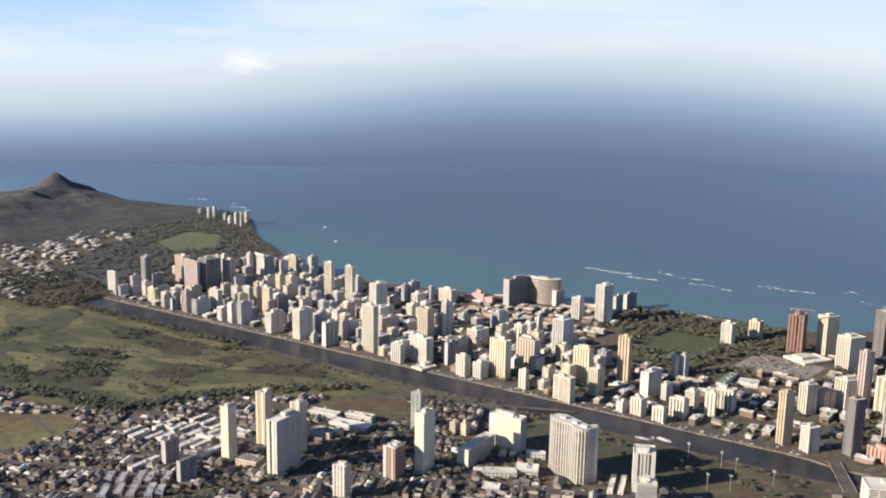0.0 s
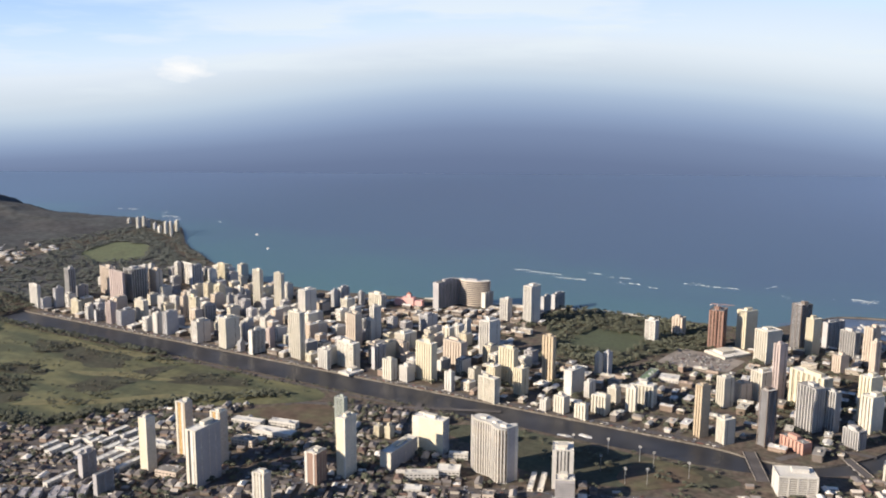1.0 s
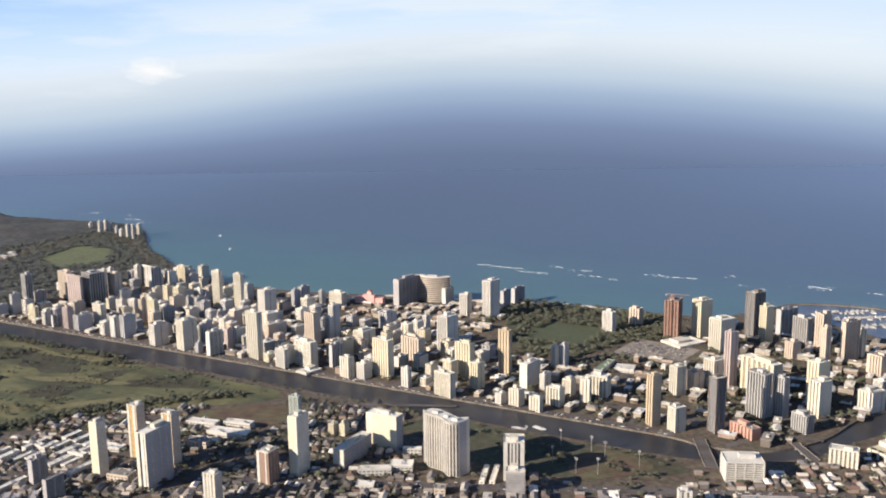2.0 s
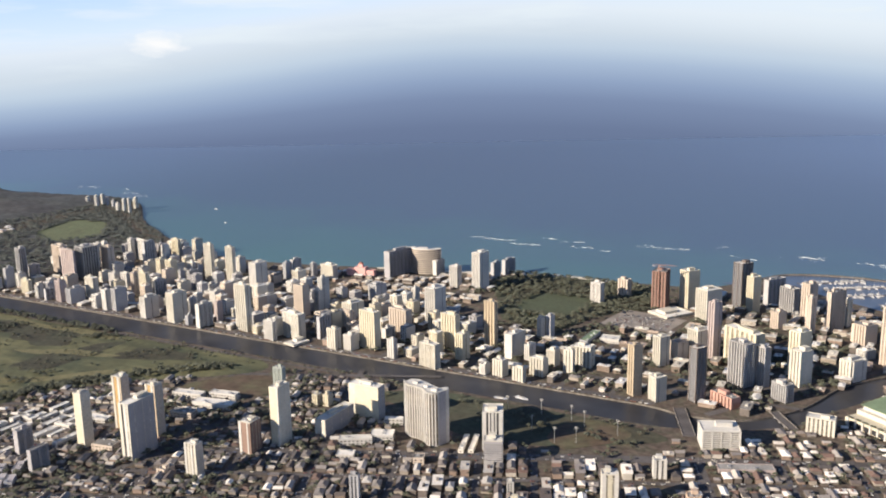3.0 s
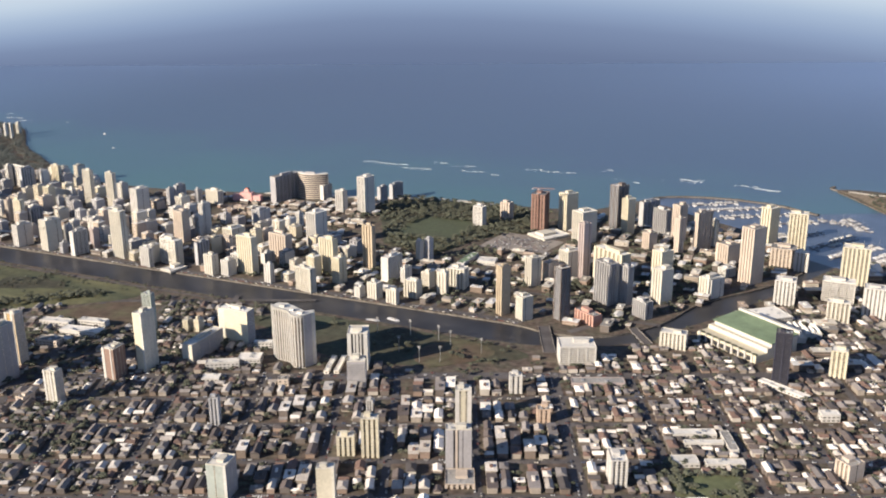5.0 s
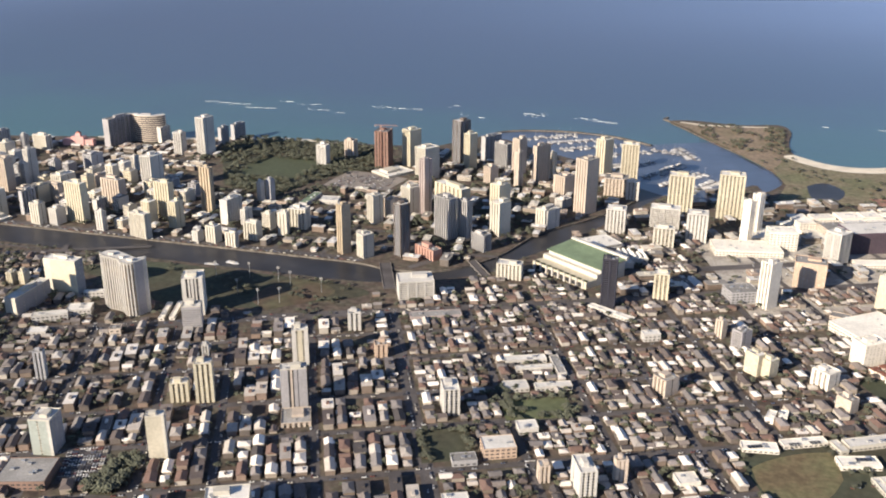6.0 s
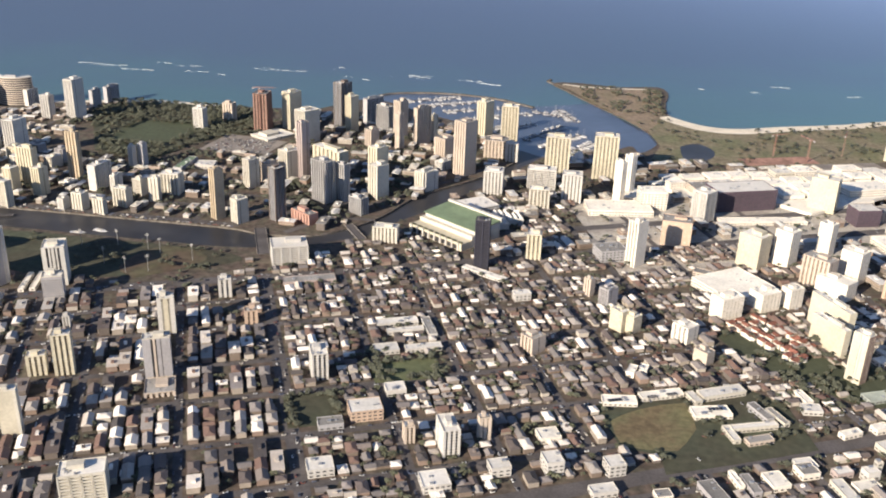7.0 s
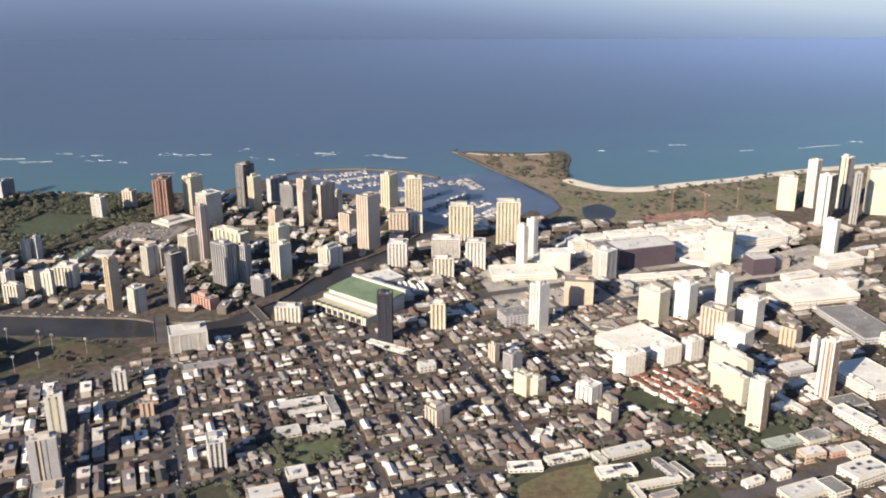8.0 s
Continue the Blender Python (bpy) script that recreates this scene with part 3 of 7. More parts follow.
def tower_roof(t, a, b, h, w, d, key, wall):
    s = one_box(-a + 0.05, -b + 0.05, h + 0.01, a - 0.05, b - 0.05, h + 0.35)
    roof = part("roof", s, ROOF_WHITE if key == "brt" else ROOF_PALE if key in ("wht", "crm", "yel", "gld", "drk") else ROOF_GREY, t)
    s = Solid()
    for x0, y0, x1, y1 in ((-a, -b, a, -b + 0.4), (-a, b - 0.4, a, b), (-a, -b + 0.4, -a + 0.4, b - 0.4), (a - 0.4, -b + 0.4, a, b - 0.4)):
        s.box(x0, y0, h + 0.01, x1, y1, h + 1.3)
    part("parapet", s, wall, t)
    if min(w, d) > 7:
        pw, pd, ph = w * RNG.uniform(0.3, 0.5), d * RNG.uniform(0.3, 0.5), RNG.uniform(3.0, 5.5)
        ox, oy = RNG.uniform(-0.15, 0.15) * w, RNG.uniform(-0.1, 0.2) * d
        part("plant_room", one_box(ox - pw / 2, oy - pd / 2, h + 0.36, ox + pw / 2, oy + pd / 2, h + 0.36 + ph), wall, roof)
        s = Solid()
        for _ in range(4):
            qx, qy, k = RNG.uniform(-0.42, 0.42) * w, RNG.uniform(-0.42, 0.42) * d, RNG.uniform(0.7, 1.6)
            s.box(qx - k, qy - k, h + 0.36, qx + k, qy + k, h + 0.36 + k * 1.2)
        tagged(part("roof_plant", s, METAL, roof), kind="stuff")


tower(-140, 682, 38.7, 23.2, 29, 23, "crm")
tower(119, 819, 9.9, 11.9, 18, 23, "tan")
tower(158, 813, 16.4, 29.5, 29, 23, "wht")
tower(190, 837, 11.5, 9.2, 25, 23, "tan")
tower(-151, 856, 31.2, 31.2, 5, 23, "tan")
tower(-263, 868, 19.3, 13.5, 47, 23, "yel")
tower(-290, 861, 19.5, 13.6, 23, 23, "yel")
tower(1, 920, 17.4, 26.1, 31, 23, "wht")
tower(-468, 863, 10.7, 10.7, 34, 23, "gry")
tower(-312, 959, 7.8, 9.4, 17, 23, "wht")
tower(-111, 1020, 15.1, 13.6, 17, 23, "org")
tower(225, 1021, 19.2, 21.1, 21, -42, "tan")
tower(-723, 817, 12.9, 18.1, 9, 0, "tan")
tower(-167, 1081, 15.9, 12.7, 24, 23, "wht")
tower(418, 1036, 18.4, 14.7, 16, -42, "tan")
tower(324, 1098, 19.3, 13.5, 26, -42, "yel")
tower(338, 1097, 19.6, 15.7, 22, -42, "yel")
tower(401, 1088, 22.7, 20.4, 20, -42, "brt")
tower(-880, 755, 6.7, 26.9, 30, 0, "slb")
tower(-940, 780, 8.0, 23.1, 34, 0, "slb")
tower(311, 1160, 15.5, 18.6, 25, -42, "slb")
tower(-122, 1204, 48.8, 34.2, 27, 23, "wlo")
tower(287, 1185, 11.3, 9.0, 24, -42, "tan")
tower(140, 1237, 19.9, 15.9, 72, 0, "blk")
tower(457, 1161, 33.0, 23.1, 29, 34, "brt")
tower(-670, 1095, 9.3, 13.1, 17, 0, "yel")
tower(-684, 1087, 8.7, 12.2, 18, 0, "yel")
tower(-738, 1069, 16.7, 8.8, 57, 0, "grn")
tower(509, 1197, 30.6, 24.5, 24, 34, "brt")
tower(-8, 1304, 36.3, 18.2, 23, 0, "crm")
tower(208, 1291, 20.4, 18.4, 37, 0, "yel")
tower(545, 1211, 21.9, 17.5, 26, 34, "brt")
tower(349, 1299, 17.5, 21.0, 66, -42, "brt")
tower(-238, 1326, 16.9, 20.3, 37, -34, "crm")
tower(-185, 1346, 16.4, 19.6, 84, -34, "drk")
tower(-145, 1352, 43.7, 17.5, 16, -34, "red")
tower(-275, 1333, 13.8, 16.6, 79, -34, "brn")
tower(-454, 1309, 19.9, 8.9, 23, -13, "crm")
tower(697, 1200, 7.5, 7.5, 37, -42, "brt")
tower(610, 1258, 44.0, 26.4, 24, -42, "brt")
tower(-73, 1404, 27.5, 16.5, 27, -34, "blu")
tower(-492, 1321, 19.2, 16.5, 27, -13, "crm")
tower(-518, 1317, 11.7, 14.5, 17, -13, "wht")
tower(592, 1285, 38.6, 23.2, 41, -42, "tan")
tower(-437, 1349, 25.5, 15.4, 29, -13, "crm")
tower(514, 1336, 34.2, 27.3, 47, -42, "yel")
tower(-397, 1379, 15.8, 10.6, 39, 0, "crm")
tower(685, 1261, 22.5, 18.0, 25, -42, "org")
tower(-614, 1307, 34.3, 13.7, 41, -13, "crm")
tower(-141, 1446, 34.9, 21.0, 68, -34, "blu")
tower(412, 1394, 43.0, 30.1, 38, -6, "org")
tower(-111, 1452, 21.0, 12.6, 63, -34, "blu")
tower(643, 1311, 29.4, 23.6, 45, -42, "brt")
tower(560, 1350, 26.1, 23.5, 52, -42, "brt")
tower(-434, 1403, 16.1, 15.6, 27, -13, "crm")
tower(-388, 1422, 31.6, 22.2, 34, 0, "crm")
tower(-59, 1482, 21.5, 25.8, 56, -34, "crm")
tower(-584, 1367, 16.6, 19.5, 45, -13, "gld")
tower(-694, 1319, 14.7, 9.8, 33, -13, "wht")
tower(-480, 1414, 9.3, 19.3, 26, -13, "wht")
tower(-509, 1417, 15.5, 38.3, 42, -13, "wht")
tower(-275, 1481, 17.4, 20.8, 49, -34, "crm")
tower(-65, 1506, 21.4, 25.7, 79, -34, "yel")
tower(203, 1498, 32.6, 16.3, 32, 0, "crm")
tower(-569, 1421, 18.5, 24.0, 5, -13, "wht")
tower(-254, 1513, 18.5, 22.1, 34, -34, "tan")
tower(-625, 1402, 32.9, 13.2, 64, -13, "gld")
tower(627, 1403, 20.7, 16.5, 48, -42, "brt")
tower(7, 1537, 21.1, 25.3, 33, -34, "crm")
tower(-784, 1328, 17.8, 19.9, 27, -13, "wht")
tower(11, 1542, 24.9, 29.9, 32, -34, "wht")
tower(-154, 1536, 67.9, 20.4, 60, -34, "yel")
tower(-757, 1348, 36.9, 14.8, 68, -13, "yel")
tower(-814, 1319, 21.0, 15.1, 36, -13, "crm")
tower(123, 1552, 31.7, 28.5, 40, 0, "wht")
tower(-570, 1450, 22.3, 9.4, 81, -13, "brn")
tower(-205, 1548, 14.0, 16.8, 98, -34, "pnk")
tower(-229, 1545, 24.2, 29.0, 49, -34, "crm")
tower(253, 1543, 32.5, 26.0, 47, 0, "wht")
tower(461, 1502, 27.0, 27.0, 49, -42, "grd")
tower(330, 1545, 15.0, 12.0, 73, -42, "brt")
tower(-892, 1312, 28.2, 36.7, 3, -13, "crm")
tower(-759, 1412, 10.8, 25.0, 19, -13, "wht")
tower(201, 1595, 48.4, 24.2, 35, 0, "wht")
tower(-507, 1528, 8.9, 11.6, 38, -13, "wht")
tower(-866, 1362, 8.0, 27.5, 41, -13, "gry")
tower(-949, 1310, 25.1, 10.0, 35, -13, "wht")
tower(-495, 1542, 10.2, 13.3, 40, -13, "gry")
tower(-916, 1339, 42.9, 17.1, 47, -13, "mos")
tower(62, 1637, 25.8, 31.0, 97, -34, "tan")
tower(-758, 1454, 43.0, 17.2, 44, -13, "tan")
tower(348, 1608, 15.3, 12.3, 66, -42, "brt")
tower(21, 1657, 19.6, 23.6, 15, -34, "wht")
tower(-872, 1440, 39.6, 15.8, 29, -13, "tan")
tower(-1031, 1335, 32.5, 13.0, 89, -13, "twn")
tower(223, 1684, 42.7, 25.6, 68, 0, "strp")
tower(-729, 1537, 24.8, 32.2, 68, -13, "wht")
tower(307, 1677, 41.7, 25.0, 78, 0, "strp")
tower(-1115, 1319, 11.5, 30.3, 46, -13, "wht")
tower(13, 1730, 24.8, 29.8, 37, -34, "tan")
tower(-887, 1489, 26.3, 34.1, 33, -13, "crm")
tower(664, 1598, 42.2, 25.3, 56, -25, "yel")
tower(138, 1735, 22.3, 17.8, 34, 0, "wht")
tower(11, 1746, 27.4, 32.9, 32, -34, "tan")
tower(-1150, 1314, 8.8, 11.4, 19, -13, "gry")
tower(-79, 1756, 11.3, 13.6, 68, -34, "tan")
tower(-1116, 1360, 10.2, 13.3, 39, -13, "pnk")
tower(106, 1758, 42.5, 34.0, 33, 0, "tan")
tower(-991, 1463, 27.0, 18.2, 62, -13, "tan")
tower(-135, 1765, 18.0, 21.6, 32, -34, "tan")
tower(-971, 1490, 15.6, 8.9, 46, -13, "wht")
tower(-262, 1762, 30.4, 36.5, 62, -34, "crm")
tower(-1781, 1336, 38.9, 8.1, 51, -13, "wht")
tower(-1748, 1338, 10.3, 19.7, 24, -13, "gry")
tower(-1735, 1362, 11.6, 19.3, 44, -13, "gry")
tower(-1775, 1427, 20.5, 17.2, 73, -13, "blu")
tower(-1772, 1457, 11.7, 23.4, 27, -13, "gry")
tower(-1745, 1512, 42.4, 18.1, 66, -13, "tan")
tower(-1821, 1551, 9.0, 6.2, 23, -13, "wht")
tower(-1659, 1464, 58.9, 5.8, 73, -13, "pnk")
tower(-1645, 1506, 37.1, 39.2, 74, -13, "blu")
tower(-1628, 1552, 33.9, 17.0, 64, -13, "tan")
tower(-1734, 1638, 13.9, 9.8, 50, -13, "wht")
tower(-1771, 1649, 22.7, 13.1, 40, -13, "wht")
tower(-1683, 1678, 13.5, 11.7, 53, -13, "wht")
tower(-1659, 1686, 47.4, 6.7, 53, -13, "wht")
tower(-1579, 1635, 10.1, 27.8, 65, -13, "gry")
tower(-1564, 1675, 15.0, 15.0, 50, -13, "wht")
tower(-1577, 1725, 30.1, 8.6, 53, -13, "gld")
tower(-1441, 1568, 20.7, 17.3, 46, -13, "yel")
tower(-1646, 1338, 32.5, 9.4, 32, -13, "yel")
tower(-1592, 1327, 13.1, 13.4, 28, -13, "wht")
tower(-1560, 1327, 7.7, 20.1, 24, -13, "gry")
tower(-1524, 1328, 19.9, 14.7, 45, -13, "pnk")
tower(-1490, 1336, 19.4, 32.4, 31, -13, "gry")
tower(-1487, 1378, 33.5, 12.4, 45, -13, "crm")
tower(-1511, 1461, 24.2, 11.7, 32, -13, "wht")
tower(-1480, 1465, 26.0, 8.8, 35, -13, "wht")
tower(-1427, 1444, 11.5, 14.5, 46, -13, "tan")
tower(-1386, 1432, 26.6, 10.0, 53, -13, "yel")
tower(-1364, 1453, 8.8, 27.8, 33, -13, "gry")
tower(-1383, 1324, 15.6, 13.3, 42, -13, "wht")
tower(-1356, 1333, 15.3, 26.9, 46, -13, "gry")
tower(-1262, 1323, 18.4, 31.6, 42, -13, "wht")
tower(-1216, 1350, 30, 6.6, 33, -13, "org")
tower(-1190, 1325, 23.0, 32.2, 59, -13, "crm")
tower(-1404, 1561, 9.0, 12.5, 27, -13, "gry")
tower(-1435, 1626, 22.9, 9.7, 29, -13, "wht")
tower(-42, 1794, 9.8, 39.3, 74, -34, "tan")
tower(-336, 1773, 54.9, 65.8, 4, -34, "crm")
tower(-1186, 1364, 7.3, 14.1, 38, -13, "gry")
tower(-979, 1521, 12.5, 20.1, 65, -13, "wht")
tower(-24, 1828, 8.8, 10.5, 51, -34, "crm")
tower(-92, 1832, 18.4, 22.1, 74, -34, "tan")
tower(-365, 1803, 27.8, 33.4, 78, 0, "con")
tower(-835, 1644, 10.5, 13.6, 29, -13, "wht")
tower(123, 1841, 32.4, 22.7, 77, 0, "yel")
tower(-491, 1789, 22.7, 15.8, 42, -13, "wht")
tower(861, 1647, 22.2, 15.5, 61, -42, "brt")
tower(-196, 1851, 17.1, 20.5, 72, -34, "gld")
tower(-915, 1623, 23.3, 30.3, 34, -13, "gry")
tower(-317, 1840, 24.7, 29.7, 75, -34, "yel")
tower(-132, 1869, 33.9, 15.1, 52, -34, "blu")
tower(70, 1881, 21.9, 26.3, 73, -34, "yel")
tower(-1209, 1460, 18.6, 24.2, 26, -13, "wht")
tower(-224, 1887, 24.3, 29.2, 89, -34, "drk")
tower(-454, 1853, 22.5, 16.7, 39, -13, "tan")
tower(-168, 1923, 11.7, 47.0, 53, -34, "gry")
tower(-756, 1790, 21.6, 32.5, 82, -13, "htl")
tower(-813, 1782, 21.0, 16.3, 47, -13, "wht")
tower(-1214, 1602, 23.3, 32.5, 56, -13, "wht")
tower(-1146, 1660, 20.4, 25.1, 31, -13, "crm")
tower(-760, 1876, 8.7, 25.7, 40, -13, "gry")
tower(963, 1827, 11.3, 9.1, 100, 0, "blu")
tower(-1118, 1737, 40.2, 16.1, 30, -13, "crm")
tower(-901, 1866, 11.4, 29.6, 34, -13, "wht")
tower(-1202, 1688, 9.7, 14.4, 37, -13, "gry")
tower(-757, 1940, 9.8, 38.6, 34, -13, "gry")
tower(-1308, 1620, 24.8, 9.9, 78, -13, "twn")
tower(-1192, 1709, 10.4, 25.6, 42, -13, "gry")
tower(-1161, 1735, 10.3, 13.4, 28, -13, "gry")
tower(-1353, 1600, 25.5, 10.2, 85, -13, "twn")
tower(-1420, 1636, 10.2, 13.2, 21, -13, "gry")
tower(-2212, 2171, 6.0, 7.8, 48, 0, "wht")
tower(-2251, 2185, 7.3, 9.5, 40, 0, "wht")
tower(-2275, 2181, 8.7, 11.3, 25, 0, "wht")
tower(-2257, 2241, 9.9, 12.8, 36, 0, "crm")
tower(-2346, 2227, 7.8, 10.1, 22, 0, "gry")
tower(-2415, 2218, 8.6, 11.2, 37, 0, "wht")
tower(-2396, 2247, 6.5, 8.5, 30, 0, "gry")
tower(-2419, 2248, 8.8, 11.4, 36, 0, "wht")
tower(-2495, 2249, 7.9, 10.2, 22, 0, "wht")


# ---- inland towers of their own shape ----
def window_columns(t, a, b, h, face, columns, mat):
    """Small windows in a few columns on one wall; face is +1 or -1 for the side walls, 0 for the front."""
    s = Solid()
    for i in range(int(h / 3)):
        z = 3.0 * i + 1.0
        for q in columns:
            if face:
                s.box(face * a - 0.08, q * b - 0.8, z, face * a + 0.08, q * b + 0.8, z + 1.2)
            else:
                s.box(q * a - 0.8, -b - 0.08, z, q * a + 0.8, -b + 0.08, z + 1.2)
    tagged(part("fenestration", s, mat, t), kind="stuff")


def striped_tower(x, y, w, d, h, rot, stripes, side, label, use="apartment", windows=True):
    """A tower with upright stripes of wall and lanais on its front and plain side walls."""
    t = thing(use + "_tower", label, "building", x, y, 2.0, rot)
    take(x, y, w, d, rot)
    a, b = w / 2, d / 2
    part("core", one_box(-a + 0.02, -b + 0.02, 0, a - 0.02, b - 0.02, h), WALL_MAT[side], t)
    pos, total = -a, sum(f for _, f, _ in stripes)
    for key, share, proud in stripes:
        wide = w * share / total
        mat = GLASS_WARM if key == "lanai" else GLASS_DARK if key == "dark" else WALL_MAT[key]
        strip = part("panel", one_box(pos, -b - proud, 0, pos + wide, -b, h + (1.2 if proud > 0.5 else 0.0)), mat, t)
        if key == "lanai":
            s = Solid()
            for i in range(1, int(h / 3)):
                s.box(pos, -b - proud - 0.35, 3.0 * i - 0.5, pos + wide, -b - proud - 0.01, 3.0 * i + 0.5)
            tagged(part("banding", s, WALL_MAT["crm"], strip), kind="stuff")
        pos += wide
    if windows:
        window_columns(t, a, b, h, 1, (-0.55, 0.1, 0.6) if d > 12 else (0.0,), GLASS_PALE)
    tower_roof(t, a, b, h, w, d, "crm", WALL_MAT["crm"])
    return t


striped_tower(-797, 847, 17.5, 45, 77, 0, [("crm", 0.32, 0.5), ("dark", 0.24, 0.1), ("wht", 0.30, 0.7), ("dark", 0.05, 0.1), ("crm", 0.17, 0.4)], "slb", "tall slab tower with a white ribbed edge and blank grey side", "apartment")
striped_tower(-884, 833, 14.5, 15.5, 76, 0, [("yel", 0.8, 0.1), ("crm", 0.2, 0.3)], "crm", "tall plain pale yellow tower with smooth walls")
for x, y, h in ((-815, 896, 78), (-882, 899, 78)):
    striped_tower(x, y, 17.0, 15.0, h, 0, [("crm", 0.2, 0.7), ("lanai", 0.1, 0.1), ("amb", 0.28, 0.3), ("lanai", 0.1, 0.1), ("wht", 0.2, 0.9), ("brn", 0.15, 0.2)], "tan", "tall tower striped in cream, gold and brown uprights")
striped_tower(-671, 920, 19.0, 22.0, 43, 0, [("wht", 0.22, 0.6), ("choc", 0.5, 0.1), ("wht", 0.10, 0.7), ("choc", 0.18, 0.1)], "choc", "white-ribbed tower with chocolate brown walls")
striped_tower(-649, 958, 14.5, 26.0, 82, 0, [("yel", 0.85, 0.1), ("wht", 0.15, 0.3)], "crm", "tall plain cream tower with smooth walls")
striped_tower(-686, 831, 18.5, 13.0, 44, 0, [("wht", 0.16, 0.7), ("lanai", 0.12, 0.1), ("crm", 0.16, 0.5), ("lanai", 0.12, 0.1), ("wht", 0.16, 0.9), ("lanai", 0.12, 0.1), ("crm", 0.16, 0.5)], "tan", "cream tower with upright ribs between lanai stacks")
striped_tower(567, 1101, 52, 9, 35, -59, [("lem", 1.0, 0.05)], "lem", "plain pale yellow slab block without windows on its end", windows=False)
striped_tower(577, 1141, 66, 10, 42, -62, [("lem", 1.0, 0.05)], "lem", "broad plain pale yellow slab block behind tall trees", windows=False)
striped_tower(582, 1030, 18.5, 13, 59, -48, [("crm", 0.08, 0.5), ("lem", 0.42, 0.1), ("dark", 0.05, 0.05), ("wht", 0.11, 1.2), ("lem", 0.34, 0.1)], "choc", "tall yellow tower with a white fin and brown sides")
striped_tower(682, 1108, 17, 15, 74, -48, [("brt", 0.22, 0.6), ("choc", 0.16, 0.1), ("brt", 0.13, 0.7), ("choc", 0.20, 0.1), ("crm", 0.06, 0.5), ("choc", 0.12, 0.1), ("brt", 0.11, 0.5)], "choc", "tall white tower with dark brown upright stripes")
striped_tower(-162, 879, 28, 14, 50, 23, [("slb", 0.3, 0.3), ("dark", 0.08, 0.05), ("tan", 0.08, 0.5), ("dark", 0.05, 0.05), ("slb", 0.14, 0.4), ("dark", 0.03, 0.05), ("slb", 0.32, 0.3)], "slb", "tall grey slab tower with dark upright recesses")
striped_tower(-196, 976, 19, 15, 46, 23, [("wht", 0.25, 0.4), ("lanai", 0.12, 0.05), ("yel", 0.26, 0.5), ("lanai", 0.12, 0.05), ("wht", 0.25, 0.4)], "crm", "cream and white tower with two lanai stacks")
striped_tower(-251, 752, 18, 11, 51, 23, [("lem", 0.85, 0.1), ("crm", 0.15, 0.3)], "crm", "plain pale yellow tower with a dark crown")
striped_tower(-367, 739, 22, 24, 39, 10, [("grn", 0.4, 0.2), ("lanai", 0.06, 0.05), ("grn", 0.4, 0.2), ("wht", 0.14, 0.5)], "slb", "pale green tower with a white plant room")
striped_tower(908, 1826, 24, 22, 97, -45, [("wht", 0.6, 0.3), ("dark", 0.1, 0.05), ("wht", 0.3, 0.3)], "blk", "tall white tower with a black glass side")
striped_tower(921, 1946, 20, 18, 97, -45, [("wht", 0.3, 0.4), ("slb", 0.12, 0.05), ("wht", 0.3, 0.4), ("slb", 0.1, 0.05), ("wht", 0.18, 0.4)], "slb", "tall white tower with rounded ribs by the park")
striped_tower(981, 1941, 21, 18, 105, -45, [("blk", 0.14, 0.2), ("lem", 0.36, 0.5), ("dark", 0.1, 0.05), ("lem", 0.2, 0.5), ("blk", 0.2, 0.2)], "slb", "tall yellow and black striped tower by the park")
striped_tower(866, 1927, 34, 24, 66, -15, [("lem", 0.22, 0.5), ("crm", 0.1, 0.05), ("lem", 0.22, 0.5), ("crm", 0.1, 0.05), ("lem", 0.36, 0.5)], "lem", "pale yellow tower with shallow upright ribs")
striped_tower(1047, 1905, 66, 30, 88, -10, [("lem", 0.7, 0.3), ("crm", 0.3, 0.1)], "lem", "broad plain pale yellow tower block", windows=False)
striped_tower(-389, 1075, 27, 30, 52, 23, [("wht", 0.2, 0.7), ("dark", 0.1, 0.05), ("wht", 0.08, 0.5), ("dark", 0.06, 0.05), ("wht", 0.12, 0.9), ("dark", 0.06, 0.05), ("wht", 0.08, 0.5), ("dark", 0.1, 0.05), ("wht", 0.2, 0.7)], "wht", "white tower with upright ribs and dark slots by a park")
low = striped_tower(-366, 1027, 24, 18, 33, 23, [("slb", 1.0, 0.05)], "slb", "grey office block with a close grid of small windows", "office")
window_columns(low, 12, 9, 32, 0, (-0.88, -0.66, -0.44, -0.22, 0.0, 0.22, 0.44, 0.66, 0.88), GLASS)
# two plain slabs that meet at a corner
striped_tower(-610, 1027, 17.0, 70, 26, 0, [("crm", 1.0, 0.1)], "slb", "long low slab block with plain cream end walls")
striped_tower(-594, 1085, 50, 18, 49, 0, [("crm", 0.22, 0.2), ("yel", 0.78, 0.05)], "slb", "broad plain cream slab block with a smooth lit wall")


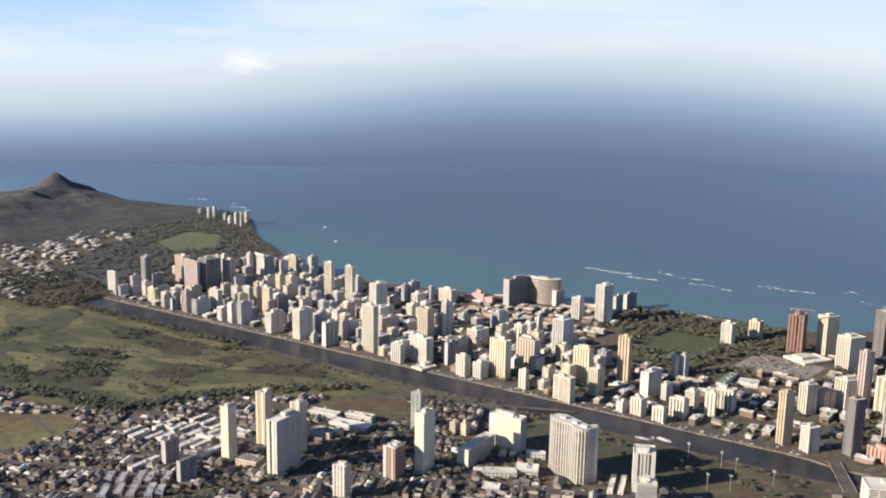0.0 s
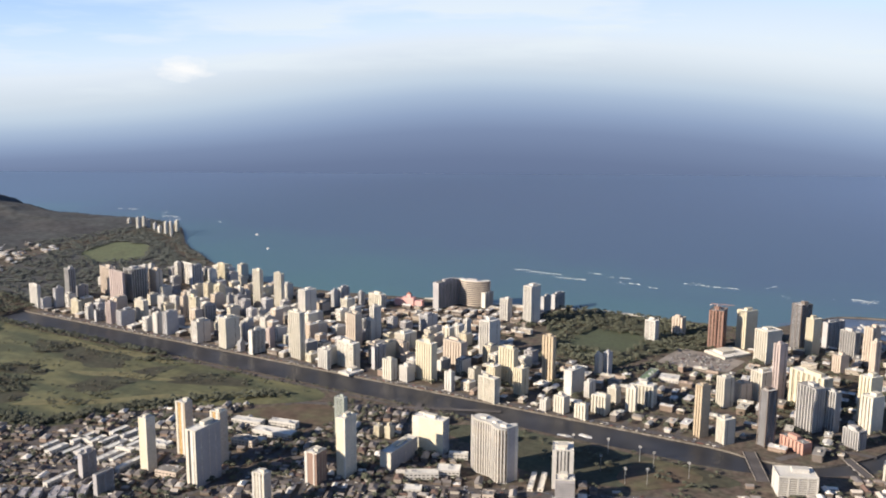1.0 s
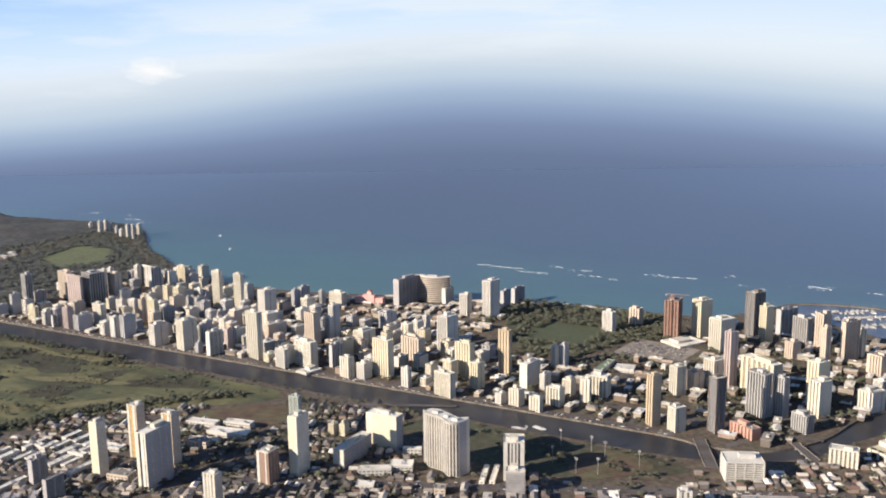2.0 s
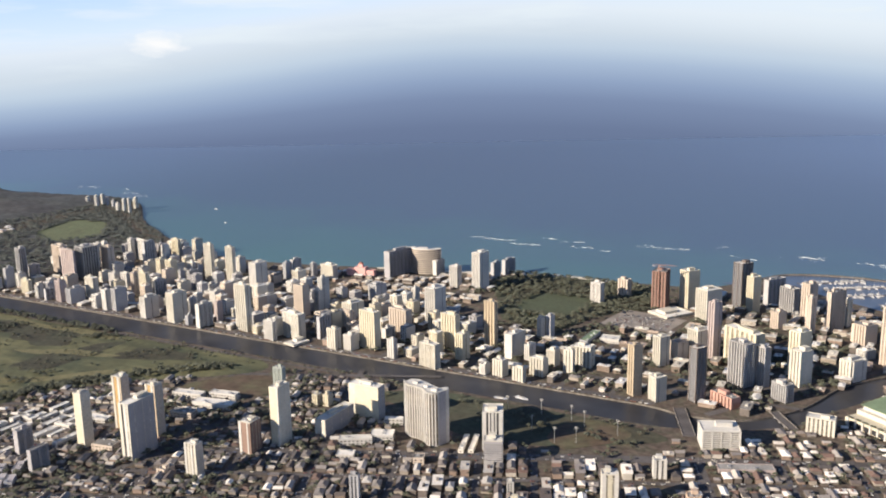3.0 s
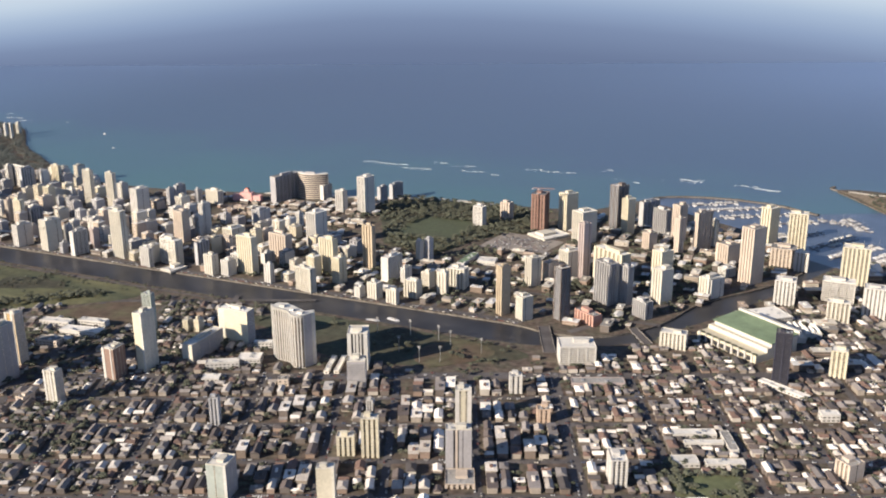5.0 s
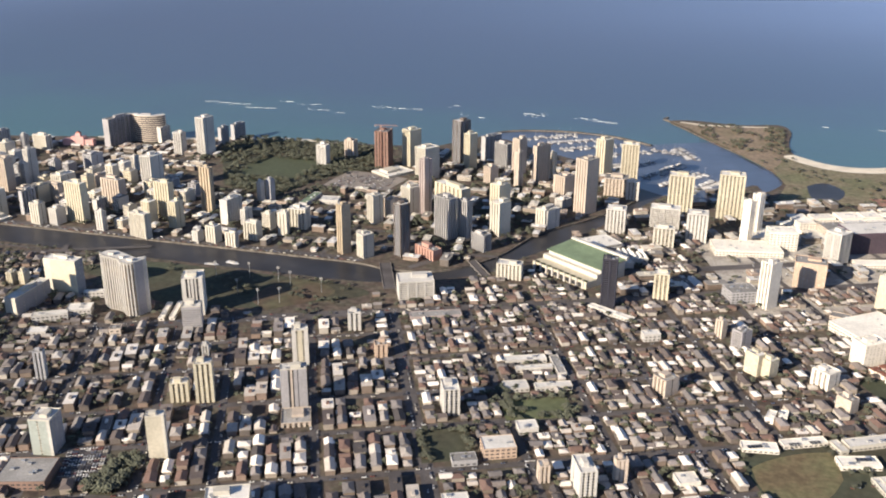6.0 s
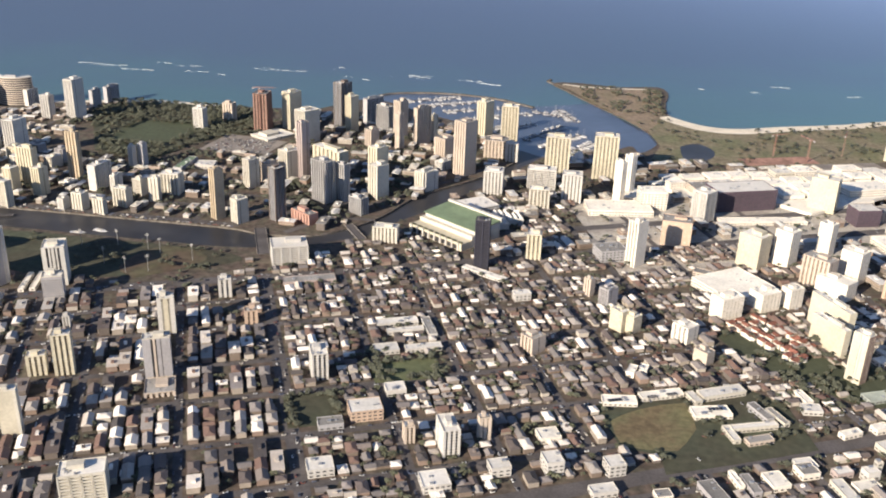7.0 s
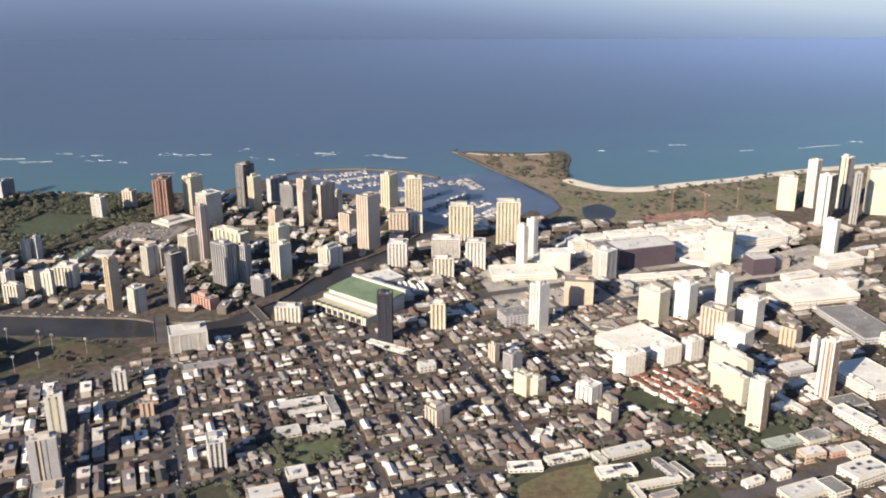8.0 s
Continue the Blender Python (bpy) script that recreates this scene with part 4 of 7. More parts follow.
def curved_slab(h):
    """A tower whose front wall bends in two shallow waves, with ribs and window strips."""
    front = smooth([(-515, 1060), (-504, 1051), (-490, 1049), (-478, 1045), (-470, 1038), (-462, 1035.5), (-453, 1039)], 4)
    back = [(-446, 1058), (-450, 1066), (-459, 1057), (-470, 1062), (-484, 1069), (-500, 1075), (-511, 1072)]
    cx, cy = -478.0, 1053.0
    t = thing("apartment_tower", "tall white curved apartment slab with ribs and a wavy top", "building", cx, cy, 2.0)
    take(cx, cy, 80, 34, -20)
    outline = [(x - cx, y - cy) for x, y in front + back]
    s = Solid()
    s.prism(outline, 0, h)
    part("core", s, WALL_MAT["crm"], t)
    rib = one_box(-0.85, -0.9, 0, 0.85, 0.6, h + 1.5).mesh("rib", WALL_MAT["wht"])
    pane = one_box(-1.2, -0.16, 1.0, 1.2, 0.3, h - 2.0).mesh("window_strip", GLASS_WARM)
    line = [Vector((x - cx, y - cy)) for x, y in front]
    run, k = 0.0, 0
    for p, q in zip(line, line[1:]):
        d = q - p
        while run < d.length:
            at = p + d * (run / d.length)
            ob = part("rib" if k % 2 == 0 else "window_strip", rib if k % 2 == 0 else pane, None, t)
            ob.location = (at.x, at.y, 0)
            ob.rotation_euler = (0, 0, math.atan2(d.y, d.x))
            run += 2.1
            k += 1
        run -= d.length
    a, b = Vector((-453 - cx, 1039 - cy)), Vector((-446 - cx, 1058 - cy))
    # the side wall's shade is put into the grey of the middle panel
    for f, wide, mat in ((0.06, 2.0, WALL_MAT["wht"]), (0.44, 12.0, WALL_MAT["slb"]), (0.93, 3.0, WALL_MAT["wht"])):
        ob = part("side_panel", one_box(-wide / 2, -0.4, 0, wide / 2, 0.4, h), mat, t)
        ob.location = (*(a + (b - a) * f), 0)
        ob.rotation_euler = (0, 0, math.atan2(b.y - a.y, b.x - a.x))
    s = Solid()
    s.prism([(x * 0.97, y * 0.9) for x, y in outline], h + 0.01, h + 0.5)
    roof = part("roof", s, ROOF_PALE, t)
    for x, y, k in ((-18, 6, 4), (2, -2, 3), (18, -7, 4)):
        part("plant_room", one_box(x - k, y - k * 0.7, h + 0.51, x + k, y + k * 0.7, h + 3.6), WALL_MAT["wht"], roof)


curved_slab(75.0)


# ---- lower buildings ----
def flat_block(x, y, w, d, h, rot, style, roof=None, label="", name="low_building"):
    """A flat-roofed block: walls with a window band, roof slab, parapet, roof units."""
    key = ALIKE.get(style, style)
    t = thing(name, label or f"low {LOOKS[style]} flat-roofed commercial block with roof units", "building", x, y, 2.0, rot)
    take(x, y, w, d, rot)
    a, b = w / 2, d / 2
    part("wall", one_box(-a, -b, 0, a, b, h), WALL_MAT[key], t)
    s = Solid()
    for i in range(max(1, int(h / 4))):
        z = 1.4 + i * 4.0
        for k in range(max(1, int(w / 5))):
            q = -a + (k + 0.5) * w / max(1, int(w / 5))
            s.box(q - 1.6, -b - 0.12, z, q + 1.6, -b + 0.3, z + 1.5)
            s.box(q - 1.6, b - 0.3, z, q + 1.6, b + 0.12, z + 1.5)
        for k in range(max(1, int(d / 5))):
            q = -b + (k + 0.5) * d / max(1, int(d / 5))
            s.box(-a - 0.12, q - 1.6, z, -a + 0.3, q + 1.6, z + 1.5)
            s.box(a - 0.3, q - 1.6, z, a + 0.12, q + 1.6, z + 1.5)
    tagged(part("fenestration", s, GLASS_DARK, t), kind="stuff")
    top = part("roof", one_box(-a + 0.3, -b + 0.3, h + 0.01, a - 0.3, b - 0.3, h + 0.25), roof or (ROOF_WHITE if key == "brt" else ROOF_PALE if key in ("wht", "crm", "yel") else ROOF_GREY), t)
    s = Solid()
    for x0, y0, x1, y1 in ((-a - 0.05, -b - 0.05, a + 0.05, -b + 0.3), (-a - 0.05, b - 0.3, a + 0.05, b + 0.05), (-a - 0.05, -b + 0.3, -a + 0.3, b - 0.3), (a - 0.3, -b + 0.3, a + 0.05, b - 0.3)):
        s.box(x0, y0, h - 0.3, x1, y1, h + 0.9)
    part("parapet", s, WALL_MAT[key], t)
    for _ in range(min(6, 1 + int(w * d / 300))):
        k = RNG.uniform(0.8, 2.4)
        qx, qy = RNG.uniform(-0.4, 0.4) * w, RNG.uniform(-0.4, 0.4) * d
        part("roof_unit", one_box(qx - k, qy - k * 0.7, h + 0.26, qx + k, qy + k * 0.7, h + 0.26 + k * 0.8), METAL, top)
    return t


flat_block(322, 929, 36, 15, 4.5, 8, "brt")
flat_block(366, 950, 48, 12, 4.5, 23, "brt")
flat_block(430, 966, 52, 15, 6, 26, "crm", ROOF_PALE)
flat_block(400, 950, 20, 9, 5, -62, "crm", ROOF_PALE)
flat_block(415, 925, 40, 18, 5, 15, "brt")
flat_block(455, 906, 50, 8, 5.5, 20, "crm", ROOF_PALE, "long cream school hall with a sloping lawn below")
flat_block(431, 889, 8, 26, 4.5, 20, "crm", ROOF_PALE, "narrow cream wing of a school hall")
flat_block(457, 884, 28, 10, 4.5, 25, "tan", label="low tan school block on a lawn")
flat_block(466, 936, 9, 32, 5, 30, "gry", label="low grey school hall with pale eaves")
flat_block(482, 930, 7, 30, 5, 30, "crm", ROOF_GREY, "low grey-roofed school hall with pale eaves")
for x, y, w, d, h, rot, key, mat in ((516, 975, 24, 9, 5, -66, "brt", ROOF_WHITE), (520, 953, 20, 15, 5, 6, "wht", ROOF_PALE), (550, 914, 23, 9, 5, 30, "brt", ROOF_WHITE), (403, 788, 16, 30, 7, 26, "slb", ROOF_GREY),
                                     (358, 778, 15, 11, 5, 20, "brt", ROOF_GREY), (438, 807, 9, 27, 6, 20, "slb", ROOF_GREY), (426, 812, 5, 24, 6, 20, "brt", ROOF_WHITE), (462, 818, 18, 22, 6, 22, "brt", ROOF_WHITE),
                                     (493, 839, 18, 17, 7, 22, "brt", ROOF_GREY), (526, 844, 18, 10, 6, 25, "pnk", ROOF_PALE), (522, 814, 12, 32, 6, 20, "crm", ROOF_PALE), (543, 826, 24, 12, 6, 25, "brt", ROOF_WHITE),
                                     (582, 929, 17, 11, 6, 28, "brt", ROOF_WHITE), (337, 993, 9, 19, 6, -16, "brt", ROOF_WHITE), (350, 998, 9, 16, 6, -12, "brt", ROOF_WHITE),
                                     (305, 773, 24, 13, 6, 23, "wht", ROOF_PALE), (252, 850, 21, 18, 6, 23, "brt", ROOF_WHITE)):
    flat_block(x, y, w, d, h, rot, key, mat, "low flat-roofed commercial block beside a school street")
flat_block(49, 755, 24.2, 19.4, 8.6, 23, "wht")
flat_block(155, 755, 25.6, 23.0, 8.0, 23, "wht")
flat_block(89, 901, 20.8, 16.6, 7.4, 23, "wht")
flat_block(68, 853, 33, 24, 12, 23, "org", ROOF_PALE, "wide peach-walled block with a pale roof and deep eaves")
flat_block(39, 827, 24.7, 14.8, 6.1, 23, "gry")
flat_block(202, 1154, 21.7, 13.0, 9.5, 23, "wht")
flat_block(147, 1215, 68.2, 10.2, 4.5, -28, "wht")
flat_block(-76, 1143, 68.1, 17.0, 5.3, 23, "pnk")
flat_block(516, 1220, 40.6, 12.2, 8.6, 23, "brt")
flat_block(456, 1280, 53.9, 16.2, 4.5, -20, "tan")
flat_block(210, 786, 19.2, 15.3, 10.0, 23, "wht")
flat_block(258, 799, 16.9, 18.6, 14.5, 23, "wht")
flat_block(315, 808, 16.7, 16.7, 12.0, 23, "wht")
flat_block(494, 850, 19.0, 15.2, 5.6, 23, "wht")
flat_block(558, 850, 6.4, 5.1, 16.0, 23, "crm")
flat_block(550, 842, 13.3, 10.7, 11.8, 23, "wht")
flat_block(556, 1513, 140.7, 21.1, 4.5, 14, "brt")
flat_block(315, 1316, 39.9, 31.9, 16.0, 23, "gry")
flat_block(751, 1153, 62, 84, 9, 23, "brt", ROOF_WHITE, "very wide white-roofed store with a stepped deck")
flat_block(722, 1143, 10, 70, 12, 23, "brt", ROOF_WHITE, "long white parking ramp beside a store")
flat_block(703, 1092, 40, 26, 4, 23, "wht", ROOF_GREY, "low grey parking deck with white parapets")
flat_block(669, 1178, 36, 22, 7, 23, "gry", ROOF_PALE, "low grey commercial block with a pale roof")
flat_block(660, 1136, 26, 11, 6, 23, "brt")
flat_block(635, 1084, 9, 44, 5, 30, "crm", ROOF_PALE, "long low cream block beside a lawn")
flat_block(622, 1076, 18, 12, 5, 30, "brt")
flat_block(685, 1148, 34, 18, 7, 23, "brt")
flat_block(694, 1043, 15, 48, 13, 30, "brt", ROOF_WHITE, "tall white wing of a commercial block")
flat_block(709, 1025, 14, 52, 8, 30, "brt", ROOF_WHITE, "low white wing of a commercial block")
flat_block(623, 966, 26, 15, 10, 22, "org", ROOF_PALE, "peach-walled three-storey block with a pale roof")
wide = flat_block(665, 935, 46, 26, 11, 30, "brt", ROOF_WHITE, "wide white block with dark roof wells on a lawn")
# raised dark slabs; the shade inside the roof wells is only their colour
for x, y in ((-12, 3), (2, -5), (13, 4), (0, 6)):
    part("roof_well_shade", one_box(x - 3, y - 2, 11.26, x + 3, y + 2, 11.6), GLASS_DARK, wide, "dark raised slab standing in for the shade of a roof well")
flat_block(601, 995, 40, 17, 4, 24, "grn", GREEN_PALE, "low shed with pale green sheet roofing")
flat_block(637, 1005, 30, 20, 7, 26, "crm", ROOF_GREY, "cream-walled low block with a grey roof")
flat_block(651, 977, 18, 13, 6, 22, "red", ROOF_PALE, "low red-walled shop with a pale roof")
flat_block(673, 980, 23, 20, 7, 22, "brt", ROOF_PALE, "low white shop with parapets")
flat_block(595, 898, 48, 22, 7, 27, "crm", ROOF_PALE, "wide cream commercial block with a pale roof")
flat_block(626, 905, 20, 26, 8, 27, "brt", ROOF_GREY, "white commercial block with a grey roof")
flat_block(819, 1265, 21.4, 17.1, 16.0, 23, "brt")
flat_block(773, 1515, 57.0, 22.8, 9.0, 23, "brt")
flat_block(860, 1592, 76.2, 30.5, 12.9, 23, "brt")
flat_block(833, 1474, 23.4, 18.7, 16.0, 23, "brt")
flat_block(330, 1512, 104, 50, 9.0, 10, "brt", label="wide cream hotel podium with a curved drive")
flat_block(384, 1545, 44, 30, 30.0, 10, "brt", label="broad white hotel wing above its podium")
flat_block(427, 1645, 28.4, 28.4, 16.0, 23, "brt")
flat_block(474, 1627, 42.0, 42.0, 16.0, 23, "tan")
flat_block(754, 1697, 90.1, 45.1, 16.0, 23, "brt")
flat_block(358, 1593, 63.0, 50.4, 4.5, 10, "brt")
flat_block(731, 1649, 51.1, 25.6, 4.5, 23, "brt")
flat_block(755, 1575, 28.8, 23.0, 16.0, 23, "tan")
flat_block(-850, 837, 32.8, 19.7, 9.0, 10, "tan")
flat_block(-939, 903, 35.1, 17.6, 4.5, 10, "wht")
flat_block(-836, 968, 34.8, 17.4, 9.0, 10, "tan")
flat_block(-834, 983, 39.8, 11.9, 4.9, 10, "wht")
flat_block(-821, 1016, 64.7, 19.4, 7.7, 10, "wht")
flat_block(-881, 1027, 49.5, 14.9, 9.0, 10, "wht")
flat_block(-830, 1049, 45.2, 13.6, 9.0, 10, "wht")
flat_block(-557, 999, 44.1, 13.2, 9.0, 30, "wht")
flat_block(-532, 1027, 31.2, 21.8, 9.0, 23, "wht")
flat_block(-545, 1078, 26.7, 8.0, 9.0, 23, "wht")
flat_block(-547, 960, 22.9, 16.0, 4.5, 23, "wht")
flat_block(-452, 986, 14.1, 14.1, 9.0, 23, "tan")
# school halls and slate-roofed rows below the golf course
for k in range(7):
    for row in range(2):
        if (k, row) not in ((0, 1), (4, 0)):
            flat_block(-1068 + 20 * k + (k % 3) * 2, 815 + 44 * row + 3 * k + (5, -4, 1)[k % 3], 27 + ((k + row) % 3) * 5, 8 + (k + row) % 2 * 3, 5 + k % 2, 91, "wht", ROOF_PALE, "short white-roofed school hall in a row")
for x, y, n, rot in ((-960, 752, 46, 90), (-918, 831, 44, 90), (-1024, 906, 30, 90), (-1000, 905, 34, 90), (-976, 898, 26, 90), (-1040, 858, 24, 0), (-962, 862, 30, 2), (-935, 872, 26, 0)):
    flat_block(x, y, n, 9, 6, rot, "wht", ROOF_PALE, "low white-roofed school hall across the rows")
for k in range(10):
    a, b = k % 5, k // 5
    flat_block(-962 + 14.5 * a + 25 * b + (k % 3) * 2, 699 + 10.5 * a - 26 * b - (k % 2) * 4, 22 + (k % 3) * 4, 10, 6, -52, "gry", SLATE, "slate-roofed terraced block in a row")
for x, y in ((-424, 1058), (-412, 1064)):
    flat_block(x, y, 51, 7, 4, 107, "brt", label="long white-roofed shed between two towers")
# shopping centre beyond the boulevard: long white decks with higher stores
flat_block(478, 1239, 82, 77, 12, 36, "brt", label="wide white-roofed superstore on a car park")
flat_block(772, 1447, 112, 74, 10, 17, "brt", label="wide white-roofed showroom block beside a boulevard")
flat_block(797, 1325, 58, 113, 9, 15, "gry", label="wide grey-roofed warehouse beside a boulevard")
flat_block(716, 1548, 40, 32, 27, 17, "prp", ROOF_PALE, label="dark purple-walled office block with a pale roof")
flat_block(529, 1584, 104, 50, 34, 21, "prp", ROOF_PALE, label="dark purple-walled department store with a pale roof")
MALL = [(385, 1660), (517, 1749), (830, 1845), (850, 1735), (640, 1560), (560, 1625), (470, 1575)]
s = Solid()
s.prism(MALL, 2.0, 7.5)
tagged(new("mall_deck", s.mesh("mall_deck", ROOF_WHITE)), "white parking deck of a shopping centre", "building")
for i in range(15):
    for j in range(8):
        u, v = 330 + i * 44 + RNG.uniform(-6, 6), -8 + j * 36 + RNG.uniform(-5, 5)
        x, y = 330 + (u - 330) * 0.94 - v * 0.34, 1540 + (u - 330) * 0.34 + v * 0.94
        if inside(x, y, MALL) and is_free(x, y, 17):
            flat_block(x, y, RNG.uniform(30, 42), RNG.uniform(24, 34), RNG.uniform(7, 17), 20, RNG.choice(["brt", "brt", "brt", "crm", "wht"]), name="mall_building", label="white flat-roofed shopping centre block with roof plant")
for x, y, w, d in ((60, 1052, 50, 13), (74, 1033, 44, 8), (100, 1047, 10, 44), (61, 985, 28, 18), (102, 997, 42, 11)):
    flat_block(x, y, w, d, 5, 23, "wht", ROOF_GREY if w == 10 else ROOF_PALE, label="long white-roofed school building beside a playing field", name="school_building")


def convention_centre():
    t = thing("convention_centre", "large cream convention centre with a stepped olive green roof", "building", 92, 1362, 2.0, -36)
    take(88, 1355, 118, 106, -36)
    part("hall", one_box(-54, -30, 0, 54, 30, 17), WALL_MAT["crm"], t)
    part("upper_hall", one_box(-50, -22, 17, 54, 30, 24), WALL_MAT["wht"], t)
    terrace = part("terrace", one_box(-54, -52, 0, 54, -30.1, 11), WALL_MAT["yel"], t)
    for i in range(9):
        part("planter", one_box(-51 + 12 * i, -50.5, 11.01, -43 + 12 * i, -47, 12.2), LEAF_TREE, terrace)
    s = Solid()
    s.add([(-52, -25, 24), (56, -25, 24), (56, 32, 28), (-52, 32, 28), (-52, -25, 23.2), (56, -25, 23.2), (56, 32, 27.2), (-52, 32, 27.2)],
          [(0, 1, 2, 3), (7, 6, 5, 4), (0, 4, 5, 1), (1, 5, 6, 2), (2, 6, 7, 3), (3, 7, 4, 0)])
    part("roof", s, GREEN_ROOF, t, "pale green sloping metal roof")
    part("roof_edge", one_box(-53, 29, 25, 57, 34, 31), WALL_MAT["wht"], t)
    for i in range(9):
        q = -48 + i * 12
        part("arch_pier", one_box(q - 1.2, -54.0, 0, q + 1.2, -52.01, 12), WALL_MAT["wht"], terrace)
        s = Solid()
        s.box(q + 2, -52.6, 1, q + 10, -51.7, 8)
        if q < 46:
            part("arch_window", s, GLASS_DARK, terrace)
    return t


convention_centre()


def tented_halls():
    """Three white sail-roofed halls beside the convention centre."""
    for x, y in ((125, 1410), (148, 1428), (170, 1420), (150, 1395)):
        t = thing("tented_hall", "white hall with a ridged sail roof", "building", x, y, 2.0, 20, group="sail roofs by the convention centre")
        take(x, y, 26, 22, 20)
        part("wall", one_box(-12, -10, 0, 12, 10, 9), WALL_MAT["wht"], t)
        for k in range(3):
            s = Solid()
            s.gable(7.2, 21, 9.05, 5.0, 0.3, pose(-8 + 8 * k, 0, 0))
            part("sail", s, ROOF_PALE, t)


tented_halls()
flat_block(100, 1455, 70, 46, 12, 40, "wht", label="white-roofed hall beside the canal mouth road")


def curved_hotel(x, y, rot, radius, sweep, deep, h, label, crown=0.0):
    """A hotel slab bent along an arc, with floor bands and end walls."""
    t = thing("curved_hotel", label, "building", x, y, 2.0, rot)
    take(x, y, 2 * radius * math.sin(radians(sweep / 2)), radius * 0.5, rot)
    n = 14

    def arc(r0, r1):
        angles = [radians(-90 - sweep / 2 + sweep * i / n) for i in range(n + 1)]
        return [(r0 * math.cos(q), r0 * math.sin(q) + radius) for q in angles], [(r1 * math.cos(q), r1 * math.sin(q) + radius) for q in angles]

    def ring(r0, r1, z0, z1, s):
        inner, outer = arc(r0, r1)
        for i in range(n):
            s.prism([outer[i], outer[i + 1], inner[i + 1], inner[i]], z0, z1)

    s = Solid()
    ring(radius - deep / 2 + 1, radius + deep / 2 - 1, 0, h - 1, s)
    part("glazing", s, GLASS, t)
    s = Solid()
    count = int(h / 4.5)
    for i in range(1, count + 1):
        ring(radius - deep / 2, radius + deep / 2, h * i / count - 2.0, h * i / count, s)
    tagged(part("banding", s, WALL_MAT["tan"], t), kind="stuff")
    s = Solid()
    inner, outer = arc(radius - deep / 2 + 0.4, radius + deep / 2 - 0.4)
    s.prism(outer + inner[::-1], h + 0.01, h + 0.8)
    part("roof", s, ROOF_PALE, t)
    for side in (0, n):
        inner, outer = arc(radius - deep / 2 - 0.2, radius + deep / 2 + 0.2)
        a, b = Vector(inner[side]), Vector(outer[side])
        q = (b - a).normalized()
        s = Solid()
        o = Vector((-q.y, q.x)) * 0.7
        s.prism([tuple(a - o), tuple(b - o), tuple(b + o), tuple(a + o)], 0, h + 1.0)
        part("end_wall", s, WALL_MAT["wht"], t)
    if crown:
        s = Solid()
        inner, outer = arc(radius - 3, radius + 3)
        s.prism([outer[5], outer[9], inner[9], inner[5]], h + 0.81, h + crown)
        part("plant_room", s, WALL_MAT["gry"], t)
    return t


curved_hotel(-932, 1850, 8, 45, 100, 13, 60, "tan curved wing of a beach hotel with banded balconies", 5)
tower(-984, 1822, 17.6, 70, 60, -15, "slb")


def pink_hotel():
    t = thing("pink_hotel", "low pink stucco hotel with a bell tower on the beach", "building", -1062, 1785, 2.0, 10)
    take(-1062, 1785, 60, 30, 10)
    pink = material("pink_stucco", (0.62, 0.35, 0.32), 0.85, 0.5, 0.1, 0.05, 0.1)
    part("centre", one_box(-14, -9, 0, 14, 9, 20), pink, t)
    part("wing", one_box(-34, -7, 0, -14.2, 8, 14), pink, t)
    part("wing", one_box(14.2, -7, 0, 34, 8, 14), pink, t)
    part("bell_tower", one_box(-5, -4, 20.01, 5, 4, 28), pink, t)
    s = Solid()
    s.hip(9, 8, 28.02, 4)
    part("tower_roof", s, RED_TILE, t)


pink_hotel()

# ---- streets, parks and fields ----
C23, S23 = math.cos(radians(23)), math.sin(radians(23))


def grid(u, v):
    """From the inland street grid to the plan."""
    return (u * C23 - v * S23, u * S23 + v * C23)


def road(u0, v0, u1, v1, width, label="two-lane city street of worn asphalt", z=2.12):
    (x0, y0), (x1, y1) = grid(u0, v0), grid(u1, v1)
    plain_road(x0, y0, x1, y1, width, label, z)


def plain_road(x0, y0, x1, y1, width, label="two-lane city street of worn asphalt", z=2.12):
    d = Vector((x1 - x0, y1 - y0)).normalized() * (width / 2)
    n = Vector((-d.y, d.x))
    sheet("road", [(x0 + n.x, y0 + n.y), (x0 - n.x, y0 - n.y), (x1 - n.x, y1 - n.y), (x1 + n.x, y1 + n.y)], z, ASPHALT, label, "road")


U_LINES = [-1010, -905, -800, -695, -590, -480, -375, -270, -165, -60, 45, 116, 214, 321, 422, 512, 600, 690, 790, 890, 990, 1090]
V_LINES = [580, 658, 736, 816, 887, 972, 1042]
V_UPPER = [1108, 1180, 1252, 1324, 1396]
for i, u in enumerate(U_LINES):
    road(u, 480, u, 1105 if u < 640 else 1240, 15 if u == 321 else 9, z=2.12 + 0.012 * (i % 3))
for i, v in enumerate(V_LINES):
    road(-1060, v, 700 if v < 900 else 430, v, 9, z=2.17 + 0.012 * (i % 3))
for i, v in enumerate(V_UPPER[1:]):
    road(-700, v, (v * S23 - 575) / C23, v, 9, z=2.17 + 0.012 * (i % 3))
for i, u in enumerate([u for u in U_LINES if -700 < u < -100]):
    road(u, 1105, u, 1420, 9, z=2.12 + 0.012 * (i % 3))
road(-1060, 1108, 1300, 1108, 20, "wide city boulevard of worn asphalt", 2.24)
plain_road(50, 665, 980, 1106, 19, "wide city boulevard of worn asphalt", 2.27)
take(515, 885.5, 1030, 24, 25.4)
road(640, 1200, 1300, 1200, 18, "wide city boulevard of worn asphalt", 2.25)
plain_road(-1740, 1312, -235, 1312, 13, "canal-side drive with parked cars", 2.14)
plain_road(-1740, 1216, -560, 1216, 6, "path along the canal bank", 2.14)
for k, x in enumerate(range(-1700, -250, 82)):
    plain_road(x, 1318, x + 10, 1780 if x < -780 else 1560, 9, z=2.12 + 0.012 * (k % 3))
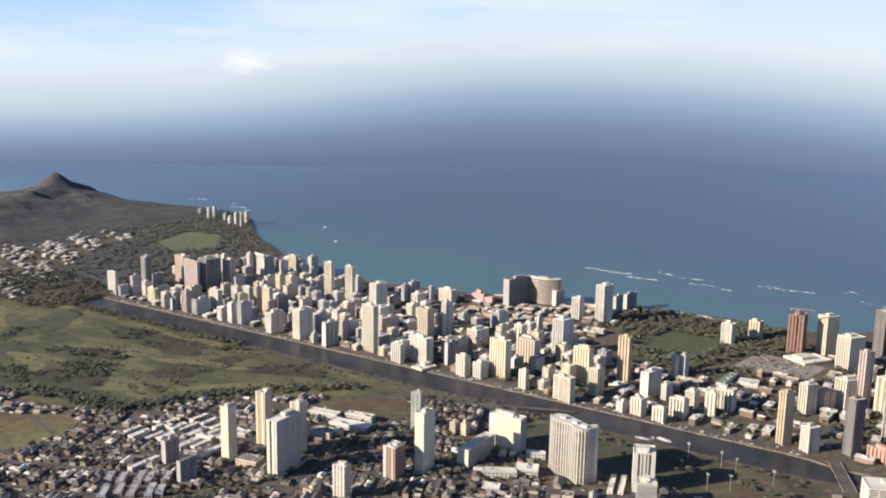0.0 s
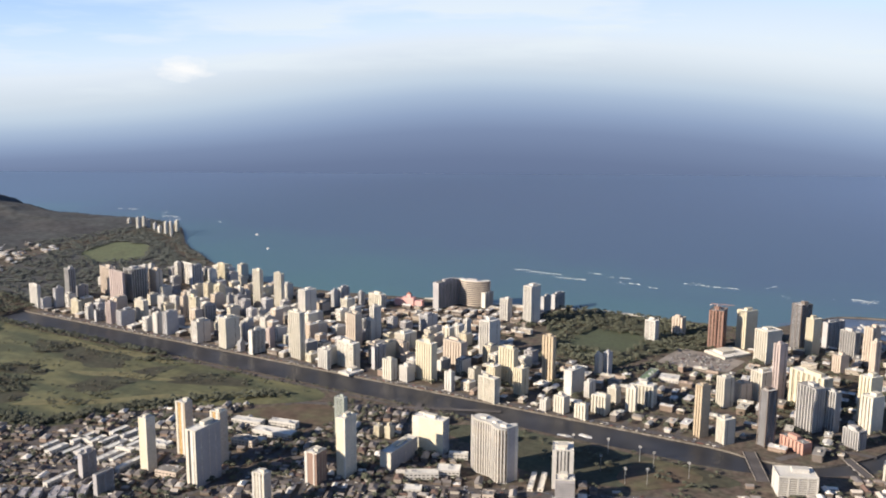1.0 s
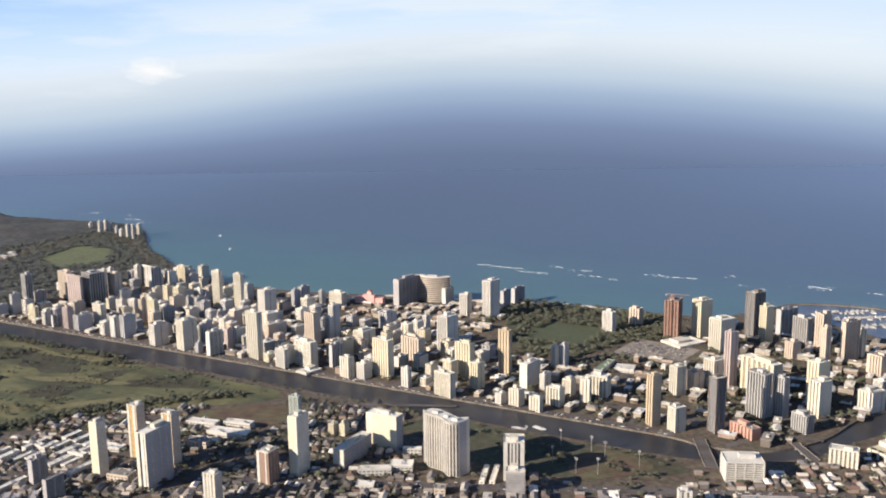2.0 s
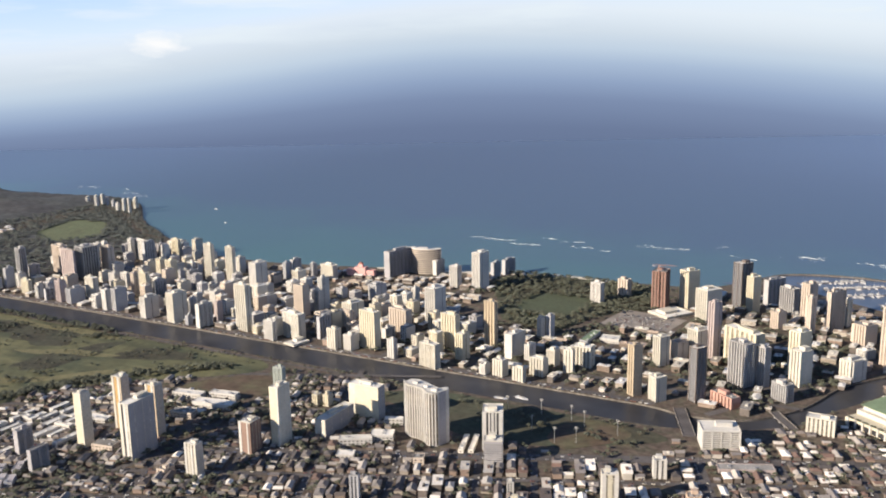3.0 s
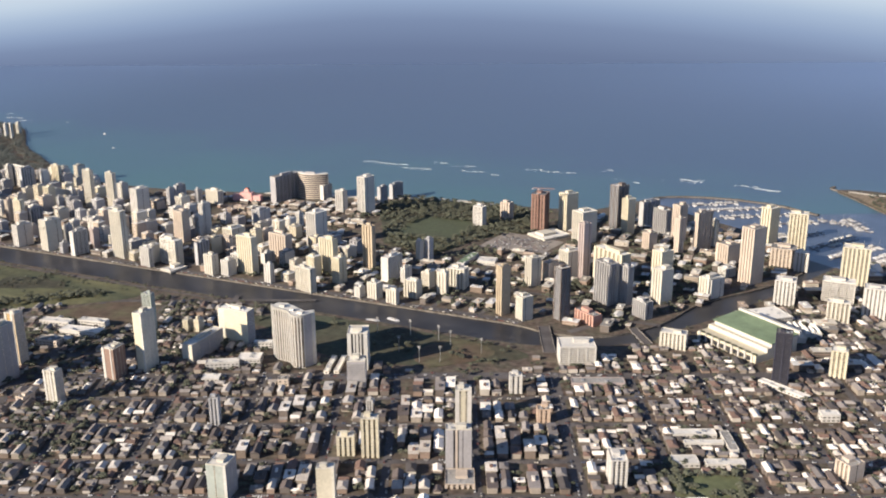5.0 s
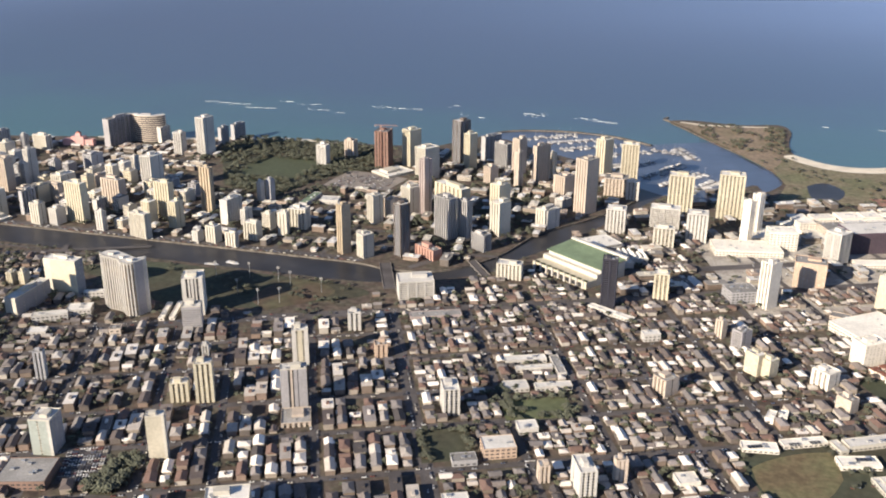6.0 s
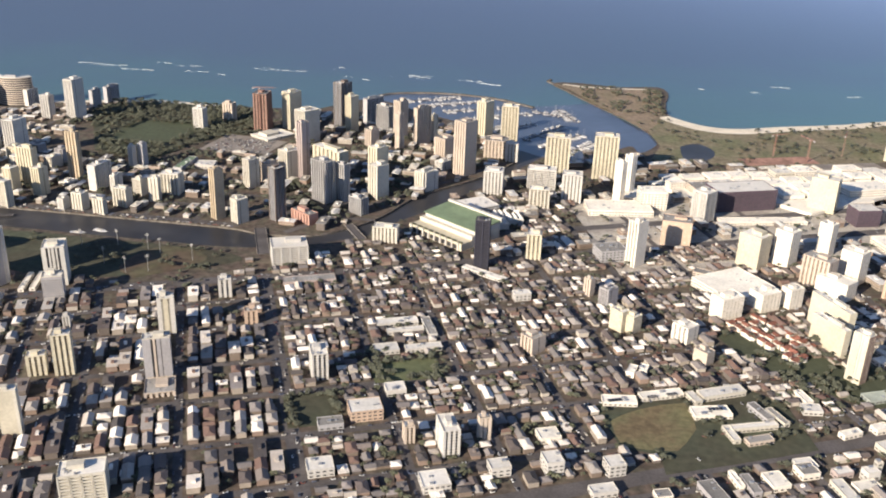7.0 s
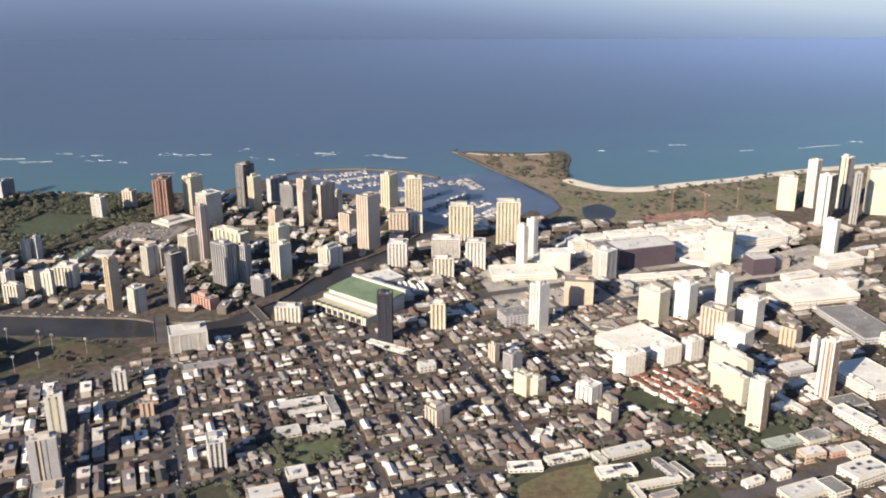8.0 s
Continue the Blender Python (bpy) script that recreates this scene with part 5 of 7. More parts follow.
for k, y in enumerate((1378, 1440, 1505, 1572, 1650, 1730)):
    plain_road(-1740, y, -770 if y > 1560 else -40, y, 10, z=2.17 + 0.012 * (k % 3))
plain_road(-160, 1300, 130, 1720, 12, "road along the canal mouth", 2.26)
plain_road(70, 1390, 330, 1720, 16, "wide boulevard to the harbour", 2.27)

sheet("car_park", [(330, 1255), (900, 1490), (850, 1700), (640, 1560), (560, 1625), (470, 1575), (385, 1655), (250, 1520)], 2.06, material("pale_concrete_lots", (0.50, 0.46, 0.40), 0.9, 0.3, 0.25, 0.03, 0.3, second=(0.25, 0.225, 0.20)), "pale concrete lots and forecourts with parked cars", "car park")
GOLF = smooth([(-2000, 830), (-1391, 806), (-1214, 840), (-1124, 881), (-1060, 1000), (-870, 1150), (-880, 1205), (-1000, 1208), (-1465, 1208), (-1745, 1208), (-1900, 1180), (-2050, 1000), (-2000, 830)], 4)[:-1]
sheet("golf_course", GOLF, 2.3, ROUGH_GRASS, "dry olive golf course with tree-lined fairways", "golf course")
STREAM = [(-860, 700), (-829, 755), (-792, 790), (-772, 872), (-770, 930), (-778, 1003), (-782, 1050)]
for (x0, y0), (x1, y1) in zip(STREAM, STREAM[1:]):
    plain_road(x0, y0, x1, y1, 10, "dark street under trees beside a stream", 2.3)
    take((x0 + x1) / 2, (y0 + y1) / 2, math.hypot(x1 - x0, y1 - y0) + 6, 17, math.degrees(math.atan2(y1 - y0, x1 - x0)))
FAIRWAYS = []


def fairway(x0, y0, x1, y1, width, bend):
    """A long rounded strip of paler mown grass."""
    d = Vector((x1 - x0, y1 - y0))
    n = Vector((-d.y, d.x)).normalized()
    left, right = [], []
    for i in range(13):
        t = i / 12
        c = Vector((x0, y0)) + d * t + n * (math.sin(t * math.pi) * bend + math.sin(t * 11 + x0) * 4)
        half = width / 2 * math.sqrt(max(0.03, 1 - (2 * t - 1) ** 4)) * (1 + 0.15 * math.sin(7 * t + y0))
        left.append(tuple(c + n * half))
        right.append(tuple(c - n * half))
    outline = left + right[::-1]
    FAIRWAYS.append(outline)
    sheet("fairway", outline, 2.42 + 0.015 * len(FAIRWAYS), FAIRWAY, "pale dry fairway strip of a golf course", "fairway")


for args in ((-1900, 1120, -1720, 1000, 48, 0), (-1500, 1190, -1180, 1196, 22, -4), (-1330, 1060, -1130, 1120, 24, 6), (-1560, 940, -1420, 900, 36, 8), (-1270, 905, -1060, 1075, 26, -8)):
    fairway(*args)
PATCHES = []
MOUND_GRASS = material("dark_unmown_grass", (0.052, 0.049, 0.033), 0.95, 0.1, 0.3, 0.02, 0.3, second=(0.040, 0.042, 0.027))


def tree_belt(x, y, a, b, rot, seed):
    """The uneven rounded outline of a stand of low trees between fairways."""
    c, k = math.cos(radians(rot)), math.sin(radians(rot))
    outline = []
    for i in range(26):
        q = math.tau * i / 26
        r = 1.0 + 0.16 * math.sin(3 * q + seed) + 0.10 * math.sin(7 * q + 2 * seed)
        u, v = 1.2 * a * r * math.cos(q), 1.2 * b * r * math.sin(q)
        outline.append((x + c * u - k * v, y + k * u + c * v))
    PATCHES.append(outline)


for i, (x, y, a, b, rot) in enumerate(((-1351, 1150, 64, 46, 173), (-1216, 1078, 78, 30, 74), (-1081, 1152, 60, 26, 19), (-1348, 921, 60, 36, 21), (-1198, 946, 26, 18, 4), (-1179, 991, 21, 14, 158), (-1167, 1027, 16, 12, 163), (-1418, 1024, 53, 22, 15),
                                       (-1488, 994, 32, 21, 172), (-1449, 870, 44, 25, 160), (-1471, 1150, 54, 30, 4), (-1388, 972, 40, 16, 31), (-1233, 1186, 40, 14, 10), (-1659, 1015, 39, 18, 106))):
    tree_belt(x, y, a, b, rot, i * 1.3)
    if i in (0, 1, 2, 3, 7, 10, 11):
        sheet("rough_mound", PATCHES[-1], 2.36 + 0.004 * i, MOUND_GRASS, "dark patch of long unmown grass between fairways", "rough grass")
tree_belt(-1681, 1092, 104, 36, 107, 0.4)
sheet("watered_strip", PATCHES[-1], 2.7, GREEN_FIELD, "long green watered strip of a golf course", "fairway")
sheet("ball_field", smooth([(-1330, 700), (-1225, 792), (-1165, 800), (-1140, 740), (-1150, 690), (-1200, 640), (-1330, 640), (-1330, 700)], 3)[:-1], 2.45, OLIVE_FIELD, "olive and brown dry grass ball field", "playing field")
take(-1240, 710, 190, 170)
plain_road(-1252, 773, -1150, 748, 5, "bare dirt path across a ball field", 2.62)
sheet("ball_field", smooth([(-930, 1055), (-900, 1110), (-836, 1152), (-780, 1120), (-790, 1075), (-850, 1050), (-930, 1055)], 3)[:-1], 2.6, DRY_FIELD, "brown dirt ball field beside the golf course", "playing field")
take(-855, 1100, 150, 100)
sheet("park", smooth([(-640, 1160), (-560, 1212), (-418, 1216), (-240, 1214), (-185, 1190), (-243, 1147), (-330, 1100), (-440, 1085), (-520, 1120), (-640, 1160)], 3)[:-1], 2.35, LAWN, "canal-side park lawn with brown patches", "park")
take(-400, 1155, 440, 120)
sheet("dirt_lot", smooth([(-300, 1103), (-248, 1150), (-235, 1190), (-292, 1212), (-326, 1190), (-335, 1130), (-300, 1103)], 3)[:-1], 2.5, DRY_FIELD, "bare brown earth and dry grass in a canal-side park", "dirt lot")
SCHOOL = [(313, 873), (298, 911), (307, 941), (395, 973), (459, 987), (496, 963), (514, 882), (428, 841), (363, 812), (360, 844), (323, 846)]
sheet("school_grounds", SCHOOL, 2.36, LAWN, "brown-green school grounds with worn dry grass", "lawn")
sheet("playing_field", [(313, 893), (327, 908), (342, 920), (366, 934), (392, 943), (397, 920), (398, 895), (388, 872), (377, 853), (350, 849), (324, 850), (317, 870)], 2.45, SCHOOL_FIELD, "dry tan and olive school playing field", "playing field")
take(358, 885, 90, 75)


def solar_array(x, y, z, rot, w, d):
    """Dark panels in rows, tilted on a flat roof."""
    t = thing("solar_array", "dark blue-black solar panels on a flat school roof", "solar panels", x, y, z, rot)
    for i in range(int(w / 4)):
        part("panel", one_box(-w / 2 + 4 * i + 0.2, -d / 2, 0.3, -w / 2 + 4 * i + 3.6, d / 2, 0.5), GLASS_DARK, t)


for x, y, z, w in ((318, 926, 6.8, 17), (358, 941, 6.8, 15), (378, 950, 6.8, 13), (420, 925, 10.0, 18)):
    solar_array(x, y, z, 23 if y != 925 else 15, w, 5.5)
sheet("playing_field", rect(92, 948, 76, 44, 21), 2.4, PARK_TURF, "patchy school lawn of dark dry grass", "playing field")
take(92, 948, 80, 48, 21)
flat_block(-355, 690, 48, 40, 9, 16, "choc", ROOF_GREY, label="wide dark red-brown commercial building with a grey roof")
sheet("car_park", rect(-318, 724, 42, 62, 23), 2.45, ASPHALT, "crowded car park between low buildings", "car park")
take(-318, 724, 44, 64, 23)
sheet("lawn", rect(-277, 714, 24, 60, 10), 2.4, LAWN, "shady lawn under tall trees", "lawn")
take(-277, 714, 22, 56, 10)
sheet("lawn", rect(14, 852, 56, 60, 23), 2.4, LAWN, "dark green lawn among houses", "lawn")
take(14, 852, 56, 60, 23)
sheet("lawn", smooth([(437, 1116), (458, 1071), (509, 1019), (593, 974), (642, 1033), (608, 1069), (543, 1079), (498, 1117), (437, 1116)], 3)[:-1], 2.3, GREEN_FIELD, "dark green garden belt between apartment towers", "lawn")
for x, y, w, d in ((470, 1085, 60, 46), (530, 1045, 76, 52), (590, 1012, 70, 52), (615, 1040, 50, 56)):
    take(x, y, w, d, -25)
flat_block(-424, 1557, 15, 66, 7, -2, "gry", GREEN_ROOF, label="long low building with a pale green roof")
flat_block(-388, 1562, 34, 26, 7, 8, "wht", label="white-roofed pavilion beside a park")
FORT = [(-760, 1861), (-720, 1950), (-583, 1962), (-403, 1950), (-350, 1800), (-455, 1701), (-500, 1559), (-618, 1600)]
sheet("park", FORT, 2.35, LAWN, "shady beach park with lawns and many trees", "park")
take(-585, 1775, 260, 350)
sheet("playing_field", smooth([(-620, 1640), (-530, 1660), (-490, 1760), (-540, 1830), (-635, 1790), (-620, 1640)], 4)[:-1], 2.5, BEACH_LAWN, "mown green lawn in a beach park", "lawn")
sheet("car_park", [(-440, 1653), (-425, 1766), (-296, 1742), (-311, 1655)], 2.5, PAVING, "brown-grey car park with rows of cars", "car park")
take(-370, 1705, 145, 110)
KAPI = [(-2330, 2180), (-1860, 1880), (-1755, 1780), (-1760, 1340), (-2080, 1400), (-2300, 1700)]
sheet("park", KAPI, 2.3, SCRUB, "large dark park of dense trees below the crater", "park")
sheet("playing_field", smooth([(-2220, 1812), (-2276, 1960), (-2240, 2020), (-2132, 2002), (-2010, 1863), (-2079, 1755), (-2220, 1812)], 4)[:-1], 2.5, PARK_TURF, "large open lawn in a park", "lawn")
WEST = [(395, 1800), (420, 1905), (402, 2005), (360, 2098), (284, 2222), (236, 2320), (215, 2385), (348, 2390), (430, 2410), (450, 2360), (440, 2250), (446, 2140), (510, 2076), (590, 2065), (700, 2110), (835, 2165), (985, 2243), (1233, 2333), (1700, 2500), (1500, 2250), (1000, 2030), (830, 1900), (600, 1815)]
sheet("park", WEST, 2.35, DRY_PARK, "dry green seaside park with scattered trees", "park")
sheet("beach", smooth([(452, 2150), (515, 2090), (588, 2080), (693, 2126), (831, 2181), (980, 2260), (1233, 2350), (1244, 2322), (989, 2230), (840, 2150), (704, 2092), (592, 2040), (504, 2050), (432, 2122), (452, 2150)], 4)[:-1], 2.5, SAND, "curved strip of pale beach sand", "beach")
sheet("beach", smooth([(-522, 1971), (-650, 1973), (-740, 1950), (-883, 1909), (-980, 1901), (-1059, 1870), (-1055, 1854), (-975, 1885), (-880, 1892), (-735, 1932), (-650, 1955), (-522, 1958), (-522, 1971)], 4)[:-1], 2.45, SAND, "narrow strip of pale beach sand", "beach")
sheet("park", [(200, 2388), (240, 2326), (300, 2214), (368, 2070), (405, 2020), (440, 2130), (440, 2250), (448, 2360), (430, 2395), (348, 2388)], 2.45, HEADLAND, "dry brown turf of a headland with dark trees", "park")
sheet("dirt_track", [(184, 2396), (234, 2330), (298, 2212), (366, 2066), (400, 2012), (407, 2016), (374, 2070), (306, 2218), (242, 2336), (190, 2400)], 2.55, HEADLAND, "sandy path along the harbour side of a headland", "path")
sheet("beach", [(205, 2392), (262, 2372), (340, 2378), (420, 2396), (420, 2404), (340, 2392), (262, 2388), (212, 2400)], 2.6, SAND, "pale sandy shore of a headland", "beach")
sheet("pond", smooth([(458, 1911), (495, 1942), (524, 1894), (506, 1834), (462, 1824), (458, 1911)], 4)[:-1], 2.5, CANAL, "small dark lagoon in a seaside park", "pond")
sheet("car_park", rect(752, 1846, 170, 52, 20), 2.55, PAVING, "pale empty apron behind a shopping centre", "car park")
sheet("building_site", rect(640, 1862, 150, 44, 20), 2.6, material("bare_red_earth", (0.30, 0.17, 0.13), 0.95, 0.1, 0.3, 0.03, 0.3), "bare red earth of a building site", "building site")


def bridge(x0, y0, x1, y1, width, label):
    d = Vector((x1 - x0, y1 - y0))
    t = thing("bridge", label, "bridge", x0, y0, 0, math.degrees(math.atan2(d.y, d.x)))
    n = d.length
    deck = part("deck", one_box(0, -width / 2, 2.2, n, width / 2, 3.2), ASPHALT, t)
    for side in (-1, 1):
        part("railing", one_box(0, side * width / 2 - 0.3, 3.2, n, side * width / 2 + 0.3, 4.0), PAVING, deck)
    for i in range(1, 4):
        part("bridge_pier", one_box(n * i / 4 - 1, -width / 2 + 0.5, -2, n * i / 4 + 1, width / 2 - 0.5, 2.2), WALL_MAT["gry"], t)


bridge(-163, 1215, -200, 1306, 17, "road bridge with grey parapets over the canal")
bridge(-42, 1298, -76, 1350, 13, "low road bridge with grey parapets over the canal")


# ---- crater hill ----
def crater_hill():
    ridge = [Vector(p) for p in ((-2480, 2260, 8), (-2600, 2190, 18), (-2714, 2090, 28), (-2880, 2085, 46), (-3020, 2120, 60), (-3140, 2130, 80), (-3090, 2040, 70), (-2988, 1900, 72), (-2900, 1745, 66), (-2850, 1560, 70), (-2950, 1350, 50))]
    bm = bmesh.new()
    nx, ny, x0, y0, step = 76, 84, -3760.0, 1050.0, 18.0
    rows = []
    for j in range(ny):
        row = []
        for i in range(nx):
            p = Vector((x0 + i * step, y0 + j * step))
            z = 0.0
            for a, b in zip(ridge, ridge[1:]):
                ab = (b - a).to_2d()
                t = max(0.0, min(1.0, (p - a.to_2d()).dot(ab) / ab.length_squared))
                far = (p - a.to_2d() - ab * t).length
                top = a.z + (b.z - a.z) * t
                z = max(z, top * math.exp(-(far / 230) ** 1.2))
            peak = (p - Vector((-3140, 2130))).length
            z += 40 * math.exp(-peak / 52)
            n = noise.fractal(Vector((p.x * 0.011, p.y * 0.011, 0)), 0.9, 2.0, 5)
            gully = abs(noise.fractal(Vector((p.x * 0.02, p.y * 0.02, 4)), 0.8, 2.0, 4))
            z *= 1 + 0.16 * n - 0.16 * gully
            edge = min(i, j, nx - 1 - i, ny - 1 - j)
            z = z * min(1.0, edge / 6) + 0.6
            z = 1.2 + max(0.0, z) if inside(p.x, p.y, land) else -4.0
            row.append(bm.verts.new((p.x, p.y, z)))
        rows.append(row)
    for j in range(ny - 1):
        for i in range(nx - 1):
            f = bm.faces.new((rows[j][i], rows[j][i + 1], rows[j + 1][i + 1], rows[j + 1][i]))
            f.smooth = True
    me = bpy.data.meshes.new("crater_hill")
    bm.to_mesh(me)
    bm.free()
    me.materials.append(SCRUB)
    tagged(new("crater_hill", me), "dark scrubby volcanic crater hill with a peaked rim", "hill", kind="structure")


crater_hill()


# ---- houses ----
def house_parts(w, d, h, kind):
    wall, roof = Solid(), Solid()
    if kind == "gable":
        wall.box(-w / 2, -d / 2, 0, w / 2, d / 2, h)
        wall.box(w / 2, -d * 0.2, 0, w / 2 + 1.5, d * 0.15, h * 0.8)
        roof.gable(w, d, h, w * 0.24)
        roof.box(w / 2, -d * 0.25, h * 0.8 + 0.01, w / 2 + 2.0, d * 0.2, h * 0.8 + 0.2)
    elif kind == "hip":
        wall.box(-w / 2, -d / 2, 0, w / 2, d / 2, h)
        roof.hip(w, d, h + 0.02, w * 0.2)
    elif kind == "ell":
        wall.box(-w / 2, -d / 2, 0, w / 2, d / 2, h)
        wall.box(-w / 2 - 4, -d / 2, 0, -w / 2 - 0.01, -d / 2 + w * 0.7, h)
        roof.gable(w, d, h, w * 0.22)
        roof.gable(w * 0.7, 9, h - 0.05, w * 0.16, 0.4, pose(-w / 2 - 1, -d / 2 + w * 0.35, 0, 0, 0, 90))
    else:
        wall.box(-w / 2, -d / 2, 0, w / 2, d / 2, h)
        n = max(1, int(h / 3))
        for i in range(n):
            z = 3 * i + 2.4
            wall.box(-w / 2 - 1.1, -d / 2 + 0.5, z, -w / 2 - 0.01, d / 2 - 0.5, z + 0.5)
        roof.box(-w / 2 - 1.2, -d / 2 - 0.3, h + 0.01, w / 2 + 0.4, d / 2 + 0.3, h + 0.4)
        roof.box(-w * 0.2, -d * 0.1, h + 0.41, w * 0.1, d * 0.15, h + 2.2)
    return wall, roof


KINDS = []
for kind, w, d, h in (("gable", 7.4, 10.5, 3.2), ("gable", 6.6, 9, 3.0), ("gable", 8.4, 12, 5.4), ("hip", 8, 10, 3.2), ("hip", 8.8, 12, 5.4), ("ell", 6.6, 10.5, 3.2), ("flat", 9.6, 19, 6.2), ("flat", 9.8, 22, 9.2), ("flat", 8.4, 12.5, 3.6), ("gable", 8.6, 20, 6.2), ("hip", 6.8, 8.5, 3.0), ("flat", 7.6, 9.5, 6.0),
                      ("gable", 9.4, 21, 5.8), ("flat", 10.8, 25, 9.2), ("hip", 10.2, 17, 5.6), ("flat", 11.4, 19, 6.2), ("gable", 10.4, 15, 5.8), ("flat", 10.4, 30, 6.4)):
    KINDS.append((kind, w, d, h, house_parts(w, d, h, kind)))
HOUSE_WORDS = {"gable": ("house", "small wooden house with a pitched gable roof", "house"), "hip": ("house", "small house with a shallow hipped roof", "house"), "ell": ("house", "L-shaped house with crossing gable roofs", "house"),
               "flat": ("walk_up_apartment", "flat-roofed walk-up apartment block with open galleries", "apartment block")}
HOUSE_MESH = [(s[0].mesh("wall", HOUSE_WALL), s[1].mesh("roof", HOUSE_ROOF)) for *_, s in KINDS]
MANY = {}


def put_house(k, x, y, rot, single, zone, sx=1.0):
    kind, w, d, h, (wall, roof) = KINDS[k]
    if single:
        name, label, cat = HOUSE_WORDS[kind]
        t = thing(name, label, cat, x, y, 2.0, rot, group="inland streets of houses")
        for n, me in zip(("wall", "roof"), HOUSE_MESH[k]):
            part(n, me, None, t)
        return
    if zone not in MANY:
        MANY[zone] = (Solid(), Solid())
    m = pose(x, y, 2.0, 0, 0, rot) @ Matrix.Diagonal((sx, sx, RNG.uniform(0.9, 1.15), 1))
    MANY[zone][0].add(wall.v, wall.f, m)
    MANY[zone][1].add(roof.v, roof.f, m)


TREES = []
LOTS = random.Random(11)
singles = 0
us = [u for u in U_LINES if u <= 1090]
for i, u0 in enumerate(us[:-1]):
    u1 = us[i + 1]
    for v0, v1 in zip([505] + V_LINES + V_UPPER[:-1], V_LINES + V_UPPER):
        far_side = u0 >= 300 or u0 < -60
        edge0, edge1 = 10 if u0 == 321 else 7, 10 if u1 == 321 else 7
        across = max(2, round((u1 - u0 - edge0 - edge1) / (12.4 if far_side else 14.4)))
        wide = (u1 - u0 - edge0 - edge1) / across
        for a in range(across):
            v = v0 + 5.5 + LOTS.uniform(0, 2.5)
            while True:
                # the long side of each plot runs up from the street
                k = LOTS.choice((0, 0, 1, 2, 3, 3, 4, 5, 8, 10, 9, 14)) if far_side else LOTS.choice((12, 12, 13, 14, 14, 15, 16, 16, 17, 0, 2, 3, 4, 5, 8, 9))
                sx = LOTS.uniform(0.88, 1.08)
                run = KINDS[k][2] * sx
                if v + run > v1 - 4.5:
                    break
                u = u0 + edge0 + wide * (a + 0.5) + LOTS.uniform(-0.7, 0.7)
                x, y = grid(u, v + run / 2)
                v += run + LOTS.uniform(1.6, 4.5)
                if x > 900 or (y > 1205 and x < -150) or (x >= -150 and y > 1222 + 1.2 * (x + 100)) or (v > 1108 and x > 260) or (x < -560 and inside(x, y, GOLF)) or (x > 280 and inside(x, y, SCHOOL)):
                    continue
                if LOTS.random() < 0.55:
                    TREES.append((x + LOTS.choice((-1, 1)) * wide * 0.5, y + LOTS.uniform(-8, 8), LOTS.uniform(0.5, 1.0)))
                if not is_free(x, y, 0.42 * run) or LOTS.random() < 0.06:
                    if is_free(x, y, 3) and LOTS.random() < 0.8:
                        TREES.append((x, y, LOTS.uniform(0.6, 1.1)))
                    continue
                turned = 90 if KINDS[k][2] < 13.5 and LOTS.random() < 0.5 else 0
                rot = 23 + LOTS.uniform(-2, 2) + LOTS.choice((0, 180)) + turned
                close = -110 < x < 330 and 690 < y < 840 and singles < 300
                singles += close
                put_house(k, x, y, rot, close, "eastern" if x < -330 else "inland" if x < 330 else "western", sx)


def mid_block(x, y, w, d, h, style):
    """A mid-rise walk-up: slabs and end walls round recessed windows, roof, stair head."""
    t = thing("apartment_block", f"mid-rise {LOOKS[style]} apartment block with stacked balconies", "building", x, y, 2.0, -13, group="blocks between the beach towers")
    take(x, y, w, d, -13)
    a, b, n = w / 2, d / 2, int(h / 3)
    body = part("wall", one_box(-a, -b, 0, a, b, h), WALL_MAT[style], t)
    glass = GLASS if style in ("wht", "gry", "slb") else GLASS_WARM
    count = RISE.choice((2, 3, 3))
    for k in range(count):
        q, e = -a + w * (k + 0.5) / count, w / count * RISE.uniform(0.2, 0.32)
        part("lanai_recess", one_box(q - e, -b - 0.06, 1.2, q + e, -b + 0.2, h - 0.8), glass, body)
    s = Solid()
    for i in range(1, n + 1):
        s.box(-a + 0.8, -b - 0.7, h * i / n - 1.1, a - 0.8, -b - 0.07, h * i / n - 0.2)
    tagged(part("banding", s, WALL_MAT[style], body), kind="stuff")
    part("roof", one_box(-a + 0.3, -b + 0.3, h + 0.01, a - 0.3, b - 0.3, h + 0.4), ROOF_PALE if RISE.random() < 0.5 else ROOF_GREY, t)
    ox = RISE.uniform(-0.2, 0.2) * w
    part("stair_head", one_box(ox - w * 0.2, -d * 0.2, h + 0.41, ox + w * 0.2, d * 0.15, h + 3.2), WALL_MAT[style], t)


# mid-rise blocks packed between the beach towers
# a few houses between the golf course and the ball field
for k in range(46):
    x, y = LOTS.uniform(-1400, -1240), LOTS.uniform(745, 825)
    if 0.62 * (x + 1290) + 752 < y < 800 + 0.2 * (x + 1386) + 10 and not inside(x, y, GOLF):
        put_house(LOTS.choice((0, 1, 3, 5, 8, 16)), x, y, LOTS.choice((20, 110)) + LOTS.uniform(-6, 6), False, "eastern")
RISE = random.Random(31)
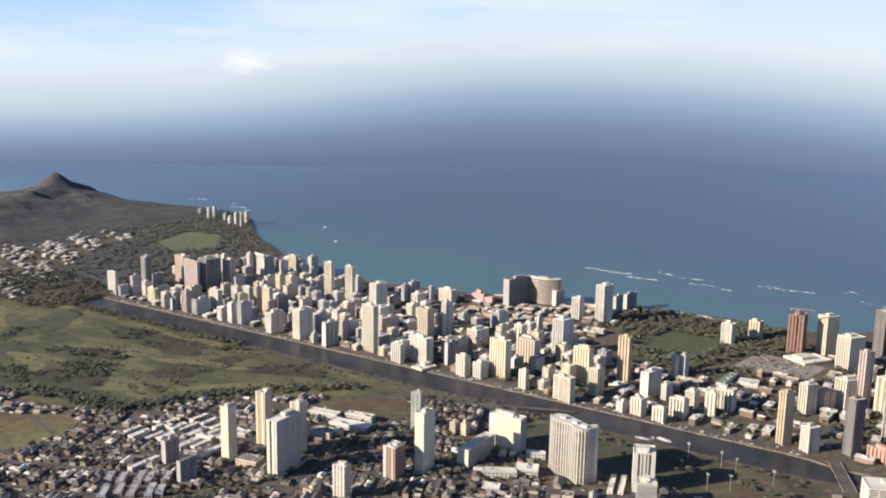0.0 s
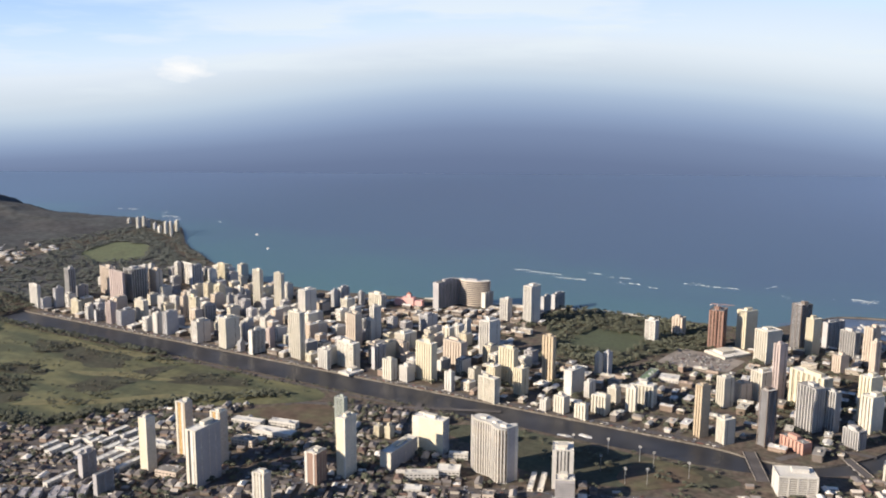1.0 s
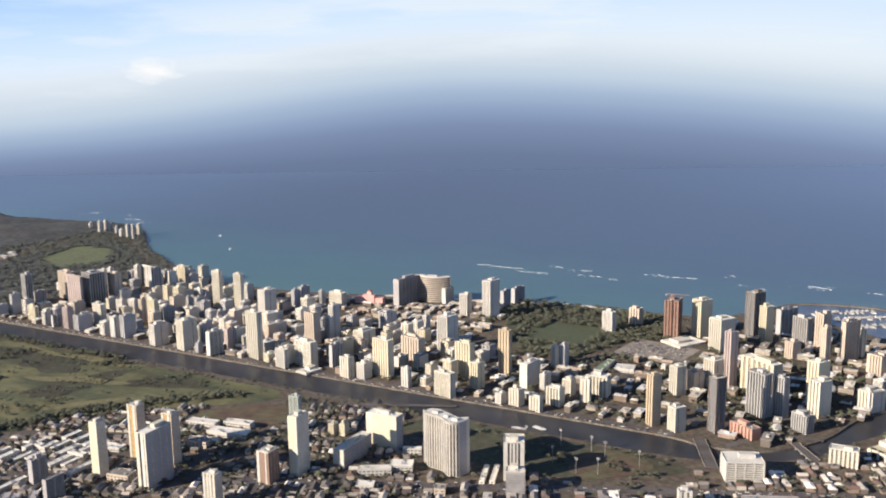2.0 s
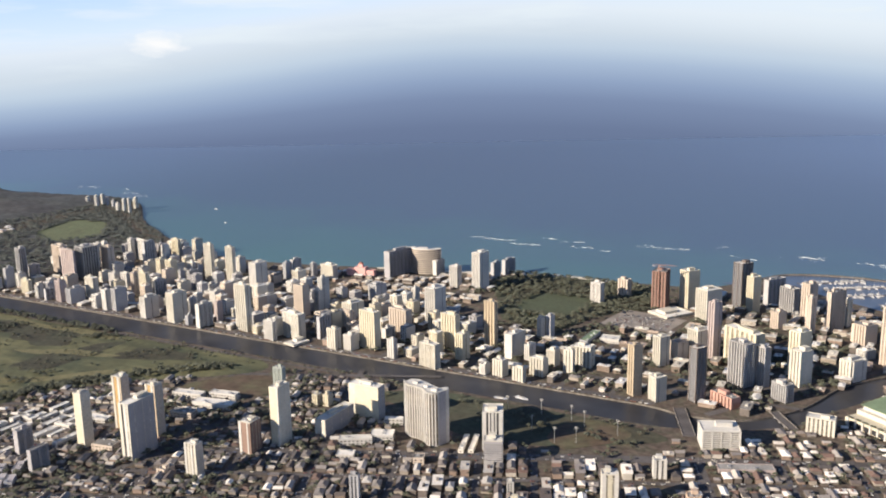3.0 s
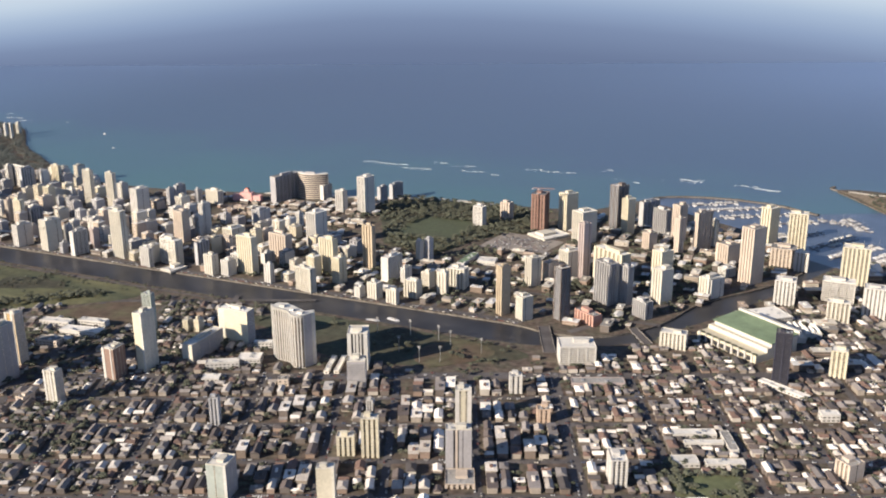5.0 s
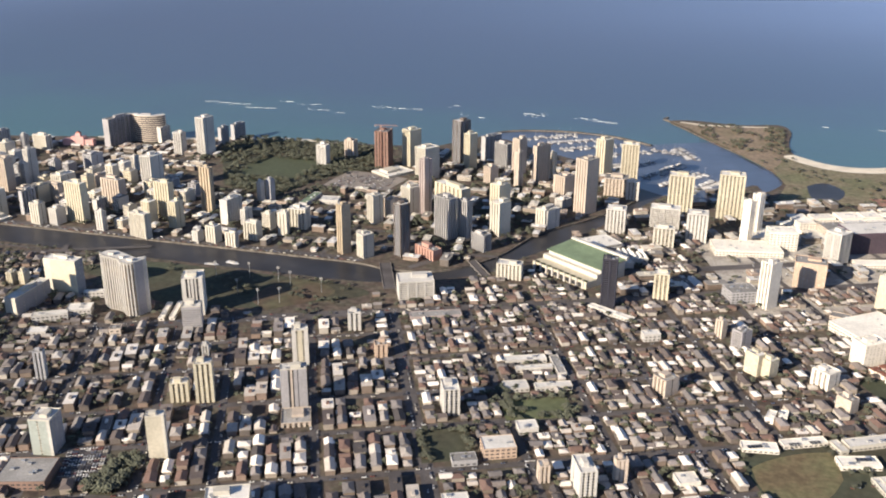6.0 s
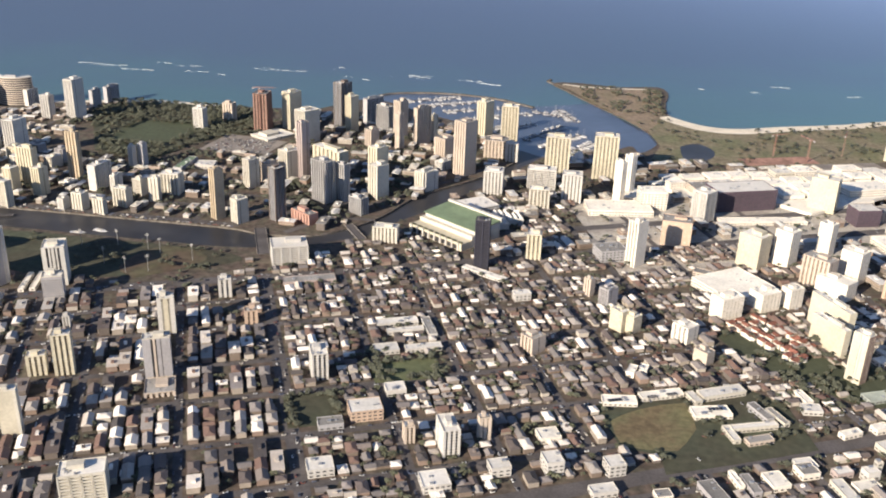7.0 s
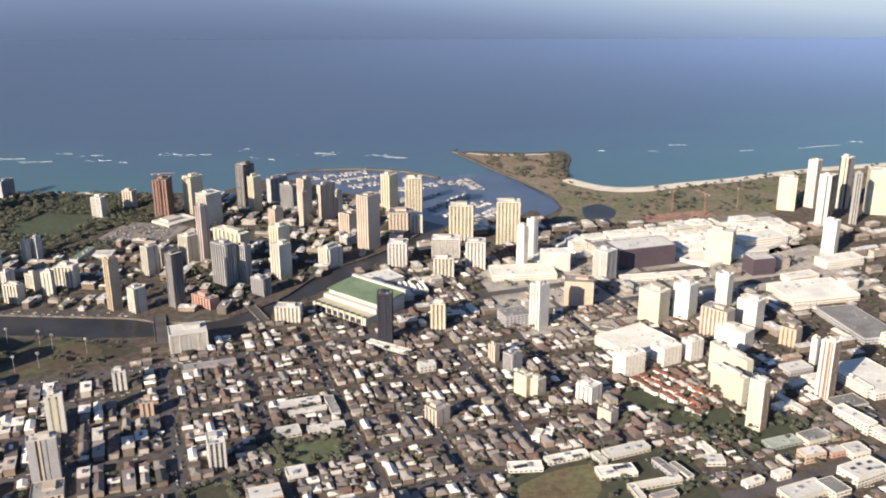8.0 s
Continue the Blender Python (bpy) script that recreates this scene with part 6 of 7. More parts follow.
for x in np.arange(-1700, -620, 41.0):
    for y in np.arange(1338, 1800, 38.0):
        x1, y1 = x + RISE.uniform(-9, 9), y + RISE.uniform(-8, 8)
        w, d = RISE.uniform(13, 20), RISE.uniform(15, 26)
        if y1 > 1560 + 0.28 * max(0.0, -x1 - 640) or not is_free(x1, y1, 12) or RISE.random() < 0.5 - 0.0001 * (-x1):
            continue
        mid_block(x1, y1, w, d, RISE.choice((15, 18, 21, 24, 27, 33, 39)), RISE.choice(("wht", "crm", "yel", "wht", "slb", "tan", "gry")))
# low blocks between the beach towers
def shore(x):
    """How far the land reaches towards the sea."""
    near = sorted(coast_east[:90], key=lambda p: abs(p[0] - x))
    return near[0][1]


for x in np.arange(-1730, 130, 27.0):
    for y in np.arange(1330, 1960, 27.0):
        x1, y1 = x + LOTS.uniform(-4, 4), y + LOTS.uniform(-4, 4)
        bank = -75 + (y1 - 1330) * 0.57
        if inside(x1, y1, FORT) or (x1 > -700 and x1 < -330 and y1 > 1640) or  x1 > bank - 14 or (x1 < -330 and y1 > shore(x1) - 45) or (x1 > -330 and y1 > 1960 - 0.5 * max(0, x1 + 60)) or not is_free(x1, y1, 9):
            continue
        if min(abs(y1 - r) for r in (1378, 1440, 1505, 1572, 1650, 1730)) < 9 or LOTS.random() < 0.14:
            TREES.append((x1, y1 + LOTS.uniform(-6, 6), LOTS.uniform(0.5, 0.9)))
            continue
        put_house(LOTS.choice((6, 7, 7, 8, 9, 7, 4)), x1, y1, LOTS.choice((0, 90, 180)) + LOTS.uniform(-3, 3), False, "beach", LOTS.uniform(0.85, 1.35))
        if LOTS.random() < 0.6:
            TREES.append((x1 + LOTS.uniform(-12, 12), y1 - 13, LOTS.uniform(0.4, 0.8)))
# blocks beyond the boulevard and by the harbour
for x in np.arange(-20, 1150, 30.0):
    for y in np.arange(1120, 1830, 29.0):
        x1, y1 = x + LOTS.uniform(-5, 5), y + LOTS.uniform(-5, 5)
        u, v = x1 * C23 + y1 * S23, -x1 * S23 + y1 * C23
        if not is_free(x1, y1, 11) or inside(x1, y1, WEST) or abs(v - 1108) < 20 or abs(v - 1200) < 20 or (v < 1080 and u < 1075) or x1 < 6 + (y1 - 1380) * 0.52 or x1 < 20:
            continue
        if LOTS.random() < 0.42:
            for _ in range(3):
                TREES.append((x1 + LOTS.uniform(-11, 11), y1 + LOTS.uniform(-11, 11), LOTS.uniform(0.6, 1.1)))
            continue
        put_house(LOTS.choice((6, 7, 8, 7, 9)), x1, y1, 23 + LOTS.choice((0, 90)), False, "harbour", LOTS.uniform(1.0, 1.45))
# houses under the crater
for i in range(2000):
    x, y = LOTS.uniform(-2950, -1800), LOTS.uniform(1000, 1850)
    row = math.sin(x * 0.02 + y * 0.055) + 0.5 * math.sin(y * 0.11)
    if row < -0.35 or x > -1830 - (y - 1000) * 0.45 or inside(x, y, KAPI) or inside(x, y, GOLF):
        continue
    if x < -2500 and y > 1300:
        continue
    put_house(LOTS.choice((0, 3, 4, 6, 8)), x, y, 23 + LOTS.uniform(-8, 8), False, "crater", 1.15)
# red-roofed garden apartments in short rows
RED_MESH = [m.mesh(n, mat) for m, n, mat in zip(house_parts(7.5, 9.5, 6, "gable"), ("wall", "roof"), (WALL_MAT["brt"], RED_TILE))]
for i in range(4):
    for j in range(9):
        a, b = -50 + 12.5 * j + LOTS.uniform(-2, 2), -21 + 14 * i + LOTS.uniform(-2, 2)
        x, y = 508 + 0.616 * a + 0.788 * b, 1107 - 0.788 * a + 0.616 * b
        if LOTS.random() < 0.2:
            TREES.append((x, y, 1.0))
            continue
        t = thing("garden_apartment", "small house with a red clay-tile roof among trees", "house", x, y, 2.3, -52 + LOTS.choice((0, 90)) + LOTS.uniform(-8, 8), group="red-tiled garden apartments")
        for n, me in zip(("wall", "roof"), RED_MESH):
            part(n, me, None, t)
        take(x, y, 12, 12)
for zone, (wall, roof) in MANY.items():
    word = {"inland": "inland streets", "eastern": "tree-shaded eastern streets", "western": "western streets", "beach": "lanes between beach towers", "harbour": "streets near the harbour", "crater": "slopes under the crater"}[zone]
    t = thing("small_buildings", f"hundreds of small mixed houses and low blocks on the {word}", "houses", kind="stuff")
    tagged(part("walls", wall, MANY_WALL, t), kind="stuff")
    tagged(part("roofs", roof, PALE_MANY_ROOF if zone in ("harbour", "beach", "crater") else EAST_ROOF if zone == "eastern" else MANY_ROOF, t), kind="stuff")


# ---- trees ----
def blob(s, x, y, z, r, rnd, squash=0.75):
    """A small leafy clump: an uneven eight-faced lump."""
    pts = [(1, 0, 0), (0, 1, 0), (-1, 0, 0), (0, -1, 0), (0, 0, 1), (0, 0, -0.7), (0.7, 0.7, 0.35), (-0.7, 0.7, 0.35), (-0.7, -0.7, 0.35), (0.7, -0.7, 0.35)]
    pts = [(x + a * r * rnd.uniform(0.75, 1.25), y + b * r * rnd.uniform(0.75, 1.25), z + c * r * squash * rnd.uniform(0.8, 1.2)) for a, b, c in pts]
    s.add(pts, [(0, 6, 9), (1, 7, 6), (2, 8, 7), (3, 9, 8), (6, 4, 9), (7, 4, 6), (8, 4, 7), (9, 4, 8), (0, 5, 1), (1, 5, 2), (2, 5, 3), (3, 5, 0), (0, 1, 6), (1, 2, 7), (2, 3, 8), (3, 0, 9)])


def tree_parts(seed, clumps=11):
    rnd = random.Random(seed)
    wood, crown = Solid(), Solid()
    hgt, spread = rnd.uniform(3.2, 4.4), rnd.uniform(3.0, 4.2)

    def limb(p, q, r0, r1):
        a, b = Vector(p), Vector(q)
        m = (b - a).to_track_quat("Z", "Y").to_matrix()
        ring = [(math.cos(k * math.tau / 5), math.sin(k * math.tau / 5), 0) for k in range(5)]
        wood.add([tuple(a + m @ (Vector(c) * r0)) for c in ring] + [tuple(b + m @ (Vector(c) * r1)) for c in ring], [(k, (k + 1) % 5, 5 + (k + 1) % 5, 5 + k) for k in range(5)])

    limb((0, 0, 0), (0.2, 0.1, hgt), 0.45, 0.28)
    for k in range(4):
        q = k * math.tau / 4 + rnd.uniform(-0.4, 0.4)
        limb((0.2, 0.1, hgt * 0.85), (spread * 0.6 * math.cos(q), spread * 0.6 * math.sin(q), hgt + 1.8), 0.2, 0.08)
    for k in range(clumps):
        q, far = k * 2.4 + rnd.uniform(-0.3, 0.3), spread * math.sqrt((k + 0.4) / clumps)
        blob(crown, far * math.cos(q), far * math.sin(q), hgt + 2.4 - 1.7 * (far / spread) ** 2 + rnd.uniform(-0.4, 0.6), rnd.uniform(1.1, 1.9), rnd)
    return wood, crown


TREE_KINDS = [tree_parts(s) for s in range(5)]
TREE_MESH = [(w.mesh("trunk", BARK), c.mesh("crown", LEAF_TREE)) for w, c in TREE_KINDS]


def single_tree(x, y, size, k):
    t = thing("tree", "dark green broad-crowned street tree", "tree", x, y, 2.0, RNG.uniform(0, 360), group="street trees")
    t.scale = (size, size, size)
    for n, me in zip(("trunk", "crown"), TREE_MESH[k]):
        part(n, me, None, t)


GROVES = {}


def grove_tree(zone, x, y, size):
    if zone not in GROVES:
        GROVES[zone] = ([], [], [], [])
    wood, crown = TREE_KINDS[RNG.randrange(5)]
    q, g = RNG.uniform(0, math.tau), GROVES[zone]
    low = 0.55 if zone == "crater_park" else 1.0
    c, s = math.cos(q) * size, math.sin(q) * size
    for src, verts, faces in ((wood, g[0], g[1]), (crown, g[2], g[3])):
        k = len(verts)
        verts.extend([(x + c * a - s * b, y + s * a + c * b, 2.0 + size * low * z) for a, b, z in src.v])
        faces.extend([tuple(i + k for i in f) for f in src.f])


made = 0
for x, y, size in TREES:
    if not is_free(x, y, 1.0):
        continue
    if -110 < x < 330 and 690 < y < 1000 and made < 220:
        single_tree(x, y, size, made % 5)
        made += 1
    else:
        grove_tree("town", x, y, size)
PLANT = random.Random(5)


def scatter(zone, count, x0, x1, y0, y1, test, low=0.7, high=1.4):
    for _ in range(count):
        x, y = PLANT.uniform(x0, x1), PLANT.uniform(y0, y1)
        if test(x, y):
            grove_tree(zone, x, y, PLANT.uniform(low, high))


scatter("golf", 5200, -1720, -1000, 830, 1210, lambda x, y: any(inside(x, y, f) for k, f in enumerate(PATCHES[:-1]) if k not in (0, 1, 2) or PLANT.random() < 0.22) and noise.noise(Vector((x * 0.02, y * 0.03, 1.7))) > -0.12, 0.5, 0.9)
scatter("golf", 150, -1900, -900, 830, 1205, lambda x, y: inside(x, y, GOLF), 0.5, 0.9)
scatter("golf", 230, -1770, -1250, 1206, 1228, lambda x, y: True, 0.7, 1.1)
scatter("golf", 90, -1760, -560, 1200, 1224, lambda x, y: True, 0.5, 0.8)
for x0, y0, x1, y1 in ((-1356, 832, -1289, 848), (-1289, 848, -1160, 866), (-1160, 866, -1103, 970), (-1103, 970, -1049, 1042), (-1049, 1042, -924, 1166)):
    for k in range(95):
        f = PLANT.random()
        grove_tree("golf", x0 + (x1 - x0) * f + PLANT.gauss(0, 9), y0 + (y1 - y0) * f + PLANT.gauss(0, 9), PLANT.uniform(0.7, 1.2))
for (x0, y0), (x1, y1) in zip(STREAM, STREAM[1:]):
    for k in range(16):
        f, off = PLANT.random(), PLANT.choice((-1, 1)) * PLANT.uniform(5, 11)
        n = math.hypot(x1 - x0, y1 - y0)
        grove_tree("town", x0 + (x1 - x0) * f - (y1 - y0) / n * off, y0 + (y1 - y0) * f + (x1 - x0) / n * off, PLANT.uniform(0.6, 1.1))
scatter("golf", 700, -2150, -1780, 1150, 1400, lambda x, y: not inside(x, y, KAPI), 0.8, 1.4)
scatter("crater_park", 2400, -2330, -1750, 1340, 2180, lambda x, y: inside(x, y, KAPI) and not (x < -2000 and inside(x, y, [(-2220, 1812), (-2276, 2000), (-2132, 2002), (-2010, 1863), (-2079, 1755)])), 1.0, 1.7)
scatter("town", 1500, -1060, -560, 640, 1190, lambda x, y: is_free(x, y, 4) and not inside(x, y, GOLF) and noise.noise(Vector((x * 0.01, y * 0.01, 8))) > 0.0, 0.7, 1.2)
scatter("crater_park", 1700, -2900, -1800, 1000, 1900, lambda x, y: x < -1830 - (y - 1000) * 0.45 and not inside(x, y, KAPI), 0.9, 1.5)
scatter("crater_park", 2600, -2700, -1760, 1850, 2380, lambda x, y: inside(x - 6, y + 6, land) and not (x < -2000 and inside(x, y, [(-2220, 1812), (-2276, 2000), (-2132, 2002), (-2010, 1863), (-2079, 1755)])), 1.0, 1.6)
scatter("beach_park", 1500, -770, -340, 1550, 1965, lambda x, y: inside(x, y, FORT) and not (-625 < x < -505 and 1665 < y < 1805) and is_free(x - 4000, y, 1), 0.8, 1.4)
scatter("seaside_park", 1200, 380, 1300, 1790, 2330, lambda x, y: inside(x, y, WEST) and noise.noise(Vector((x * 0.01, y * 0.02, 5))) > 0.0 and not inside(x, y, [(450, 1815), (450, 1925), (500, 1952), (535, 1890), (510, 1820)]), 0.7, 1.2)
scatter("seaside_park", 420, 215, 450, 2150, 2410, lambda x, y: inside(x, y, WEST) and noise.noise(Vector((x * 0.02, y * 0.02, 9))) > 0.0, 0.7, 1.2)
scatter("canal_trees", 260, -640, -190, 1085, 1215, lambda x, y: noise.noise(Vector((x * 0.015, y * 0.03, 2))) > 0.12 and is_free(x - 4000, y, 1), 0.6, 1.1)
scatter("canal_trees", 420, 440, 760, 960, 1160, lambda x, y: is_free(x, y, 3) and noise.noise(Vector((x * 0.012, y * 0.012, 4))) > 0.05, 0.7, 1.3)
scatter("beach_park", 3000, -780, 100, 1330, 1960, lambda x, y: is_free(x, y, 3) and x < -85 + (y - 1330) * 0.57 - 14 and noise.noise(Vector((x * 0.012, y * 0.012, 11))) > -0.1, 0.7, 1.2)
scatter("canal_trees", 160, -140, 160, 1290, 1720, lambda x, y: is_free(x, y, 2) and inside(x, y, near_bank[:45] + [(260, 1300), (260, 1776)]), 0.6, 1.0)
scatter("canal_trees", 130, 437, 645, 970, 1120, lambda x, y: is_free(x - 4000, y, 1) and noise.noise(Vector((x * 0.02, y * 0.02, 6))) > -0.05 and inside(x, y, [(437, 1116), (458, 1071), (509, 1019), (593, 974), (642, 1033), (608, 1069), (543, 1079), (498, 1117)]), 0.7, 1.3)
scatter("town", 430, 298, 514, 805, 987, lambda x, y: inside(x, y, SCHOOL) and is_free(x, y, 2) and not (316 < x < 394 and 855 < y < 925) and noise.noise(Vector((x * 0.03, y * 0.03, 3))) > 0.0, 0.5, 1.0)
scatter("town", 70, 40, 130, 930, 985, lambda x, y: is_free(x - 4000, y, 1) and (x < 62 or y < 936), 0.7, 1.2)
scatter("town", 90, -292, -262, 684, 744, lambda x, y: True, 0.9, 1.5)
for cx, cy, w, d in ((14, 852, 27, 29), (92, 948, 38, 22)):
    for _ in range(46):
        side = PLANT.choice((0, 1))
        a, b = (PLANT.uniform(-w, w), PLANT.choice((-1, 1)) * d * PLANT.uniform(0.75, 1.0)) if side else (PLANT.choice((-1, 1)) * w * PLANT.uniform(0.75, 1.0), PLANT.uniform(-d, d))
        grove_tree("town", cx + C23 * a - S23 * b, cy + S23 * a + C23 * b, PLANT.uniform(0.6, 1.1))
scatter("canal_trees", 34, 545, 590, 1104, 1132, lambda x, y: is_free(x, y, 2), 1.2, 1.9)
for zone, (wv, wf, cv, cf) in GROVES.items():
    word = {"town": "town gardens", "golf": "golf course", "crater_park": "park below the crater", "beach_park": "beach park", "seaside_park": "seaside park", "canal_trees": "canal banks and gardens"}[zone]
    t = thing("trees", f"{'haze-paled grey-green' if zone == 'crater_park' else 'dark green'} mass of broadleaf trees in the {word}", "trees", kind="stuff")
    for n, v, f, mat in (("trunks", wv, wf, BARK), ("crowns", cv, cf, LEAF_HAZED if zone == "crater_park" else LEAF)):
        me = bpy.data.meshes.new(n)
        me.from_pydata(v, [], f)
        me.materials.append(mat)
        tagged(part(n, me, None, t), kind="stuff")


# ---- cars ----
def car_solids():
    body, cabin = Solid(), Solid()
    body.prism([(-2.2, -0.85), (2.1, -0.85), (2.25, -0.5), (2.25, 0.5), (2.1, 0.85), (-2.2, 0.85)], 0.3, 0.95)
    cabin.add([(-1.3, -0.75, 0.96), (1.0, -0.75, 0.96), (1.0, 0.75, 0.96), (-1.3, 0.75, 0.96), (-0.9, -0.6, 1.5), (0.4, -0.6, 1.5), (0.4, 0.6, 1.5), (-0.9, 0.6, 1.5)],
              [(4, 5, 6, 7), (0, 1, 5, 4), (1, 2, 6, 5), (2, 3, 7, 6), (3, 0, 4, 7)])
    return body, cabin


CAR_BODY, CAR_CABIN = car_solids()
WHEEL = Solid()
WHEEL.prism([(0.32 * math.cos(k * math.tau / 8), 0.32 * math.sin(k * math.tau / 8)) for k in range(8)], -0.1, 0.1, pose(0, 0, 0.32, 90))
CAR_MESH = (CAR_BODY.mesh("body", CAR_PAINT), CAR_CABIN.mesh("cabin", GLASS_DARK), WHEEL.mesh("wheel", ASPHALT))
CARS = (Solid(), Solid())
DRIVE = random.Random(21)
near_cars = 0


def car(x, y, rot, single=False):
    if single:
        t = thing("car", "parked or driving saloon car on a city street", "car", x, y, 2.3, rot, group="cars on the streets")
        part("body", CAR_MESH[0], None, t)
        part("cabin", CAR_MESH[1], None, t, "dark-windowed cabin")
        for wx in (-1.35, 1.35):
            for wy in (-0.8, 0.8):
                part("wheel", CAR_MESH[2], None, t).location = (wx, wy, 0)
        return
    m = pose(x, y, 2.3, 0, 0, rot)
    CARS[0].add(CAR_BODY.v, CAR_BODY.f, m)
    CARS[1].add(CAR_CABIN.v, CAR_CABIN.f, m)


for u in U_LINES:
    v = 500
    while v < 1100:
        v += DRIVE.uniform(5, 17)
        x, y = grid(u + DRIVE.choice((-3.2, 3.2)), v)
        if x < 900 and y < 1205 and is_free(x, y, 0):
            near = -60 < x < 280 and 690 < y < 900 and near_cars < 60
            near_cars += near
            car(x, y, 113 + DRIVE.choice((0, 180)), near)
for v in V_LINES + [1103, 1113, 604, 611]:
    u = -1000
    while u < 1000:
        u += DRIVE.uniform(5, 19)
        x, y = grid(u, v + DRIVE.choice((-3, 3)))
        if x < 900 and y < 1205 and is_free(x, y, 0):
            car(x, y, 23 + DRIVE.choice((0, 180)))
x = -1720.0
while x < -245:
    x += DRIVE.uniform(5, 11)
    car(x, 1303.5, DRIVE.choice((0, 180)))
    if DRIVE.random() < 0.4:
        car(x, 1311 + DRIVE.uniform(-2, 4), DRIVE.choice((0, 180)))
for y in np.arange(1662, 1742, 7.5):
    for x in np.arange(-420, -315, 3.4):
        if DRIVE.random() < 0.42:
            car(x, y, 90)
for i in range(7):
    for j in range(20):
        if DRIVE.random() < 0.85:
            a, b = -17.5 + 5.8 * i, -28 + 2.9 * j
            car(-318 + C23 * a - S23 * b, 724 + S23 * a + C23 * b, 23 + DRIVE.uniform(-4, 4))
for i in range(500):
    x, y = DRIVE.uniform(330, 900), DRIVE.uniform(1190, 1760)
    if is_free(x, y, 1) and not inside(x, y, WEST) and x > 40 + (y - 1380) * 0.5:
        car(x, y, 23 + DRIVE.choice((0, 90)))
t = thing("traffic", "hundreds of parked and driving cars of mixed colours", "cars", kind="stuff")
tagged(part("bodies", CARS[0], MANY_CARS, t), kind="stuff")
tagged(part("cabins", CARS[1], GLASS_DARK, t), kind="stuff")


# ---- harbour ----
def boat_meshes(n):
    hull, cabin, mast = Solid(), Solid(), Solid()
    w = n * 0.15
    hull.add([(-n / 2, -w, 0), (n * 0.2, -w, 0), (n / 2, 0, 0.3), (n * 0.2, w, 0), (-n / 2, w, 0), (-n / 2, -w * 1.15, 1.5), (n * 0.2, -w * 1.15, 1.6), (n * 0.55, 0, 2.0), (n * 0.2, w * 1.15, 1.6), (-n / 2, w * 1.15, 1.5)],
             [(0, 4, 3, 2, 1), (5, 6, 7, 8, 9), (0, 1, 6, 5), (1, 2, 7, 6), (2, 3, 8, 7), (3, 4, 9, 8), (4, 0, 5, 9)])
    cabin.prism([(-n * 0.25, -w * 0.7), (n * 0.15, -w * 0.6), (n * 0.2, 0), (n * 0.15, w * 0.6), (-n * 0.25, w * 0.7)], 1.61, 2.7)
    mast.prism([(0.12 * math.cos(k * math.tau / 6), 0.12 * math.sin(k * math.tau / 6)) for k in range(6)], 2.71, n * 1.25)
    mast.box(-n * 0.35, -0.12, 3.6, 0, 0.12, 4.0)
    return hull.mesh("hull", HULL), cabin.mesh("cabin", WALL_MAT["wht"]), mast.mesh("mast", METAL)


BOATS = [boat_meshes(n) for n in (9.0, 12.0, 15.0, 22.0)]


def boat(x, y, rot, k):
    t = thing("sailing_boat", "white sailing boat with a bare mast moored at a dock", "boat", x, y, -0.7, rot, group="boats in the harbour")
    for n, me in zip(("hull", "cabin", "mast"), BOATS[k]):
        part(n, me, None, t)


for x, y, rot in ((-451, 1234, 8), (-423, 1249, -14)):
    t = thing("tour_boat", "long white tour boat lying on a dark canal", "boat", x, y, -0.5, rot)
    for n, me in zip(("hull", "cabin"), BOATS[3]):
        part(n, me, None, t)


def dock(x0, y0, x1, y1):
    d = Vector((x1 - x0, y1 - y0))
    t = thing("dock", "long grey floating dock between moored boats", "dock", x0, y0, 0, math.degrees(math.atan2(d.y, d.x)), group="harbour docks")
    part("deck", one_box(0, -1.3, 0.2, d.length, 1.3, 0.9), PAVING, t)
    for k in range(0, int(d.length), 20):
        part("pile", one_box(k + 1, 1.31, -3, k + 1.6, 1.9, 2.5), BARK, t)
    n, rot = int(d.length / 5.2), math.degrees(math.atan2(d.y, d.x))
    side = Vector((-d.y, d.x)).normalized()
    for k in range(n):
        for s in (-1, 1):
            if DRIVE.random() < 0.55:
                size = DRIVE.choice((0, 0, 1, 1, 2))
                p = Vector((x0, y0)) + d * ((k + DRIVE.uniform(0.3, 0.7)) / n) + side * s * (3.0 + (9, 12, 15)[size] / 2)
                boat(p.x, p.y, rot + 90 * s, size)


for x0, y0, x1, y1 in ((-150, 2118, -20, 2196), (-95, 2090, 50, 2176), (-40, 2055, 105, 2142), (20, 2010, 150, 2090), (150, 1880, 225, 2010), (190, 1838, 262, 1950), (80, 1950, 165, 2010), (150, 2120, 236, 2078), (205, 2140, 250, 2050), (232, 1812, 290, 1900)):
    dock(x0, y0, x1, y1)


def breakwater(points, width, label):
    """A rough stone mole."""
    line = smooth(points, 8)
    s = Solid()
    for (x0, y0), (x1, y1) in zip(line, line[1:]):
        d = Vector((x1 - x0, y1 - y0))
        q = math.degrees(math.atan2(d.y, d.x))
        w, z = width * RNG.uniform(0.8, 1.2), RNG.uniform(1.6, 2.6)
        s.prism([(-2, -w / 2), (d.length + 2, -w / 2 * 0.9), (d.length + 2, w / 2), (-2, w / 2 * 0.9)], -3, z, pose(x0, y0, 0, 0, 0, q))
    tagged(new("breakwater", s.mesh("breakwater", ROCK)), label, "breakwater", kind="structure")


breakwater([(-232, 2110), (-180, 2190), (-60, 2222), (60, 2205), (150, 2150)], 7, "rough brown stone breakwater round the harbour")
breakwater([(186, 2402), (170, 2425), (176, 2445)], 6, "stone tip of a seaside headland")


